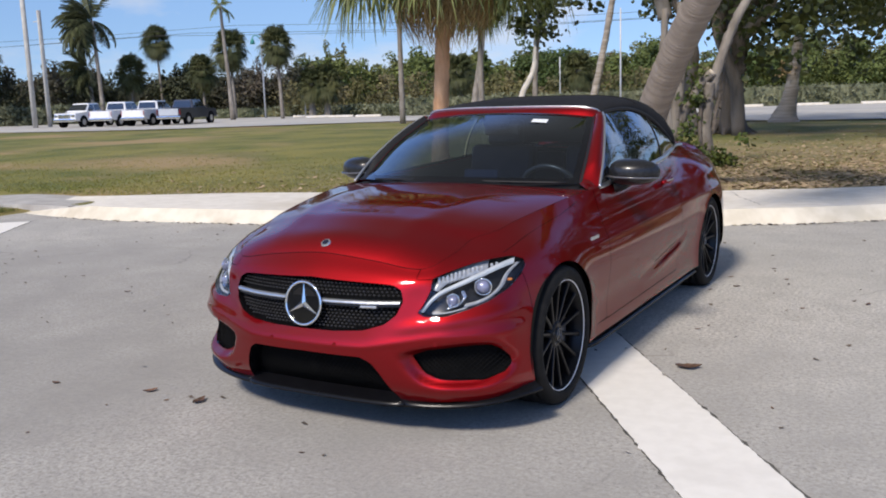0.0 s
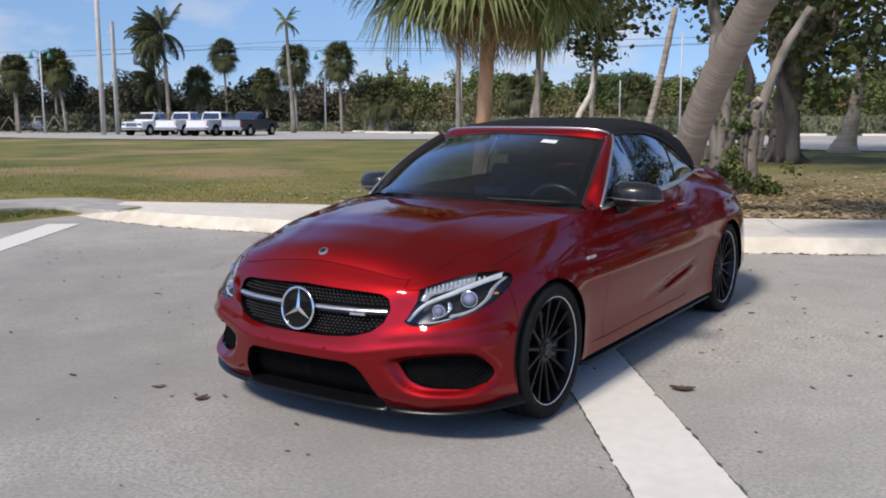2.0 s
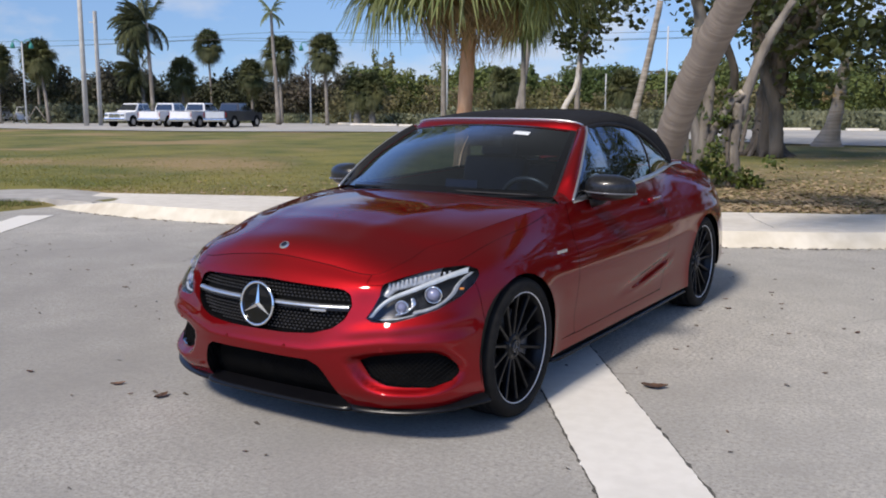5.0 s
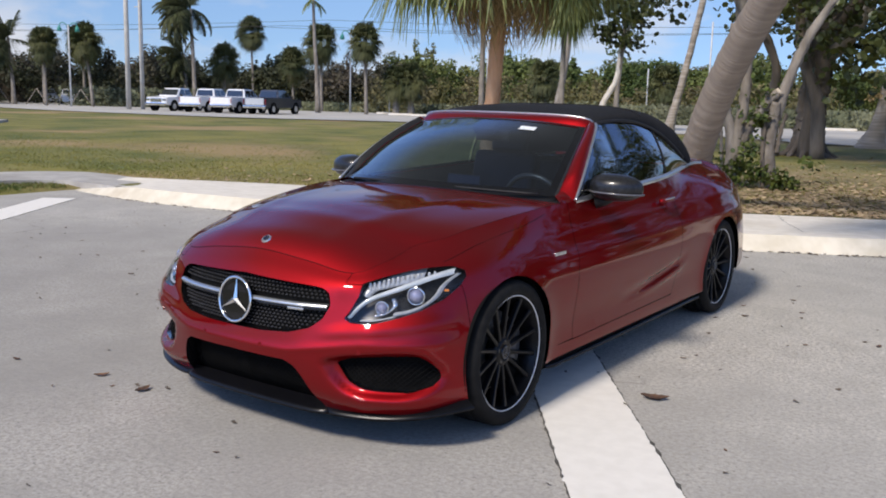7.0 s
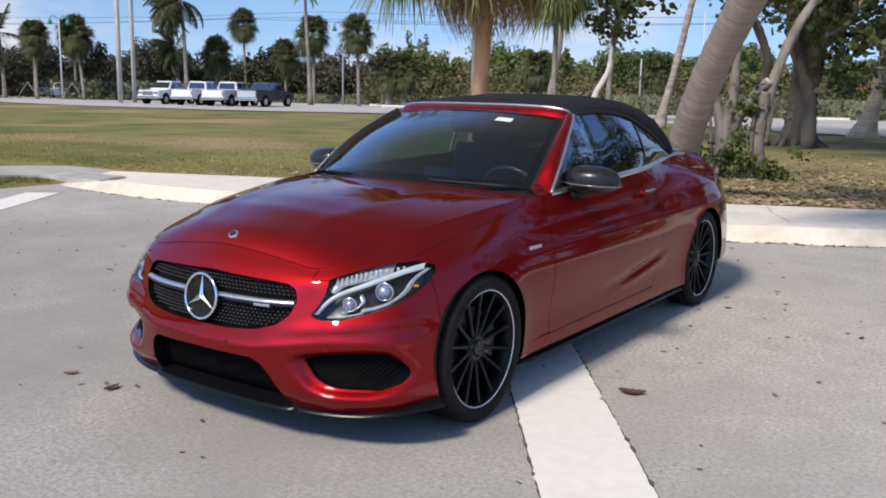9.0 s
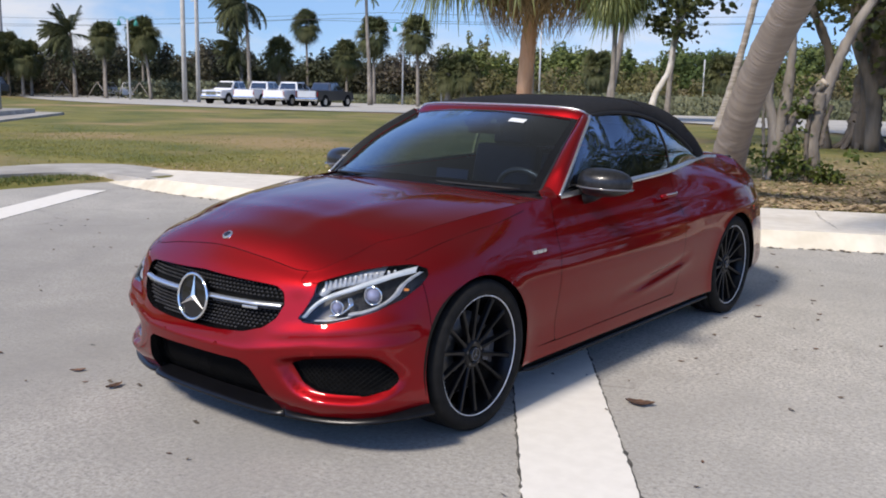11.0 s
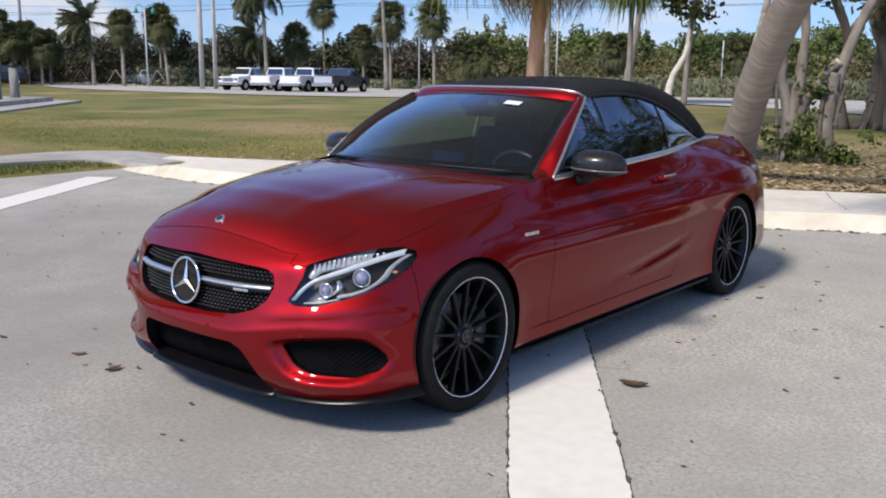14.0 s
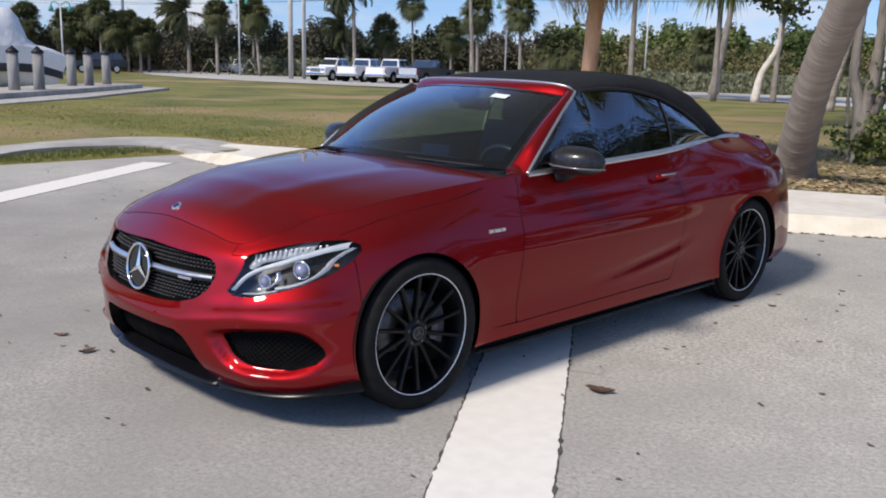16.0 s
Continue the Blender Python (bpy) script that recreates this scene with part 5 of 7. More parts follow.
def make_wheel():
    w = empty("wheel")
    w["label"] = "black multi-spoke alloy wheel with a bright rim line"
    tyre = [(-0.11, 0.262), (-0.115, 0.30), (-0.10, 0.322)]
    for gx in (-0.055, 0.0, 0.055):
        tyre += [(gx - 0.022, 0.331), (gx - 0.004, 0.331), (gx - 0.003, 0.325), (gx + 0.003, 0.325), (gx + 0.004, 0.331)]
    tyre += [(0.078, 0.331), (0.100, 0.324), (0.112, 0.305), (0.114, 0.285), (0.107, 0.268), (0.098, 0.262)]
    part("tyre", lathe(tyre, 72), RUBBER, w)
    rim = part("rim", lathe([(-0.10, 0.258), (0.02, 0.235), (0.075, 0.246), (0.0978, 0.2592)], 72), RIM_BLACK, w)
    part("rim_line", lathe([(0.0978, 0.2582), (0.1000, 0.2590), (0.1005, 0.2622), (0.0972, 0.2640)], 72), mat("machined_rim_edge", (0.78, 0.78, 0.78), (0.86, 0.86, 0.86), 40, 0.42, 0.25), w, "bright machined rim edge")
    n = 14
    for k in range(n):
        a = 2 * math.pi * (k + 0.5) / n
        bm = bmesh.new()
        prev = None
        for r, x, wd, dp in ((0.045, 0.058, 0.0115, 0.03), (0.10, 0.066, 0.0085, 0.028), (0.18, 0.074, 0.0075, 0.024), (0.235, 0.082, 0.0095, 0.02), (0.253, 0.084, 0.014, 0.02)):
            ring = [bm.verts.new((xx, r * math.cos(a) - yy * math.sin(a), r * math.sin(a) + yy * math.cos(a))) for xx, yy in ((x - dp, -wd * 1.1), (x - 0.004, -wd), (x, -wd * 0.55), (x, wd * 0.55), (x - 0.004, wd), (x - dp, wd * 1.1))]
            if prev:
                for q in range(5):
                    bm.faces.new((prev[q], ring[q], ring[q + 1], prev[q + 1]))
            prev = ring
        bmesh.ops.recalc_face_normals(bm, faces=bm.faces[:])
        part("spoke", bm, RIM_BLACK, rim)
    part("hub", lathe([(0.02, 0.07), (0.055, 0.068), (0.066, 0.055), (0.068, 0.036), (0.062, 0.034), (0.060, 0.001)], 40), RIM_BLACK, rim)
    cap = part("centre_cap", lathe([(0.060, 0.033), (0.070, 0.031), (0.072, 0.001)], 32), BLACK_GLOSS, rim)
    emblem(cap, pose(0.0735, 0, 0, 0, 0, 90), 0.027, 0.0022, BLACK_GLOSS, DULL)
    for k in range(5):
        a = 2 * math.pi * k / 5 + 0.3
        part("wheel_bolt", tube([(0.05, 0.048 * math.cos(a), 0.048 * math.sin(a)), (0.067, 0.048 * math.cos(a), 0.048 * math.sin(a))], 0.008, 8), STEEL, rim)
    part("brake_disc", lathe([(-0.01, 0.06), (0.008, 0.075), (0.008, 0.178), (-0.015, 0.178)], 56), STEEL, w)
    cal = bmesh.new()
    prev = None
    for a in np.linspace(-0.45, 0.45, 12):
        ring = [cal.verts.new((x, r * math.cos(a), r * math.sin(a))) for x, r in ((-0.02, 0.12), (0.03, 0.12), (0.038, 0.15), (0.03, 0.195), (-0.02, 0.195))]
        if prev:
            for q in range(4):
                cal.faces.new((prev[q], ring[q], ring[q + 1], prev[q + 1]))
        prev = ring
    part("brake_caliper", cal, mat("grey_caliper", (0.10, 0.10, 0.105), (0.14, 0.14, 0.145), 20, 0.4, 0.5), w)
    return w


wheel = make_wheel()
wheel.parent = car
wheel.matrix_basis = pose(0.787, -1.42, 0.331)
for x, y, rz, rx in ((0.787, 1.42, 0, 40), (-0.787, -1.42, 180, 70), (-0.787, 1.42, 180, 20)):
    copy_thing(wheel, pose(x, y, 0.331, 0, 0, rz) @ pose(0, 0, 0, rx))
for i in range(0, 119, 7):
    j = min(i + 7, 119)
    a, b = walk_near[i:j + 1].copy(), back[i:j + 1].copy()
    for q in (a, b):
        q[-1] += (q[-2] - q[-1]) * 0.014
    slab_between("slab", a, b, kerb_h[i:j + 1], np.full(j + 1 - i, 0.13), CONCRETE).parent = pavement

crack = curve_points([(-0.03, 6.40, 0), (0.12, 6.02, 0), (0.20, 5.80, 0), (0.42, 5.36, 0), (0.60, 4.99, 0)], 24)
ck = [(p[0] + 0.012 * math.sin(9 * i), p[1], float(np.interp((p[1] - np.interp(p[0], walk_near[:, 0], walk_near[:, 1])) / 2.1, [0, 1], [0.155, 0.13])) + 0.003) for i, p in enumerate(crack)]
part("crack", mesh_from("crack", [(x + s * 0.0035, y, z) for x, y, z in ck for s in (-1, 1)], [(2 * i, 2 * i + 1, 2 * i + 3, 2 * i + 2) for i in range(23)], CREVICE), parent=pavement, label="thin dark crack across a bay")

# grey path that bends off round the strip of grass
path_front = curve_points([(-8.1, 2.98), (-8.7, 2.97), (-9.25, 2.93), (-9.62, 2.6), (-9.80, 2.0), (-9.82, 1.3), (-9.55, 0.75), (-9.15, 0.30), (-8.6, -0.6), (-8.2, -2.0)], 60)
path_back = curve_points([(-8.1, 4.02), (-8.72, 3.95), (-9.6, 4.05), (-10.4, 3.95), (-10.95, 3.4), (-11.08, 2.7), (-10.85, 1.7), (-10.5, 0.9), (-9.9, -0.3), (-9.5, -2.0)], 60)
slab_between("path", path_front, path_back, np.full(60, 0.105), np.full(60, 0.10), GREY_PATH, label="weathered grey concrete path curving round a grass strip", category="path", kind="structure")

# painted lines of the bays, 4 mm proud
ALONG, ACROSS = Vector((-0.580, 0.8146, 0)), Vector((0.8146, 0.580, 0))
rng = np.random.default_rng(7)


def bay_line(start, length, width):
    """A worn white line: ragged edges, a body 4 mm thick."""
    n = int(length / 0.03)
    v, f = [], []
    for i in range(n + 1):
        c = Vector(start) + ALONG * (length * i / n)
        for side in (0, 1):
            p = c + ACROSS * (width * side + rng.normal(0, 0.0028))
            v += [(p.x, p.y, 0.004), (p.x, p.y, -0.01)]
    for i in range(n):
        k = 4 * i
        f += [(k, k + 2, k + 6, k + 4), (k + 1, k, k + 4, k + 5), (k + 2, k + 3, k + 7, k + 6)]
    ob = part("bay_line", mesh_from("bay_line", v, f, STRIPE))
    # dirt in the broken edges beside the paint
    for side in (-1, 1):
        gv, gf = [], []
        for i in range(n + 1):
            c = Vector(start) + ALONG * (length * i / n) + ACROSS * (width * 0.5)
            wide = 0.004 + abs(rng.normal(0, 0.006))
            for off in (width * 0.5 - 0.008, width * 0.5 + wide):
                p = c + ACROSS * side * off
                gv.append((p.x, p.y, 0.0022))
        gf = [(2 * i, 2 * i + 1, 2 * i + 3, 2 * i + 2) if side > 0 else (2 * i + 1, 2 * i, 2 * i + 2, 2 * i + 3) for i in range(n)]
        part("edge_gap", mesh_from("edge_gap", gv, gf, CREVICE), parent=ob, label="dirty broken edge of the painted line")
    return tagged(ob, "worn white painted bay line on the asphalt", "road marking", "bay lines", "structure")


bay_line((3.55, -4.87, 0), 9.6, 0.43)
bay_line((-5.37, -2.10, 0), 5.05, 0.43)

# far road and car park across the lawn, lying on the turf
near_edge = curve_points([(-125, 52), (-92, 43), (-70, 34.3), (-57, 31.4), (-46, 31.0), (-37, 32.2), (-28.4, 36.8), (-22, 39.6), (-14, 37), (-8, 33), (-4, 31), (2, 31.6), (14, 37), (60, 62)], 120)
far_edge = curve_points([(-128, 68), (-96, 58), (-76, 53), (-66, 54), (-56, 57), (-48, 59), (-41, 54.5), (-30, 51.5), (-22, 53.5), (-14, 56), (-8, 58), (2, 61), (14, 65), (60, 85)], 120)
ribbon("far_road", near_edge, far_edge, [land(*p) + 0.03 for p in near_edge], [land(*p) + 0.03 for p in far_edge], FAR_ASPHALT,
       label="pale far car park and road across the lawn", category="road", kind="structure")
stop = part("wheel_stop", box(1.9, 0.28, 0.16, (0, 0, 0.08), 0.04), CONCRETE)
tagged(stop, "low pale concrete wheel stop in the far car park", "wheel stop", "wheel stops")
stop.matrix_basis = pose(-44.5, 55.2, land(-44.5, 55.2) + 0.03, 0, 0, 20)
for x, y in ((-41.2, 52.6), (-38.4, 51.8), (-35.4, 51.0), (-9.5, 55.6), (-5.8, 57.0), (-2.2, 58.2), (1.4, 59.4)):
    copy_thing(stop, pose(x, y, land(x, y) + 0.03, 0, 0, 20))

# ---- plants ----


def add_tris(vs, fs, pts, face):
    k = len(vs)
    vs.extend(pts)
    fs.extend(tuple(k + i for i in f) for f in face)


def fan_blade(n_leaf, reach, spread, seed, droop=0.35, narrow=1.0):
    """A fan leaf on its stalk, along +x: folded leaflets with hanging tips."""
    r = np.random.default_rng(seed)
    vs, fs = [], []
    stalk = 1.0
    for k in range(5):
        x0, x1 = stalk * k / 5, stalk * (k + 1) / 5
        z0, z1 = -0.10 * (x0 / stalk) ** 2, -0.10 * (x1 / stalk) ** 2
        w = 0.018 - 0.002 * k
        add_tris(vs, fs, [(x0, -w, z0), (x0, 0, z0 - w), (x0, w, z0), (x1, -w, z1), (x1, 0, z1 - w), (x1, w, z1)], [(0, 3, 4, 1), (1, 4, 5, 2), (0, 2, 5, 3)])
    hub = np.array((stalk, 0, -0.10))
    for k in range(n_leaf):
        a = (k / (n_leaf - 1) - 0.5) * 2 * spread + r.normal(0, 0.03)
        d = np.array((math.cos(a), math.sin(a), 0.0))
        s = np.array((-math.sin(a), math.cos(a), 0.0))
        L = reach * (0.72 + 0.28 * math.cos(a * 0.6)) * r.uniform(0.85, 1.08)
        dr = droop * r.uniform(0.6, 1.5)
        prev = None
        for q, (u, w) in enumerate(((0.04, 0.006), (0.4, 0.024), (0.72, 0.017), (1.0, 0.003))):
            c = hub + d * L * u * (1 - 0.12 * u * dr) + np.array((0.05 * u, 0, 0.10 * abs(math.sin(a)) * u - dr * L * u ** 2.6 + 0.012 * (k % 2)))
            w = w * narrow
            ring = [c - s * w + np.array((0, 0, 0.010 * (1 - u))), c - np.array((0, 0, 0.006)), c + s * w + np.array((0, 0, 0.010 * (1 - u)))]
            if prev is not None:
                add_tris(vs, fs, prev + ring, [(0, 1, 4, 3), (1, 2, 5, 4)])
            prev = ring
    return vs, fs


def trunk_mesh(points, radii, sides=14, ring=0.0, steps=None, seed=0, rough=0.0):
    """A tapered trunk with leaf-scar rings and uneven skin."""
    r = np.random.default_rng(seed)
    pts = curve_points(points, steps or 40)
    rad = np.interp(np.linspace(0, 1, len(pts)), np.linspace(0, 1, len(radii)), radii)
    if ring:
        rad = rad * (1 + ring * (np.arange(len(pts)) % 2))
    bm = tube(pts, rad, sides)
    if rough:
        for v in bm.verts:
            v.co += Vector(r.normal(0, rough, 3))
    return bm


# the fan palm behind the pavement
palm = empty("fan_palm", pose(-4.42, 6.80, 0.12), label="fan palm with a brown trunk and broad hanging green fronds", category="palm tree")
part("trunk", trunk_mesh([(0, 0, -0.1), (0.02, 0, 0.6), (0.06, 0.02, 1.5), (0.12, 0.03, 2.5), (0.16, 0.03, 3.7)], [0.165, 0.125, 0.108, 0.105, 0.12], 16, 0.05, 60, 3, 0.004), BARK_BROWN, palm)
FANS = [mesh_from("frond", *fan_blade(42, 1.0, 1.95, 11 + k, 0.30 + 0.12 * k), FROND) for k in range(4)]
FANS_DRY = [mesh_from("dry_frond", *fan_blade(30, 0.75, 1.4, 31 + k, 0.9, 0.6), FROND_DRY) for k in range(2)]
head = Vector((0.16, 0.03, 3.75))
for k in range(78):
    az = k * 137.5 + rng.normal(0, 8)
    el = [50, 24, 8, -4, -14, 34, 2, -22, -8, 14][k % 10] + rng.normal(0, 6)
    part("frond", FANS[k % 4], parent=palm, m=Matrix.Translation(head + Vector((0, 0, rng.uniform(-0.15, 0.15)))) @ pose(0, 0, 0, 0, 0, az) @ pose(0, 0, 0, 0, -el, 0) @ pose(0, 0, 0, rng.normal(0, 22)) @ Matrix.Scale(rng.uniform(0.95, 1.2), 4))
for k in range(14):
    az = 30 + rng.normal(0, 32)
    part("frond", FANS[k % 4], parent=palm, m=Matrix.Translation(head + Vector((0, 0, rng.uniform(-0.1, 0.2)))) @ pose(0, 0, 0, 0, 0, az) @ pose(0, 0, 0, 0, [14, 6, -4, -12][k % 4] * -1, 0) @ pose(0, 0, 0, rng.normal(0, 25)) @ Matrix.Scale(rng.uniform(1.05, 1.2), 4))
for k in range(15):
    part("dry_frond", FANS_DRY[k % 2], parent=palm, label="dead brown frond hanging by the trunk",
         m=Matrix.Translation(head + Vector((0, 0, -0.2))) @ pose(0, 0, 0, 0, 0, k * 41 + 150) @ pose(0, 0, 0, 0, 48 + rng.normal(0, 10), 0) @ Matrix.Scale(0.85, 4))

# leaning palm trunk, ringed and grey
lean = empty("leaning_palm", pose(-1.625, 7.639, 0.1), label="leaning palm with a thick ringed grey trunk", category="palm tree")
LEAN_LINE = [(0.398 * z + 0.095 * z * z, -0.9 * z, z) for z in (-0.2, 0.05, 0.4, 0.9, 1.5, 2.2, 3.0, 3.9)]
part("trunk", trunk_mesh(LEAN_LINE, [0.36, 0.29, 0.225, 0.205, 0.195, 0.188, 0.18, 0.175], 20, 0.022, 130, 5, 0.003), BARK_LEAN, lean)


def pinnate(n, length, seed, droop=0.7, wind=0.0):
    """A feather frond along +x."""
    r = np.random.default_rng(seed)
    vs, fs = [], []
    rib = [np.array((length * u * (1 - 0.2 * u * u * droop), 0.25 * wind * u * u * length, length * (0.10 * u - droop * 0.55 * u ** 2.2))) for u in np.linspace(0, 1, n + 1)]
    for k in range(n):
        a, b = rib[k], rib[k + 1]
        w = 0.03 * (1 - k / n) + 0.006
        add_tris(vs, fs, [a + (0, -w, 0), a + (0, w, 0), b + (0, w, 0), b + (0, -w, 0)], [(0, 1, 2, 3)])
        u = (k + 0.5) / n
        if u < 0.12:
            continue
        L = length * 0.24 * math.sin(math.pi * min(1, u * 0.9 + 0.1)) ** 0.7 + 0.05
        for s in (-1, 1):
            tip = a + np.array((L * 0.45, s * L * 0.62 + wind * L * 0.5, -L * r.uniform(0.35, 1.0)))
            add_tris(vs, fs, [a, a + (max(0.11, length / n * 0.9), 0, 0), tip], [(0, 1, 2) if s < 0 else (1, 0, 2)])
    return vs, fs


FEATHER = [mesh_from("frond", *pinnate(26, 2.6, 50 + k, 0.6 + 0.25 * k, 0.0), FROND) for k in range(3)]
for k in range(16):
    part("frond", FEATHER[k % 3], parent=lean, m=Matrix.Translation(LEAN_LINE[-1]) @ pose(0, 0, 0, 0, 0, k * 137.5) @ pose(0, 0, 0, 0, [-55, -30, -5, 15][k % 4], 0))


# broad-leaved tree with round leaves: trunks, limbs, crown
def round_leaves(centres, per, spread, size, seed, material, name="crown"):
    r = np.random.default_rng(seed)
    vs, fs = [], []
    for c in centres:
        for _ in range(per):
            p = np.array(c) + r.normal(0, 1, 3) * np.array((spread, spread, spread * 0.62))
            nrm = r.normal(0, 1, 3) + np.array((0, 0, 0.8))
            nrm /= np.linalg.norm(nrm)
            u = np.cross(nrm, r.normal(0, 1, 3))
            u /= np.linalg.norm(u)
            w = np.cross(nrm, u)
            q = size * r.uniform(0.6, 1.25)
            add_tris(vs, fs, [p + q * (u * math.cos(t) + 0.85 * w * math.sin(t)) - nrm * q * 0.2 * (k % 2) for k, t in enumerate(np.linspace(0, 2 * math.pi, 6, endpoint=False))], [(0, 1, 2, 3, 4, 5)])
    return mesh_from(name, vs, fs, material)


grape = empty("sea_grape_tree", pose(-4.33, 26.56, 0.0) @ Matrix.Scale(1.7, 4), label="broad tree with thick gnarled grey trunks and dense round dark leaves", category="tree")
part("trunk", trunk_mesh([(0.54, -2.8, -0.2), (0.55, -2.8, 0.25), (0.58, -2.8, 1.0), (0.68, -2.8, 2.0), (0.70, -2.3, 3.2)], [0.27, 0.235, 0.21, 0.20, 0.17], 24, 0.05, 60, 8, 0.02), BARK_DARK, grape)
for k in range(9):
    a = k * 0.72 + 0.3 * math.sin(k * 5.1)
    ca, sa, out = math.cos(a), math.sin(a), 0.42 + 0.13 * (k % 3)
    part("root", trunk_mesh([(0.56 + 0.15 * ca, -2.8 + 0.15 * sa, 0.5 + 0.16 * (k % 3)), (0.55 + 0.25 * ca, -2.8 + 0.25 * sa, 0.16), (0.55 + out * ca, -2.8 + out * sa, -0.05)], [0.035, 0.055, 0.03], 8, 0, 14, 160 + k, 0.006), BARK_DARK, grape)
GRAPE_BOUGHS = [[(0.7, -2.8, 1.9), (1.3, -3.2, 2.5), (2.2, -3.8, 3.1), (3.2, -4.2, 3.7)], [(0.65, -2.8, 1.75), (0.2, -3.2, 2.6), (-0.5, -3.7, 3.5)],
         [(0.75, -2.8, 1.6), (1.2, -3.2, 1.95), (1.5, -3.5, 2.5), (2.0, -3.7, 3.3)], [(0.7, -2.3, 3.0), (0.9, -1.4, 4.0), (1.4, -0.8, 4.8)],
         [(-0.02, -4.6, 1.85), (-0.12, -4.65, 2.3), (-0.30, -4.75, 3.1), (-0.45, -4.8, 4.2)], 
         [(0.85, -3.4, 0.0), (0.8, -3.5, 0.9), (0.55, -3.7, 1.7), (0.6, -4.0, 2.6), (0.9, -4.2, 3.4)],
         [(0.1, -3.2, 0.0), (0.0, -3.3, 0.7), (0.15, -3.5, 1.4), (-0.15, -3.7, 2.2)], [(0.55, -3.0, 0.0), (0.62, -3.1, 1.0), (0.5, -3.2, 2.0), (0.8, -3.4, 3.0)]]
for k, pts in enumerate(GRAPE_BOUGHS):
    part("limb", trunk_mesh(pts, [0.12, 0.09, 0.07, 0.05], 10, 0, 20, 60 + k, 0.006), BARK_GREY if k in (2, 4) else BARK_DARK, grape)
rc = np.random.default_rng(21)
centres = []
while len(centres) < 340:
    p = rc.uniform((-2.6, -6.6, 1.1), (3.6, 3.5, 4.7))
    low = 1.85 + 0.45 * math.sin(p[0] * 2.1 + p[1]) + 0.25 * math.sin(p[0] * 4.7) + (0.5 if p[0] < -0.4 else 0) + 0.05 * max(0, p[1] + 3) - (0.55 if p[0] > 1.2 and p[1] > -5 else 0)
    if p[2] > low and not (-1.3 < p[0] < 0.4 and p[1] < -5 and p[2] < 2.7):
        centres.append(p)
part("crown", round_leaves(centres, 46, 0.26, 0.062, 22, LEAF_ROUND), parent=grape)
for x, y, rz in ((11.5, 18.5, 150), (19.5, 27.0, 60)):
    copy_thing(grape, pose(x, y, 0.0, 0, 0, rz))
# cut-back stems with a sawn top, a low shrubby trunk beside them, and shoots at their feet
stump = empty("cut_back_tree", pose(-1.2, 10.3, 0.1), label="cut-back forked grey stems with a pale sawn top and green shoots", category="tree stump")
STEMS = (([(0.02, 0, -0.1), (-0.07, 0, 0.5), (-0.05, 0, 1.0), (-0.02, 0, 1.38)], [0.13, 0.10, 0.095, 0.085], BARK_STUB),
         ([(-0.62, -0.15, -0.1), (-0.46, -0.12, 0.72), (-0.31, -0.08, 1.08), (-0.15, -0.04, 1.38), (0.0, 0, 1.53)], [0.09, 0.08, 0.072, 0.070, 0.072], BARK_STUB),
         ([(-0.60, -0.15, -0.1), (-0.64, -0.17, 0.8), (-0.75, -0.2, 1.28), (-0.75, -0.2, 1.8), (-0.72, -0.2, 2.6)], [0.12, 0.085, 0.075, 0.065, 0.05], BARK_GREY),
         ([(-0.58, -0.15, 0.4), (-0.50, -0.13, 1.2), (-0.47, -0.12, 1.85), (-0.50, -0.13, 2.7)], [0.10, 0.095, 0.07, 0.05], BARK_STUB),
         ([(-0.70, -0.2, -0.1), (-0.79, -0.21, 0.8), (-0.81, -0.22, 1.2)], [0.026, 0.024, 0.020], BARK_GREY),
         ([(-0.09, -0.1, -0.1), (-0.15, -0.1, 0.78), (-0.08, -0.1, 1.15)], [0.04, 0.036, 0.028], BARK_DARK),
         ([(0.05, 0, 0.58), (0.09, 0, 0.92), (0.16, 0, 1.2)], [0.036, 0.032, 0.026], BARK_DARK),
         ([(-0.03, 0.1, 1.1), (0.07, 0.1, 1.55), (0.25, 0.1, 2.1), (0.42, 0.12, 2.5), (0.7, 0.2, 3.0)], [0.085, 0.082, 0.078, 0.07, 0.055], BARK_GREY))
for k, (pts, radii, bark) in enumerate(STEMS):
    part("stem", trunk_mesh(pts, radii, 10, 0, 26, 70 + k, 0.006), bark, stump)
part("sawn_top", tube([(0.0, 0, 1.525), (0.035, 0.01, 1.56)], [0.074, 0.070], 12), mat("sawn_wood", (0.42, 0.35, 0.27), (0.52, 0.45, 0.36), 20, 0.9), stump, "pale sawn end")
YOUNG = mat("young_leaf", (0.045, 0.075, 0.014), (0.12, 0.145, 0.03), 4, 0.5, per="island", trans=0.3)
rs = np.random.default_rng(25)
shoots = [(rs.normal(-0.52, 0.20), rs.normal(-0.25, 0.15), abs(rs.normal(0.25, 0.20))) for _ in range(20)] + [(rs.normal(0.22, 0.14), rs.normal(-0.15, 0.12), abs(rs.normal(0.18, 0.13))) for _ in range(10)]
shoots += [(rs.normal(-0.22, 0.08), rs.normal(-0.05, 0.1), rs.uniform(0.6, 1.7)) for _ in range(9)]
part("undergrowth", round_leaves(shoots, 26, 0.11, 0.042, 24, YOUNG, "shoots"), parent=stump, label="green shoots")["kind"] = "stuff"

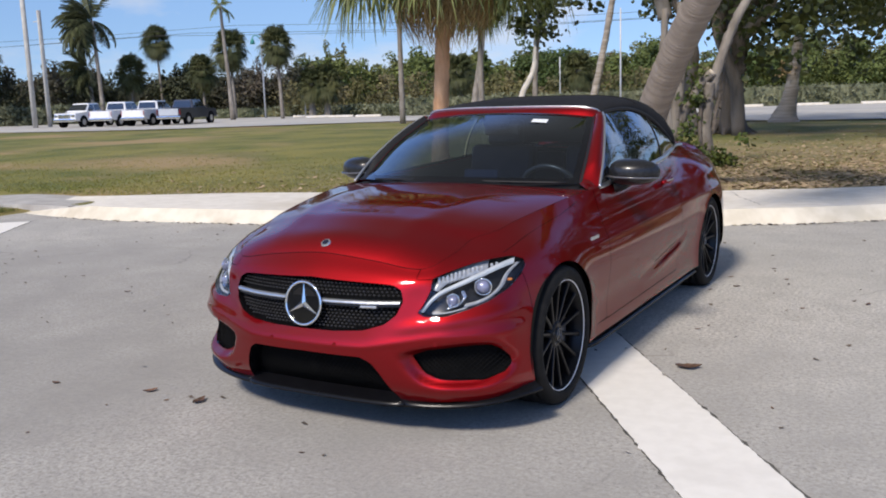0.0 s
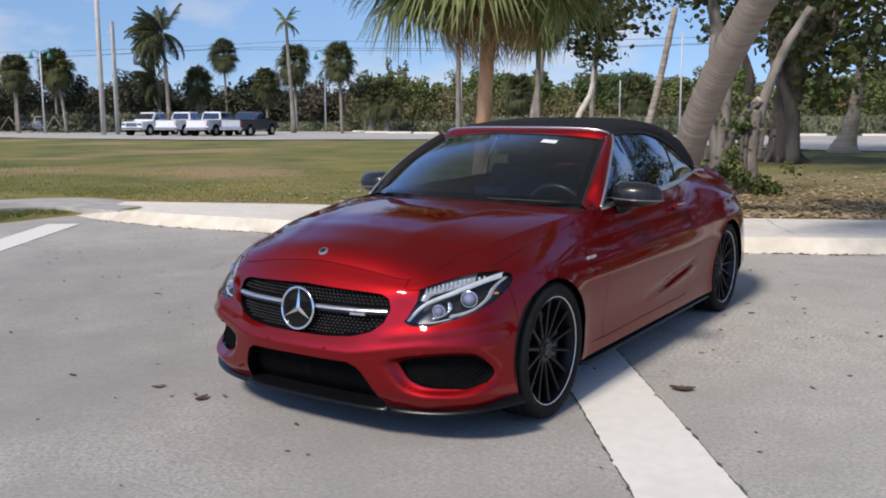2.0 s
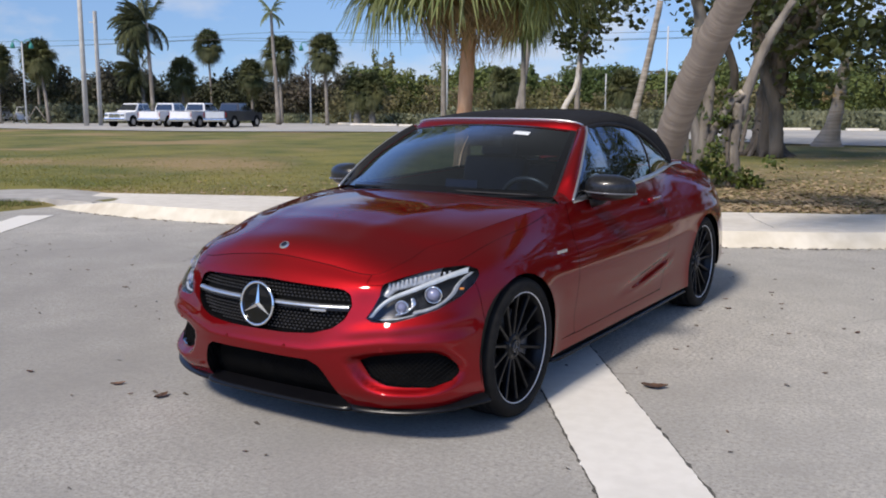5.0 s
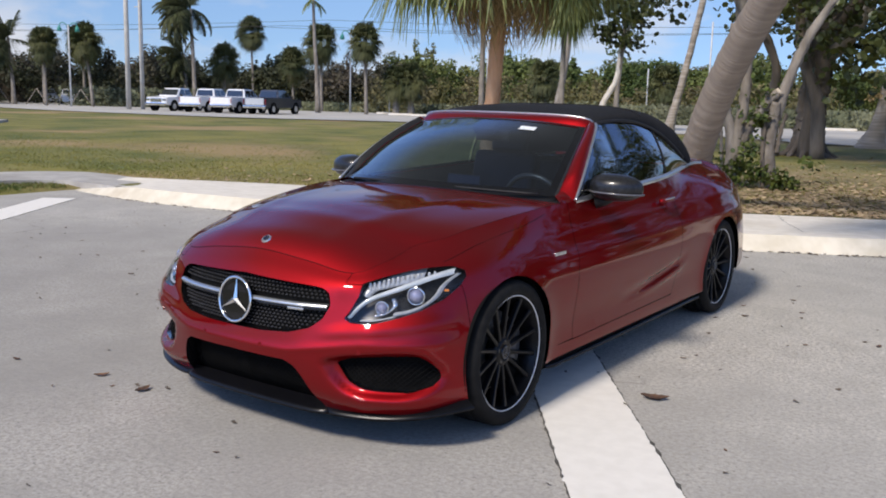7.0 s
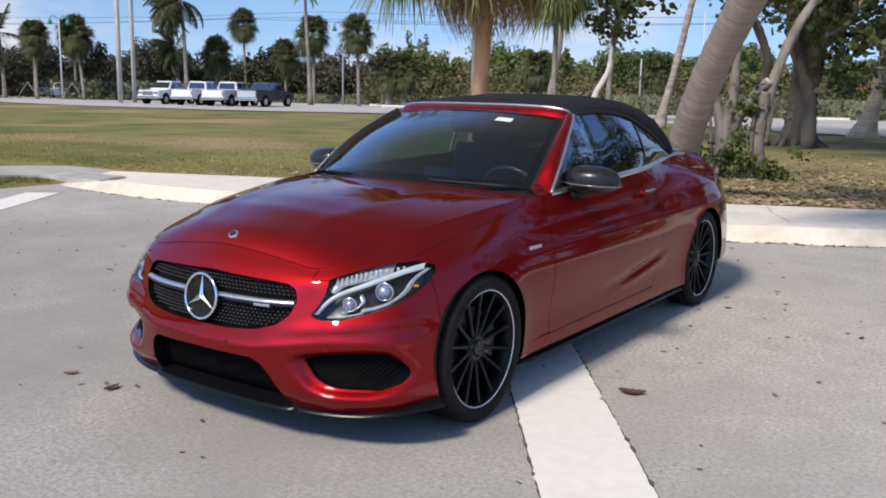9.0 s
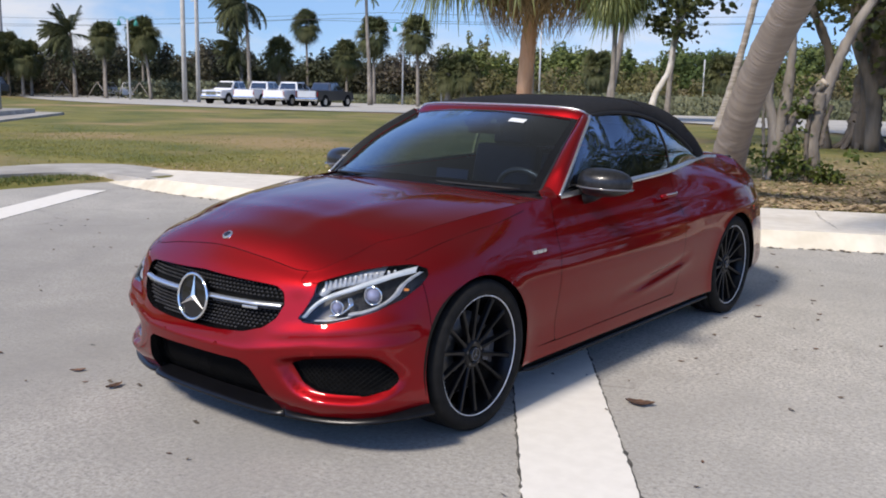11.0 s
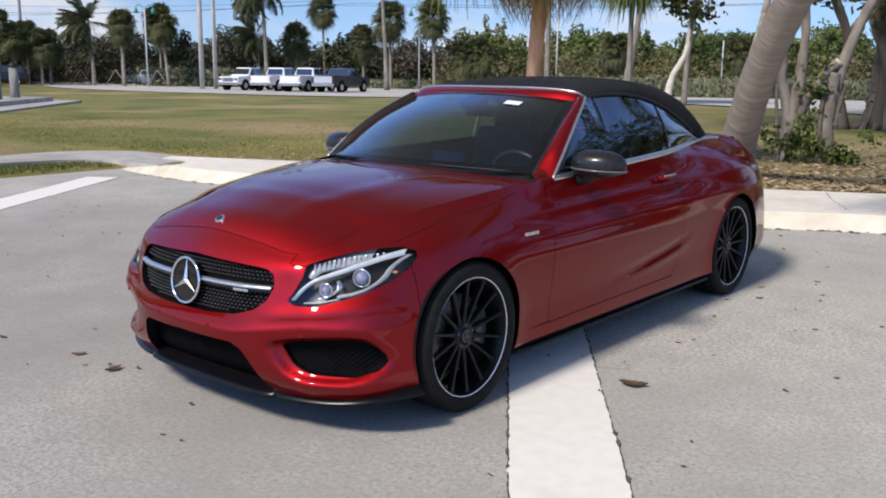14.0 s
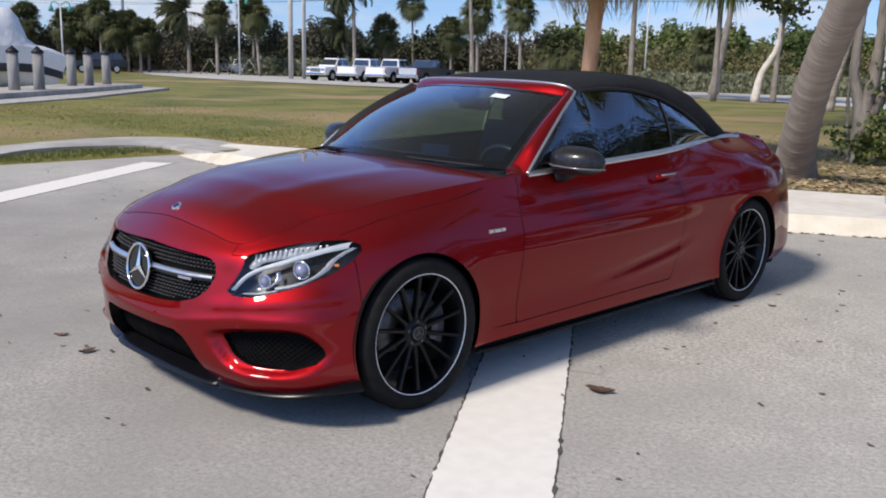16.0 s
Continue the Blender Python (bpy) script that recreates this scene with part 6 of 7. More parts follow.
# big palm stump with a broken top beyond
rt = empty("broken_palm", pose(-3.2, 30.2, -0.05), label="palm trunk with flared foot and a broken top", category="palm tree")
part("trunk", trunk_mesh([(0, 0, -0.2), (0.0, 0, 0.15), (0.12, 0, 0.7), (0.26, 0, 1.6), (0.36, 0, 2.6), (0.40, 0, 3.2)], [0.80, 0.50, 0.28, 0.21, 0.17, 0.13], 16, 0.03, 40, 81, 0.012), BARK_RING, rt)
part("dry_tuft", round_leaves([(0.05, -0.25, 1.95), (-0.1, -0.3, 1.8)], 30, 0.16, 0.06, 82, FROND_DRY, "tuft"), parent=rt, label="dry tuft on the trunk")["kind"] = "stuff"


def simple_tree(at, pts, radii, bark, leaves, per, spread, size, seed, label, name="tree", leaf=LEAF_ROUND):
    t = empty(name, pose(at[0], at[1], float(land(*at)) - 0.02), label=label, category="tree")
    part("trunk", trunk_mesh(pts, radii, 10, 0, 30, seed, 0.01), bark, t)
    if leaves:
        part("crown", round_leaves(leaves, per, spread, size, seed + 1, leaf), parent=t)
    return t


simple_tree((-16.9, 36.9), [(0, 0, 0), (0.18, 0.08, 1.3), (0.68, 0.3, 2.4), (0.80, 0.35, 3.4), (0.85, 0.4, 4.2), (1.3, 0.5, 5.2)], [0.22, 0.15, 0.13, 0.10, 0.08, 0.05], BARK_WHITE,
            [(0.9 + 0.8 * math.sin(k * 1.7), 0.6 * math.cos(k * 2.3), 4.2 + 0.28 * (k % 8)) for k in range(26)], 22, 0.28, 0.14, 91, "small tree with a pale bent trunk and sparse round leaves")
simple_tree((-16.2, 37.3), [(0, 0, 0), (0.05, 0, 2.0), (0.2, 0, 4.0), (0.4, 0, 6.5)], [0.15, 0.12, 0.11, 0.08], BARK_GREY,
            [(0.6 + 0.9 * math.sin(k * 2.7), 0.7 * math.cos(k * 1.9), 5.4 + 0.3 * (k % 7)) for k in range(20)], 22, 0.3, 0.14, 93, "slim grey-trunked tree with sparse leaves")
simple_tree((-11.0, 30.9), [(0, 0, 0), (0.18, 0.08, 1.0), (0.42, 0.2, 2.2), (0.68, 0.3, 3.6), (1.02, 0.4, 5.6)], [0.28, 0.17, 0.14, 0.125, 0.12], BARK_RING, [], 0, 0, 0, 95, "slightly leaning grey palm trunk", "grey_palm")
simple_tree((-24.5, 46.8), [(0, 0, 0), (0.15, 0, 1.4), (0.45, 0, 3.2), (0.7, 0, 5.0), (0.9, 0, 7.5)], [0.36, 0.24, 0.19, 0.17, 0.16], BARK_GREY, [], 0, 0, 0, 97, "tall bare grey palm trunk with a dark foot", "grey_palm")


# palms across the car park
def fan_far(n_fr, r_crown, seed, dry=0.0):
    """A whole round crown of fan leaves, one mesh."""
    r = np.random.default_rng(seed)
    vs, fs = [], []
    for k in range(n_fr):
        az = k * 2.39996 + r.normal(0, 0.2)
        el = r.uniform(-0.9, 1.35) if k > n_fr * dry else r.uniform(-1.4, -0.8)
        d = np.array((math.cos(az) * math.cos(el), math.sin(az) * math.cos(el), math.sin(el)))
        s = np.cross(d, (0, 0, 1.0))
        s /= np.linalg.norm(s) + 1e-6
        u = np.cross(s, d)
        hub = d * r_crown * r.uniform(0.42, 0.6)
        add_tris(vs, fs, [-0.012 * s, 0.012 * s, hub + 0.01 * s, hub - 0.01 * s], [(0, 1, 2, 3)])
        for a in np.linspace(-2.2, 2.2, 23):
            L = r_crown * r.uniform(0.36, 0.52)
            dd = d * math.cos(a) + s * math.sin(a)
            side = np.cross(dd, u)
            mid = hub + dd * L * 0.55
            tip = hub + dd * L + np.array((0, 0, -L * r.uniform(0.15, 0.7)))
            w = 0.021 * r_crown
            add_tris(vs, fs, [hub, mid + side * w, tip, mid - side * w], [(0, 1, 2, 3)])
    return vs, fs


FAN_FAR = [mesh_from("crown", *fan_far(104, 1.0, 100 + k, 0.15), FROND_FAR) for k in range(4)]

SKIRT = [mesh_from("dead_skirt", *fan_far(40, 0.8, 120 + k, 1.0), SKIRT_DRY) for k in range(2)]
FAN_NEAR = mesh_from("crown", *fan_far(110, 1.0, 111, 0.3), FROND)


def far_palm(x, y, top, r, lean_by=0.0, seed=0, thick=0.16, label="sabal palm with a slim trunk and a round ragged crown"):
    z = float(land(x, y))
    t = empty("sabal_palm", pose(x, y, z - 0.02), label=label, category="palm tree", group="palms across the car park")
    h = top - z
    part("trunk", trunk_mesh([(-lean_by, 0, 0), (-lean_by * 0.7, 0, h * 0.4), (-lean_by * 0.2, 0, h * 0.75), (0, 0, h)], [thick * 1.25, thick, thick * 0.9, thick], 8, 0.05, 16, seed), BARK_GREY, t)
    part("crown", FAN_NEAR if r > 2.8 else FAN_FAR[seed % 4], parent=t, m=pose(0, 0, h, rng.normal(0, 6), rng.normal(0, 6), seed * 47) @ Matrix.Diagonal((r, r, r * 1.12, 1)))
    if seed % 3 != 1:
        part("dead_skirt", SKIRT[seed % 2], parent=t, label="brown dead fronds hanging under the crown", m=pose(0, 0, h - 0.1 * r, 0, 0, seed * 31) @ Matrix.Diagonal((r * 0.85, r * 0.85, r, 1)))
    return t


for k, (x, y, top, r, ln) in enumerate(((-73.3, 42.7, 5.2, 1.7, 0), (-69.8, 44.4, 5.4, 1.9, -0.9), (-65.4, 56.4, 4.2, 1.9, 0), (-73.1, 67.2, 7.8, 2.0, -0.3), (-65.1, 65.4, 4.4, 2.0, 0), (-54.3, 57.7, 5.9, 2.0, -0.2),
                                        (-44.2, 51.8, 5.5, 1.7, -0.2), (-22.6, 35.1, 8.6, 2.2, 0), (-18.4, 35.8, 7.7, 3.0, 0), (-82.8, 35.9, 5.2, 1.7, 0), (-82.2, 37.1, 3.9, 1.8, 0), (-81.3, 39.1, 3.4, 1.8, 0),
                                        (-77.7, 45.3, 5.6, 1.5, 0), (-88.5, 35.0, 4.2, 1.9, 0), (-87.8, 36.6, 4.5, 2.0, 0), (-86.1, 40.2, 4.3, 1.8, 0), (-83.5, 41.1, 3.5, 1.8, 0), (-42.8, 54.2, 2.5, 1.6, 0.1),
                                        (-42.0, 54.9, 2.6, 1.7, -0.1), (-91.0, 32.0, 4.6, 2.0, 0), (-79.1, 50.5, 5.3, 1.8, 0), (-31.0, 57.0, 3.0, 1.6, 0), (-23.0, 61.0, 2.8, 1.6, 0))):
    far_palm(x, y, top, r, ln, 200 + k, 0.125 if top > 3 else 0.24)
# one tall thin palm with a scant head
tp = empty("tall_palm", pose(-49.3, 51.4, float(land(-49.3, 51.4))), label="tall thin palm with a scant ragged head", category="palm tree")
part("trunk", trunk_mesh([(0.55, 0, 0), (0.4, 0, 3), (0.15, 0, 6), (0, 0, 9.0)], [0.24, 0.16, 0.13, 0.11], 8, 0.04, 20, 5), BARK_GREY, tp)
for k in range(14):
    part("frond", FEATHER[k % 3], FROND_FAR, tp, m=Matrix.Translation((0, 0, 9.0)) @ pose(0, 0, 0, 0, 0, k * 137.5) @ pose(0, 0, 0, 0, [-60, -25, 10, 30][k % 4], 0) @ Matrix.Scale(0.62, 4))
# wind-blown coconut palms
WIND = [mesh_from("frond", *pinnate(44, 3.4, 70 + k, 0.35 + 0.3 * k, 0.7 * (1 if k % 2 else -0.4)), FROND_DARK) for k in range(4)]


def coconut(x, y, top, size, bend, seed):
    z = float(land(x, y))
    t = empty("coconut_palm", pose(x, y, z), label="coconut palm with wind-blown feathery fronds", category="palm tree", group="coconut palms")
    h = top - z
    part("trunk", trunk_mesh([(bend, 0, 0), (bend * 0.9, 0, h * 0.3), (bend * 0.4, 0, h * 0.7), (0, 0, h)], [0.24, 0.17, 0.15, 0.12], 8, 0.04, 20, seed), BARK_GREY, t)
    for k in range(58):
        az = 132 + rng.normal(0, 34 if k % 3 else 70)
        part("frond", WIND[k % 4], parent=t, m=Matrix.Translation((0, 0, h)) @ pose(0, 0, 0, 0, 0, az + 90) @ pose(0, 0, 0, 0, [-62, -34, -10, 12, 34, 58][k % 6] + rng.normal(0, 7), 0) @ Matrix.Scale(size * rng.uniform(0.75, 1.08), 4))
    return t


coconut(-63.55, 50.9, 8.5, 1.08, 0.35, 1)
coconut(-67.4, 53.2, 4.6, 0.8, 0.3, 2)
coconut(-79.2, 42.9, 5.6, 0.98, 0.4, 3)


# woods on the skyline: rounded crowns of leaf clumps before a sheet standing in for shade
def crown_leaves(r, centre, size, n, leaf):
    """Leaves on the skins of a few lobes round a crown's centre, as quads (n, 4, 3)."""
    lobes = r.normal(0, 0.42, (7, 3)) * size + centre
    at = r.integers(0, 7, n)
    out = r.normal(0, 1, (n, 3))
    out /= np.linalg.norm(out, axis=1)[:, None]
    p = lobes[at] + out * size * 0.52 * r.uniform(0.75, 1.05, (n, 1))
    nrm = out + r.normal(0, 0.45, (n, 3)) + (0, 0, 0.35)
    u = np.cross(nrm, r.normal(0, 1, (n, 3)))
    u /= np.linalg.norm(u, axis=1)[:, None] + 1e-6
    w = np.cross(nrm, u)
    w /= np.linalg.norm(w, axis=1)[:, None] + 1e-6
    s = leaf * r.uniform(0.5, 1.3, (n, 1))
    return np.stack([p + u * s, p + w * s * 0.7, p - u * s, p - w * s * 0.7], 1)


def woods(n, az0, az1, d0, d1, tall, seed, per, material, name, label):
    """A belt of trees round the lawn between two bearings and two distances."""
    r = np.random.default_rng(seed)
    quads = []
    for k in range(n):
        az, d = r.uniform(az0, az1), d0 + (d1 - d0) * r.beta(1.3, 1.0)
        a = radians(az)
        x, y = 2.8 - d * math.sin(a), -5.3 + d * math.cos(a)
        z0 = float(land(x, y))
        h = (tall + 0.55 * math.sin(az * 0.9) + 0.45 * math.sin(az * 2.3 + 1)) * r.uniform(0.68, 1.0)
        size = r.uniform(0.9, 1.7) * np.array((1.15, 1.15, r.uniform(0.8, 1.5)))
        if r.random() < 0.10:  # narrow feathery tops
            size, h = np.array((0.6, 0.6, 1.7)), h * 1.05
        top = z0 + h - size[2] * 0.9
        quads.append(crown_leaves(r, np.array((x, y, top)), size, per, 0.19))
        if r.random() < 0.6:
            quads.append(crown_leaves(r, np.array((x, y, z0 + 0.45 * (top - z0))) + r.normal(0, 0.5, 3), size * 0.9, per // 2, 0.19))
    q = np.concatenate(quads).reshape(-1, 3)
    v, f = q.tolist(), [(i, i + 1, i + 2, i + 3) for i in range(0, len(q), 4)]
    # upright sheet in the leaf material, added to stand for the wood's shaded inside
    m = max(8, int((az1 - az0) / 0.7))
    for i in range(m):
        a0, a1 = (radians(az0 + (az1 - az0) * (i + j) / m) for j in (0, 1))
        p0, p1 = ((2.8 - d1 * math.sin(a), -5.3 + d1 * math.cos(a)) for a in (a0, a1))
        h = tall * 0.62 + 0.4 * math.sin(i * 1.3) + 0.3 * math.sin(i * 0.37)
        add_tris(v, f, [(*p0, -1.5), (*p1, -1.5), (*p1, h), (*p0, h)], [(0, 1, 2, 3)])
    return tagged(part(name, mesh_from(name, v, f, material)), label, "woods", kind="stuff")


def scrub(n, seed, az0, az1, d0, d1, tall, name, label, material):
    """Loose bushes in front of the wood, one mass."""
    r = np.random.default_rng(seed)
    vs, fs = [], []
    for _ in range(n):
        a, d = radians(r.uniform(az0, az1)), r.uniform(d0, d1)
        x, y = 2.8 - d * math.sin(a), -5.3 + d * math.cos(a)
        z0, h, rad = float(land(x, y)), tall * r.uniform(0.4, 1.0), r.uniform(0.6, 1.3)
        for q in range(190):
            u = r.uniform(0, 1)
            p = np.array((x, y, z0 + h * u))
            p[:2] += r.normal(0, 0.6, 2) * rad * (1.1 - 0.6 * u)
            s = r.uniform(0.08, 0.24)
            e, w = r.normal(0, 1, 3), r.normal(0, 1, 3)
            e, w = e / np.linalg.norm(e), w / np.linalg.norm(w)
            add_tris(vs, fs, [p + e * s, p + w * s, p - e * s * 0.8, p - w * s * 0.6], [(0, 1, 2, 3)])
    return tagged(part(name, mesh_from(name, vs, fs, material)), label, "bushes", kind="stuff")


OLIVE = mat("olive_scrub_leaves", (0.065, 0.075, 0.025), (0.16, 0.148, 0.052), 0.2, 0.8, per="island", c3=(0.24, 0.19, 0.10), scale3=0.08, amount3=(0.45, 0.7), trans=0.2)
scrub(120, 311, 12, 40, 80, 92, 3.6, "olive_scrub", "sunlit olive and straw-coloured scrub before the wood", OLIVE)
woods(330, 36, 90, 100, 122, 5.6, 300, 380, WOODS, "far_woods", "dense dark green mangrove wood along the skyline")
# this stretch of the belt takes the leaf colour that has sunlight in it
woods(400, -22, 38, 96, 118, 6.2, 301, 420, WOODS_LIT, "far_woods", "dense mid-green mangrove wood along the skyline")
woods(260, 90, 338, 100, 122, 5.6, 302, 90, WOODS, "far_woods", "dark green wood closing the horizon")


def hedge(line, height, depth, n, seed, size, label):
    r = np.random.default_rng(seed)
    vs, fs = [], []
    ln = curve_points(line, 400)
    for _ in range(n):
        p = ln[r.integers(0, 400)]
        z = float(land(*p))
        t = r.uniform(0, 1)
        q = np.array((p[0] + r.normal(0, depth), p[1] + r.normal(0, depth), z + height * t * r.uniform(0.9, 1.08)))
        u, w = r.normal(0, 1, 3), r.normal(0, 1, 3)
        s = size * r.uniform(0.6, 1.3)
        add_tris(vs, fs, [q + u * s, q + w * s, q - u * s * 0.8, q - w * s * 0.7], [(0, 1, 2, 3)])
    for a, b in zip(ln, ln[1:]):
        za, zb = float(land(*a)), float(land(*b))
        add_tris(vs, fs, [(*a, za), (*b, zb), (*b, zb + height * 0.93), (*a, za + height * 0.93)], [(0, 1, 2, 3)])
    return tagged(part("hedge", mesh_from("hedge", vs, fs, HEDGE)), label, "hedge", kind="stuff")


hedge([(-33, 51.5), (-22, 54.5), (-11, 58.2), (2, 62), (30, 72)], 1.35, 0.35, 9000, 401, 0.07, "clipped grey-green hedge behind the far car park")
hedge([(-78, 58), (-62, 60), (-48, 61), (-40, 57), (-33, 53)], 0.9, 0.5, 5000, 402, 0.08, "low dark hedge behind the far car park")
hedge([(-74, 46), (-68, 49), (-62, 53)], 1.7, 0.8, 3500, 403, 0.12, "rounded green bushes beside the parked trucks")


# grass: blades near the pavement, shared as one mass
def grass(n, seed, where, size, material, name, label):
    r = np.random.default_rng(seed)
    vs, fs = [], []
    while len(fs) < n:
        p = where(r)
        if p is None:
            continue
        x, y = p
        z = float(turf_height(np.array(x), np.array(y)))
        for _ in range(3):
            a = r.uniform(0, 6.283)
            h = size * r.uniform(0.5, 1.3)
            dx, dy = math.cos(a), math.sin(a)
            b = 0.006 + 0.004 * r.random()
            o = r.normal(0, 0.025, 2)
            add_tris(vs, fs, [(x + o[0] - dy * b, y + o[1] + dx * b, z - 0.005), (x + o[0] + dy * b, y + o[1] - dx * b, z - 0.005), (x + o[0] + dx * h * 0.6, y + o[1] + dy * h * 0.6, z + h)], [(0, 1, 2)])
    return tagged(part(name, mesh_from(name, vs, fs, material)), label, "grass", kind="stuff")


def on_lawn(r):
    x = r.uniform(-24, 7)
    if x < -11.3 and r.random() < 0.5:
        return x, r.uniform(-7, 6)
    y = np.interp(x, back[:, 0], back[:, 1]) if x > -8.9 else 3.9
    y = y + 0.02 + r.exponential(3.2)
    if -11.3 < x < -8.6 and y < 4.2:
        return None
    return x, y


def on_strip(r):
    y = r.uniform(-3, 2.85)
    return r.uniform(-9.0 - 0.75 * min(1, max(0.1, (y + 0.5) / 2)), -8.99), y


grass(84000, 501, on_lawn, 0.026, GRASS, "lawn_grass", "short uneven lawn grass, half green and half dry")
grass(6000, 502, on_strip, 0.045, STRIP_GRASS, "strip_grass", "longer green grass in a narrow strip beside the asphalt")


def scatter_leaves(n, seed, where, size, material, name, label):
    r = np.random.default_rng(seed)
    vs, fs = [], []
    for _ in range(n):
        x, y = where(r)
        z = float(turf_height(np.array(x), np.array(y))) + 0.012
        a, s = r.uniform(0, 6.283), size * r.uniform(0.5, 1.4)
        c, d = math.cos(a) * s, math.sin(a) * s
        t = r.normal(0, 0.25, 4) * s
        add_tris(vs, fs, [(x + c, y + d, z + abs(t[0])), (x - d * 0.6, y + c * 0.6, z + abs(t[1])), (x - c, y - d, z + abs(t[2])), (x + d * 0.6, y - c * 0.6, z + abs(t[3]))], [(0, 1, 2, 3)])
    return tagged(part(name, mesh_from(name, vs, fs, material)), label, "leaf litter", kind="stuff")


DEAD = mat("dead_leaf", (0.26, 0.18, 0.10), (0.42, 0.32, 0.19), 8, 0.8, per="island")


def under_trees(r):
    x = r.normal(1.2, 3.2)
    return x, np.interp(x, back[:, 0], back[:, 1]) + 0.05 + r.exponential(3.4)


scatter_leaves(13000, 601, under_trees, 0.045, DEAD, "leaf_litter", "brown fallen leaves under the trees")

# fallen leaves on the asphalt
leaf_bm = bmesh.new()
prev = None
for u in np.linspace(-1, 1, 9):
    w = 0.040 * (1 - abs(u) ** 1.5) ** 0.9 * (1 + 0.15 * math.sin(9 * u)) + 0.001
    ring = [leaf_bm.verts.new((0.072 * u, s * w, 0.010 * abs(s) + 0.012 * u * u + 0.006 * math.sin(5 * u + 2 * s) ** 2 + 0.003)) for s in (-1, -0.4, 0, 0.4, 1)]
    if prev:
        for q in range(4):
            leaf_bm.faces.new((prev[q], ring[q], ring[q + 1], prev[q + 1])).smooth = True
    prev = ring
leaf = part("fallen_leaf", leaf_bm, mat("curled_dead_leaf", (0.075, 0.042, 0.028), (0.17, 0.092, 0.055), 30, 0.7, per="object"))
tagged(leaf, "curled brown dead leaf lying on the asphalt", "leaf", "fallen leaves")
leaf.matrix_basis = pose(1.28, -0.67, 0.001, 0, 0, 20) @ Matrix.Scale(0.95, 4)
LEAF_SPOTS = [(-1.116, -2.13, 0.8, 60), (-0.76, -2.15, 1.0, 95), (-1.71, -2.24, 0.55, 10), (-0.93, -2.20, 0.3, 70), (-3.21, -0.40, 0.5, 40), (1.09, 1.43, 0.55, 15), (1.99, 1.16, 0.6, 80), 
          (0.98, 1.75, 0.45, 30), (-4.9, 0.3, 0.35, 90), (1.62, 0.9, 0.4, 45), (0.12, -2.46, 0.28, 30), (1.78, -1.12, 0.28, 120), (-2.31, -0.85, 0.25, 60), (-4.12, -0.07, 0.4, 15), (-4.0, 0.31, 0.35, 75), (1.13, 0.13, 0.36, 20), (1.17, 0.24, 0.28, 60), (1.38, 1.8, 0.4, 40), (-5.75, 0.68, 0.45, 10), (-1.19, -2.8, 0.25, 100), (0.35, 3.9, 0.5, 15), (1.22, 2.19, 0.45, 5), (0.94, 1.25, 0.4, 50)]
for x, y, s, a in LEAF_SPOTS:
    copy_thing(leaf, pose(x, y, 0.001, 0, 0, a) @ Matrix.Scale(s * 0.8 / 1.15, 4))
scatter = np.random.default_rng(9)
vs, fs = [], []
for _ in range(260):
    x, y = scatter.uniform(-8, 4), scatter.uniform(-4.5, 4)
    if y > lot_edge(x) - 0.05:
        continue
    s = scatter.uniform(0.006, 0.022)
    a = scatter.uniform(0, 6.28)
    add_tris(vs, fs, [(x + s * math.cos(a + k), y + s * math.sin(a + k) * 0.6, 0.002 + 0.006 * (k % 2)) for k in (0, 1.6, 3.1, 4.7)], [(0, 1, 2, 3)])
for _ in range(420):
    x = scatter.uniform(-8, 6)
    s = scatter.uniform(0.008, 0.035)
    a = scatter.uniform(0, 6.28)
    y = lot_edge(x) - abs(scatter.normal(0, 0.05))
    add_tris(vs, fs, [(x + s * math.cos(a + k), y + s * math.sin(a + k) * 0.6, 0.003 + 0.006 * (k % 2)) for k in (0, 1.6, 3.1, 4.7)], [(0, 1, 2, 3)])
tagged(part("grit", mesh_from("grit", vs, fs, mat("dark_grit", (0.05, 0.042, 0.034), (0.15, 0.115, 0.085), 9, 0.9))), "small dark bits of leaf and grit on the asphalt", "litter", kind="stuff")

# ---- poles, lamps, wires ----


def pole(name, x, y, height, r0, r1, material, label, category="pole", tilt=0.0):
    z = float(land(x, y))
    t = empty(name, pose(x, y, z, 0, tilt, 0), label=label, category=category)
    part("shaft", tube([(0, 0, -0.1), (0, 0, height * 0.5), (0, 0, height)], [r0, (r0 + r1) / 2, r1], 12), material, t)
    return t


mast = pole("utility_pole", -58.1, 40.13, 12.6, 0.20, 0.16, CONC_POLE, "tall pale concrete utility pole with a crossarm")
part("crossarm", box(2.6, 0.12, 0.14, (0, 0, 11.9), 0.02, rot=pose(0, 0, 0, 0, 0, 50)), CONC_POLE, mast)
for k in (-1, -0.5, 0.5, 1):
    part("insulator", tube([(k * 0.82, k * 0.98, 11.95), (k * 0.82, k * 0.98, 12.2)], 0.05, 8), LAMP_GREEN, mast)
p2 = pole("timber_pole", -58.33, 41.6, 8.7, 0.17, 0.15, CONC_POLE, "weathered timber pole with a small bracket")
part("bracket", box(0.7, 0.08, 0.08, (-0.35, 0, 7.9), 0.02), GALV, p2)


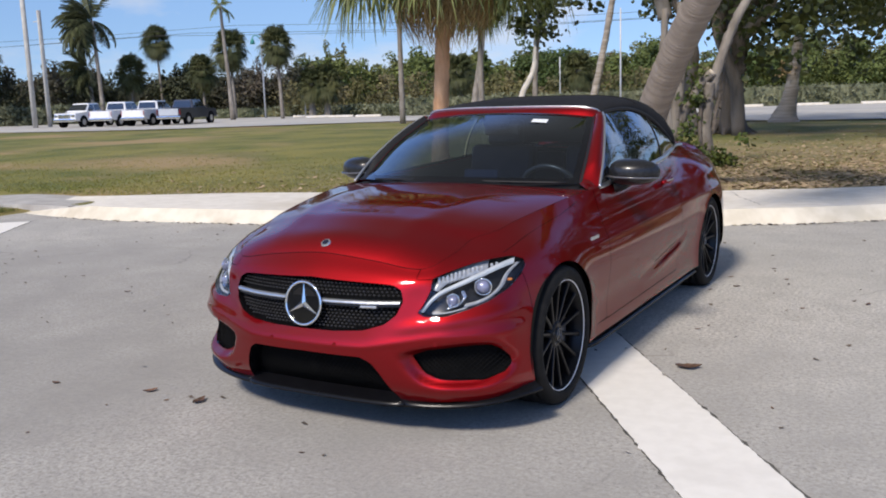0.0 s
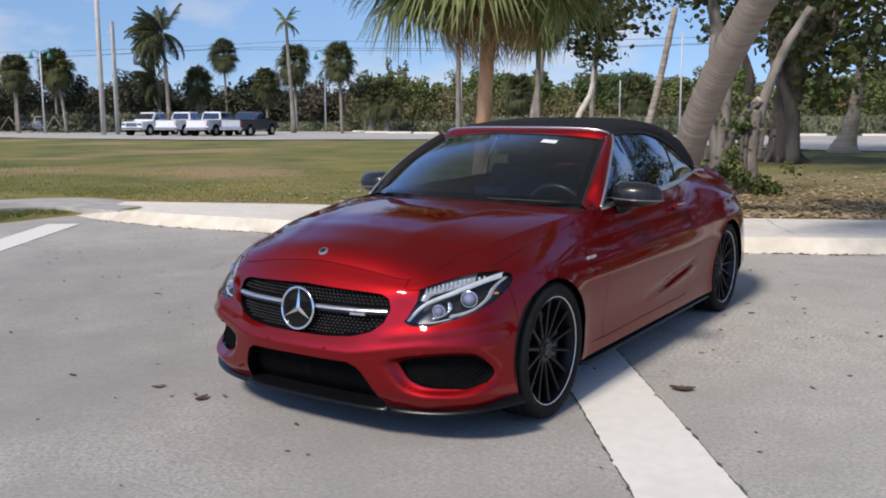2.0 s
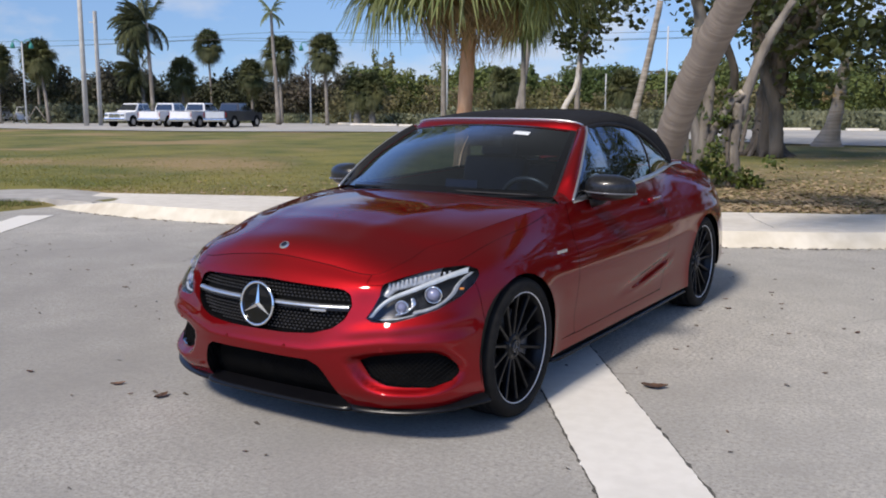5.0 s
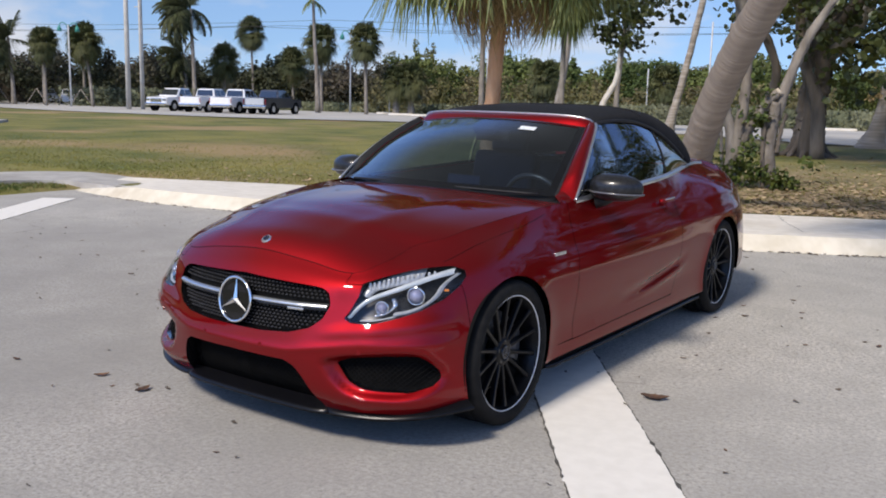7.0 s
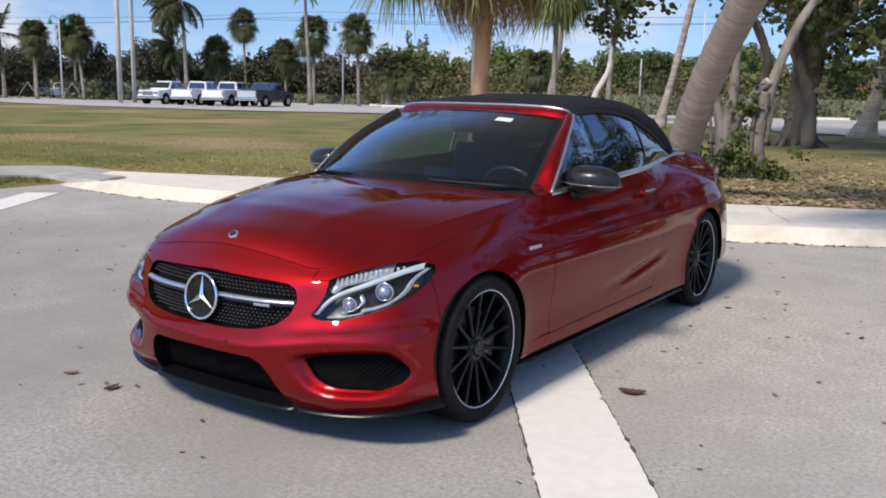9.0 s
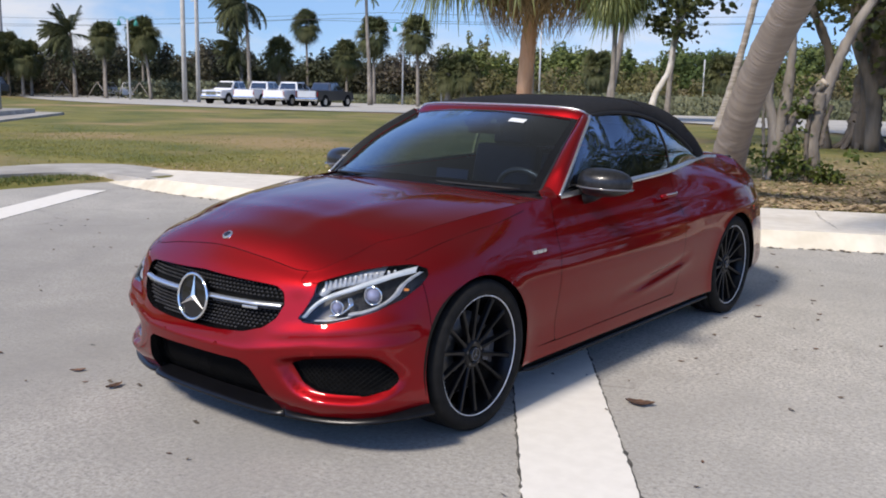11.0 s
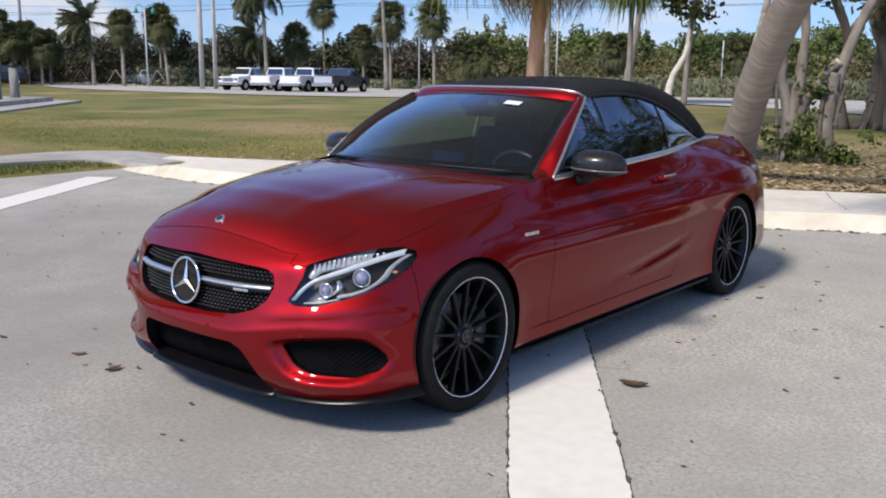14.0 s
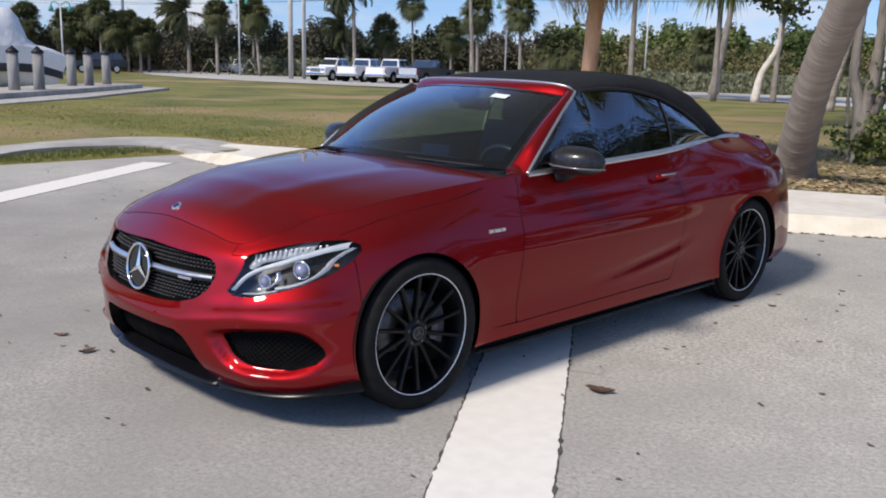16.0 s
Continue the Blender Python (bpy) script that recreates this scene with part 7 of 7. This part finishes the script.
def street_lamp(x, y, height):
    t = pole("street_lamp", x, y, height, 0.08, 0.055, GALV, "slim lamp post with two green bell lanterns", "street lamp")
    t["group"] = "street lamps"
    for s in (-1, 1):
        arm = [(s * 0.05 * 0.7, s * 0.05 * 0.7, height - 0.1), (s * 0.25, s * 0.25, height + 0.15), (s * 0.45, s * 0.45, height + 0.1), (s * 0.5, s * 0.5, height - 0.1)]
        part("arm", tube(curve_points(arm, 10), 0.035, 6), LAMP_GREEN, t)
        part("lantern", tube([(s * 0.5, s * 0.5, height - 0.55), (s * 0.5, s * 0.5, height - 0.3), (s * 0.5, s * 0.5, height - 0.08)], [0.21, 0.16, 0.06], 12), LAMP_GREEN, t, "green bell lantern")
    return t


street_lamp(-68.0, 41.7, 6.8)
street_lamp(-49.0, 55.7, 6.7)
street_lamp(-66.8, 25.5, 5.2)
pole("thin_post", -25.7, 64.1, 4.1, 0.06, 0.05, GALV, "thin pale post behind the hedge")
pole("thin_post", -16.5, 51.5, 6.4, 0.06, 0.05, GALV, "thin pale lamp post")
pole("thin_post", -44.2, 55.0, 4.0, 0.06, 0.05, GALV, "thin pale post by the hedge")
pole("thin_post", -38.6, 61.0, 7.2, 0.08, 0.06, GALV, "pale lamp post by the hedge")
sign_mast = pole("mast", -93.6, 43.5, 10.2, 0.17, 0.14, MAST_GREY, "dark grey mast with a platform head")
part("platform", box(1.8, 0.9, 0.42, (0, 0, 9.95), 0.08), MAST_GREY, sign_mast)
for k, z in enumerate((7.4, 7.9, 8.9)):
    pts = [(-120 + 170 * u, 36 + 62 * u + 6 * k, z - 0.6 * math.sin(math.pi * ((u * 3) % 1))) for u in np.linspace(0, 1, 61)]
    tagged(part("overhead_wire", tube(pts, 0.022, 4), WIRE), "thin dark overhead wire", "wire", "overhead wires")
# timber props round a young tree
for x, y in ((-70.6, 44.4), (-80.5, 42.5), (-76.2, 43.6)):
    z = float(land(x, y))
    for s in (-1, 1):
        tagged(part("tree_prop", tube([(x + s * 0.9, y + s * 0.6, z - 0.05), (x, y, z + 1.5)], 0.04, 6), BARK_GREY), "timber prop leaning on a young palm", "prop", "tree props")

# ---- parked pickups ----
DARKGLASS = mat("dark_vehicle_glass", (0.015, 0.018, 0.02), (0.02, 0.024, 0.026), 5, 0.08, coat=1.0)


def pickup(m, colour, label):
    t = empty("pickup_truck", m, label=label, category="pickup truck", group="parked pickups")
    side = [(-2.9, 0.55), (-2.9, 1.05), (-2.75, 1.12), (-1.55, 1.18), (-1.2, 1.22), (0.75, 1.25), (2.9, 1.22), (2.9, 0.6), (2.3, 0.5), (-2.3, 0.48)]
    bm = bmesh.new()
    rows = [[bm.verts.new((w, y, z)) for y, z in side] for w in (-0.98, 0.98)]
    for k in range(len(side)):
        bm.faces.new((rows[0][k], rows[0][(k + 1) % len(side)], rows[1][(k + 1) % len(side)], rows[1][k]))
    bm.faces.new(rows[0][::-1])
    bm.faces.new(rows[1])
    bmesh.ops.bevel(bm, geom=bm.edges[:], offset=0.06, segments=2, affect="EDGES")
    bmesh.ops.recalc_face_normals(bm, faces=bm.faces[:])
    body = part("body", bm, colour, t)
    bm = bmesh.new()
    low = [bm.verts.new(p) for p in ((-0.9, -1.35, 1.2), (0.9, -1.35, 1.2), (0.9, 0.85, 1.2), (-0.9, 0.85, 1.2))]
    up_ = [bm.verts.new(p) for p in ((-0.72, -0.65, 1.86), (0.72, -0.65, 1.86), (0.74, 0.65, 1.86), (-0.74, 0.65, 1.86))]
    for k in range(4):
        bm.faces.new((low[k], low[(k + 1) % 4], up_[(k + 1) % 4], up_[k]))
    bm.faces.new(up_)
    bmesh.ops.bevel(bm, geom=bm.edges[:], offset=0.05, segments=2, affect="EDGES")
    cab = part("cab", bm, colour, t)
    part("windscreen", mesh_from("windscreen", [(-0.80, -1.26, 1.31), (0.80, -1.26, 1.31), (0.68, -0.80, 1.77), (-0.68, -0.80, 1.77)], [(0, 1, 2, 3)], DARKGLASS), parent=cab)
    part("rear_window", mesh_from("rear_window", [(-0.74, 0.845, 1.30), (0.74, 0.845, 1.30), (0.66, 0.73, 1.76), (-0.66, 0.73, 1.76)], [(3, 2, 1, 0)], DARKGLASS), parent=cab)
    for s in (-1, 1):
        for y0, y1, u0, u1 in ((-1.05, -0.22, -0.66, -0.22), (-0.14, 0.72, -0.14, 0.60)):
            part("side_window", mesh_from("side_window", [(s * 0.885, y0, 1.30), (s * 0.885, y1, 1.30), (s * 0.775, u1, 1.76), (s * 0.775, u0, 1.76)], [(0, 1, 2, 3)], DARKGLASS), parent=cab)
        part("tail_lamp", box(0.05, 0.05, 0.35, (s * 0.93, 2.91, 0.98), 0.01), bpy.data.materials["red_lamp_lens"], t)
        part("headlamp", box(0.35, 0.05, 0.2, (s * 0.75, -2.91, 0.92), 0.02), CHROME, t)
        part("side_mirror", box(0.2, 0.1, 0.2, (s * 1.08, -1.0, 1.32), 0.04), BLACK_MATT, t)
    part("grille", box(1.05, 0.05, 0.32, (0, -2.91, 0.88), 0.02), CHROME, t)
    part("front_bumper", box(1.9, 0.2, 0.22, (0, -2.95, 0.58), 0.05), CHROME, t)
    part("rear_bumper", box(1.9, 0.2, 0.2, (0, 2.96, 0.58), 0.05), CHROME, t)
    part("bed", box(1.62, 1.85, 0.02, (0, 1.88, 1.243)), LINER, t)
    part("tailgate", box(1.6, 0.04, 0.5, (0, 2.93, 0.97), 0.015), SILVER_PAINT if colour == NAVY_PAINT else colour, t)
    for y in (-1.85, 1.75):
        for s in (-1, 1):
            w = part("wheel", tube([(s * 0.72, y, 0.40), (s * 1.0, y, 0.40)], 0.40, 24), RUBBER, t)
            part("rim", tube([(s * 0.985, y, 0.40), (s * 1.01, y, 0.40)], 0.23, 18), SILVER, w)
            part("arch", tube([(s * 0.9, y, 0.44), (s * 0.99, y, 0.44)], 0.50, 24), LINER, t)
    return t


WHITE_PAINT = mat("white_vehicle_paint", (0.74, 0.75, 0.76), (0.80, 0.80, 0.81), 3, 0.3, coat=0.8)
SILVER_PAINT = mat("silver_vehicle_paint", (0.55, 0.57, 0.59), (0.60, 0.62, 0.64), 3, 0.3, 0.4, coat=0.8)
NAVY_PAINT = mat("dark_vehicle_paint", (0.02, 0.025, 0.04), (0.03, 0.035, 0.05), 3, 0.3, 0.2, coat=0.8)
HEADING = 16
for x, y, turn, c, lab in ((-53.3, 40.9, HEADING, WHITE_PAINT, "white pickup truck parked nose out"), (-49.7, 40.95, HEADING + 180, WHITE_PAINT, "white pickup truck parked tail out"),
                               (-46.9, 41.25, HEADING + 180, WHITE_PAINT, "white pickup truck parked tail out beside another"), (-44.55, 42.2, HEADING + 180, NAVY_PAINT, "dark blue pickup truck with a pale tailgate")):
    pickup(pose(x, y, float(land(x, y)) + 0.03, 0, 0, turn) @ Matrix.Scale(0.9, 4), c, lab)


def estate_car(m, colour, label):
    """A distant estate car: lofted body, glasshouse, windows and wheels."""
    t = empty("estate_car", m, label=label, category="car", group="cars under the far palms")
    rows = []
    for y, top, w in ((-2.25, 0.70, 0.70), (-2.1, 0.82, 0.82), (-1.2, 0.95, 0.88), (0.0, 0.98, 0.90), (1.6, 1.0, 0.88), (2.15, 0.98, 0.82), (2.25, 0.85, 0.74)):
        rows.append([(-w * 0.9, y, 0.28), (-w, y, 0.5), (-w * 0.97, y, top - 0.06), (-w * 0.85, y, top), (0, y, top + 0.02), (w * 0.85, y, top), (w * 0.97, y, top - 0.06), (w, y, 0.5), (w * 0.9, y, 0.28)])
    v = [p for row in rows for p in row]
    f = grid_faces(len(rows), 9) + [tuple(range(9)), tuple(range(len(v) - 1, len(v) - 10, -1)), ] + [(9 * i, 9 * i + 9, 9 * i + 17, 9 * i + 8) for i in range(len(rows) - 1)]
    part("body", mesh_from("body", v, f, colour, False), parent=t)
    bm = bmesh.new()
    low = [bm.verts.new(p) for p in ((-0.80, -1.05, 0.95), (0.80, -1.05, 0.95), (0.80, 2.05, 0.96), (-0.80, 2.05, 0.96))]
    high = [bm.verts.new(p) for p in ((-0.62, -0.35, 1.52), (0.62, -0.35, 1.52), (0.62, 1.75, 1.52), (-0.62, 1.75, 1.52))]
    for k in range(4):
        bm.faces.new((low[k], low[(k + 1) % 4], high[(k + 1) % 4], high[k]))
    bm.faces.new(high)
    bmesh.ops.bevel(bm, geom=bm.edges[:], offset=0.04, segments=2, affect="EDGES")
    cab = part("cab", bm, colour, t)
    part("windscreen", mesh_from("windscreen", [(-0.70, -0.98, 1.03), (0.70, -0.98, 1.03), (0.58, -0.44, 1.47), (-0.58, -0.44, 1.47)], [(0, 1, 2, 3)], DARKGLASS), parent=cab)
    part("rear_window", mesh_from("rear_window", [(-0.70, 2.01, 1.06), (0.70, 2.01, 1.06), (0.58, 1.82, 1.46), (-0.58, 1.82, 1.46)], [(3, 2, 1, 0)], DARKGLASS), parent=cab)
    for sd in (-1, 1):
        for y0, y1, u0, u1 in ((-0.85, 0.15, -0.30, 0.15), (0.22, 1.05, 0.22, 1.0), (1.12, 1.85, 1.08, 1.66)):
            part("side_window", mesh_from("side_window", [(sd * 0.795, y0, 1.02), (sd * 0.795, y1, 1.02), (sd * 0.652, u1, 1.45), (sd * 0.652, u0, 1.45)], [(0, 1, 2, 3)], DARKGLASS), parent=cab)
        for y in (-1.35, 1.35):
            w = part("wheel", tube([(sd * 0.68, y, 0.32), (sd * 0.90, y, 0.32)], 0.32, 20), RUBBER, t)
            part("rim", tube([(sd * 0.89, y, 0.32), (sd * 0.91, y, 0.32)], 0.20, 16), SILVER, w)
    return t


for x, y, turn, c, lab in ((-81.5, 50.4, 60, WHITE_PAINT, "white estate car parked under the far palms"),
                           (-92.0, 54.5, 70, WHITE_PAINT, "white estate car far off among the trees")):
    estate_car(pose(x, y, float(land(x, y)), 0, 0, turn), c, lab)
estate_car(pose(-76.4, 32.7, float(land(-76.4, 32.7)) + 0.03, 0, 0, -25) @ Matrix.Diagonal((1.05, 1.06, 1.16, 1)), mat("black_vehicle_paint", (0.006, 0.007, 0.009), (0.010, 0.011, 0.013), 3, 0.35, coat=0.4), "dark tall estate car parked beside the palms")

# ---- quay with piles and a wrapped boat ----
slab_between("quay_path", np.array([(-19.0, 1.0), (-22.5, 5.15), (-25.7, 8.9), (-33.3, 16.0)]), np.array([(-22.2, 1.6), (-25.6, 6.15), (-28.8, 9.7), (-34.5, 15.3)]), np.array([0.06, 0.06, 0.06, 0.06]),
             np.array([0.06, 0.06, 0.06, 0.06]), GREY_PATH, label="pale concrete path along the quay", category="path", kind="structure")
slab_between("quay", np.array([(-20.6, 1.0), (-25.03, 6.06), (-28.2, 9.51), (-33.35, 14.78)]), np.array([(-22.4, -0.6), (-26.8, 4.4), (-30.0, 7.9), (-35.1, 13.1)]), np.full(4, 0.22), np.full(4, 0.22), GREY_PATH,
             label="raised grey concrete quay edge", category="quay", kind="structure")
PILE = mat("weathered_pile", (0.20, 0.20, 0.19), (0.32, 0.31, 0.30), 4, 0.9, bump=0.4, bscale=10, stretch=(1, 1, 0.3))
pile = empty("mooring_pile", pose(-27.6, 7.42, 0.21), label="thick weathered grey mooring pile with a dark cap", category="pile", group="mooring piles")
part("post", tube([(0, 0, -0.1), (0, 0, 0.6), (0, 0, 1.2)], [0.18, 0.175, 0.17], 16), PILE, pile)
part("cap", tube([(0, 0, 1.2), (0, 0, 1.25), (0, 0, 1.42)], [0.20, 0.20, 0.03], 16), BLACK_MATT, pile, "dark pointed cap")
for x, y in ((-28.0, 8.38), (-31.49, 10.98), (-31.8, 11.78), (-33.12, 13.11)):
    copy_thing(pile, pose(x, y, 0.21))
boat = empty("boat", pose(-36.37, 5.05, 0.0, 0, 0, -25.5), label="white motor boat with a dark stripe, wrapped for storage", category="boat")
WRAP = mat("white_wrap", (0.56, 0.58, 0.61), (0.70, 0.71, 0.73), 2, 0.5, bump=0.3, bscale=3)
hull = []
for u in np.linspace(0, 1, 48):
    w = 1.9 * (1 - max(0, (u - 0.45) / 0.55) ** 2.2)
    sheer = 1.65 - 0.5 * max(0, (u - 0.88) / 0.12) ** 2
    hull.append([(s * w * k, -6 + 13 * u + 0.6 * (z - 0.5) * u ** 3, z * sheer) for s, k, z in ((-1, 1, 1), (-1, 0.97, 0.6), (-1, 0.8, 0.2), (0, 0, -0.1), (1, 0.8, 0.2), (1, 0.97, 0.6), (1, 1, 1))])
grid_part("hull", np.array(hull), WHITE_PAINT, boat)
stripe = np.array([[(s * 1.012 * h[i][0], h[i][1], h[i][2] + dz) for i, s, dz in ((5, 1, 0.02), (5, 1, -0.30))] for h in hull])
grid_part("stripe", stripe, NAVY_PAINT, boat, "dark blue stripe")
deck_rows = []
for h, u in zip(hull, np.linspace(0, 1, 48)):
    k = min(1, max(0, (0.905 - u) / 0.05))
    rise = 0.12 + 1.35 * k * k * (3 - 2 * k) + (0.5 if u < 0.76 else 0)
    deck_rows.append([(h[0][0] + (h[6][0] - h[0][0]) * q, h[0][1], h[0][2] + rise * math.sin(math.pi * q) ** 0.45) for q in np.linspace(0, 1, 13)])
grid_part("wrap", np.array(deck_rows), WRAP, boat, "taut white storage wrap")
part("radar", tube([(0, 4.3, 3.2), (0, 4.3, 3.45), (0, 4.3, 3.7), (0, 4.3, 3.8)], [0.12, 0.40, 0.40, 0.25], 16), WHITE_PAINT, boat)
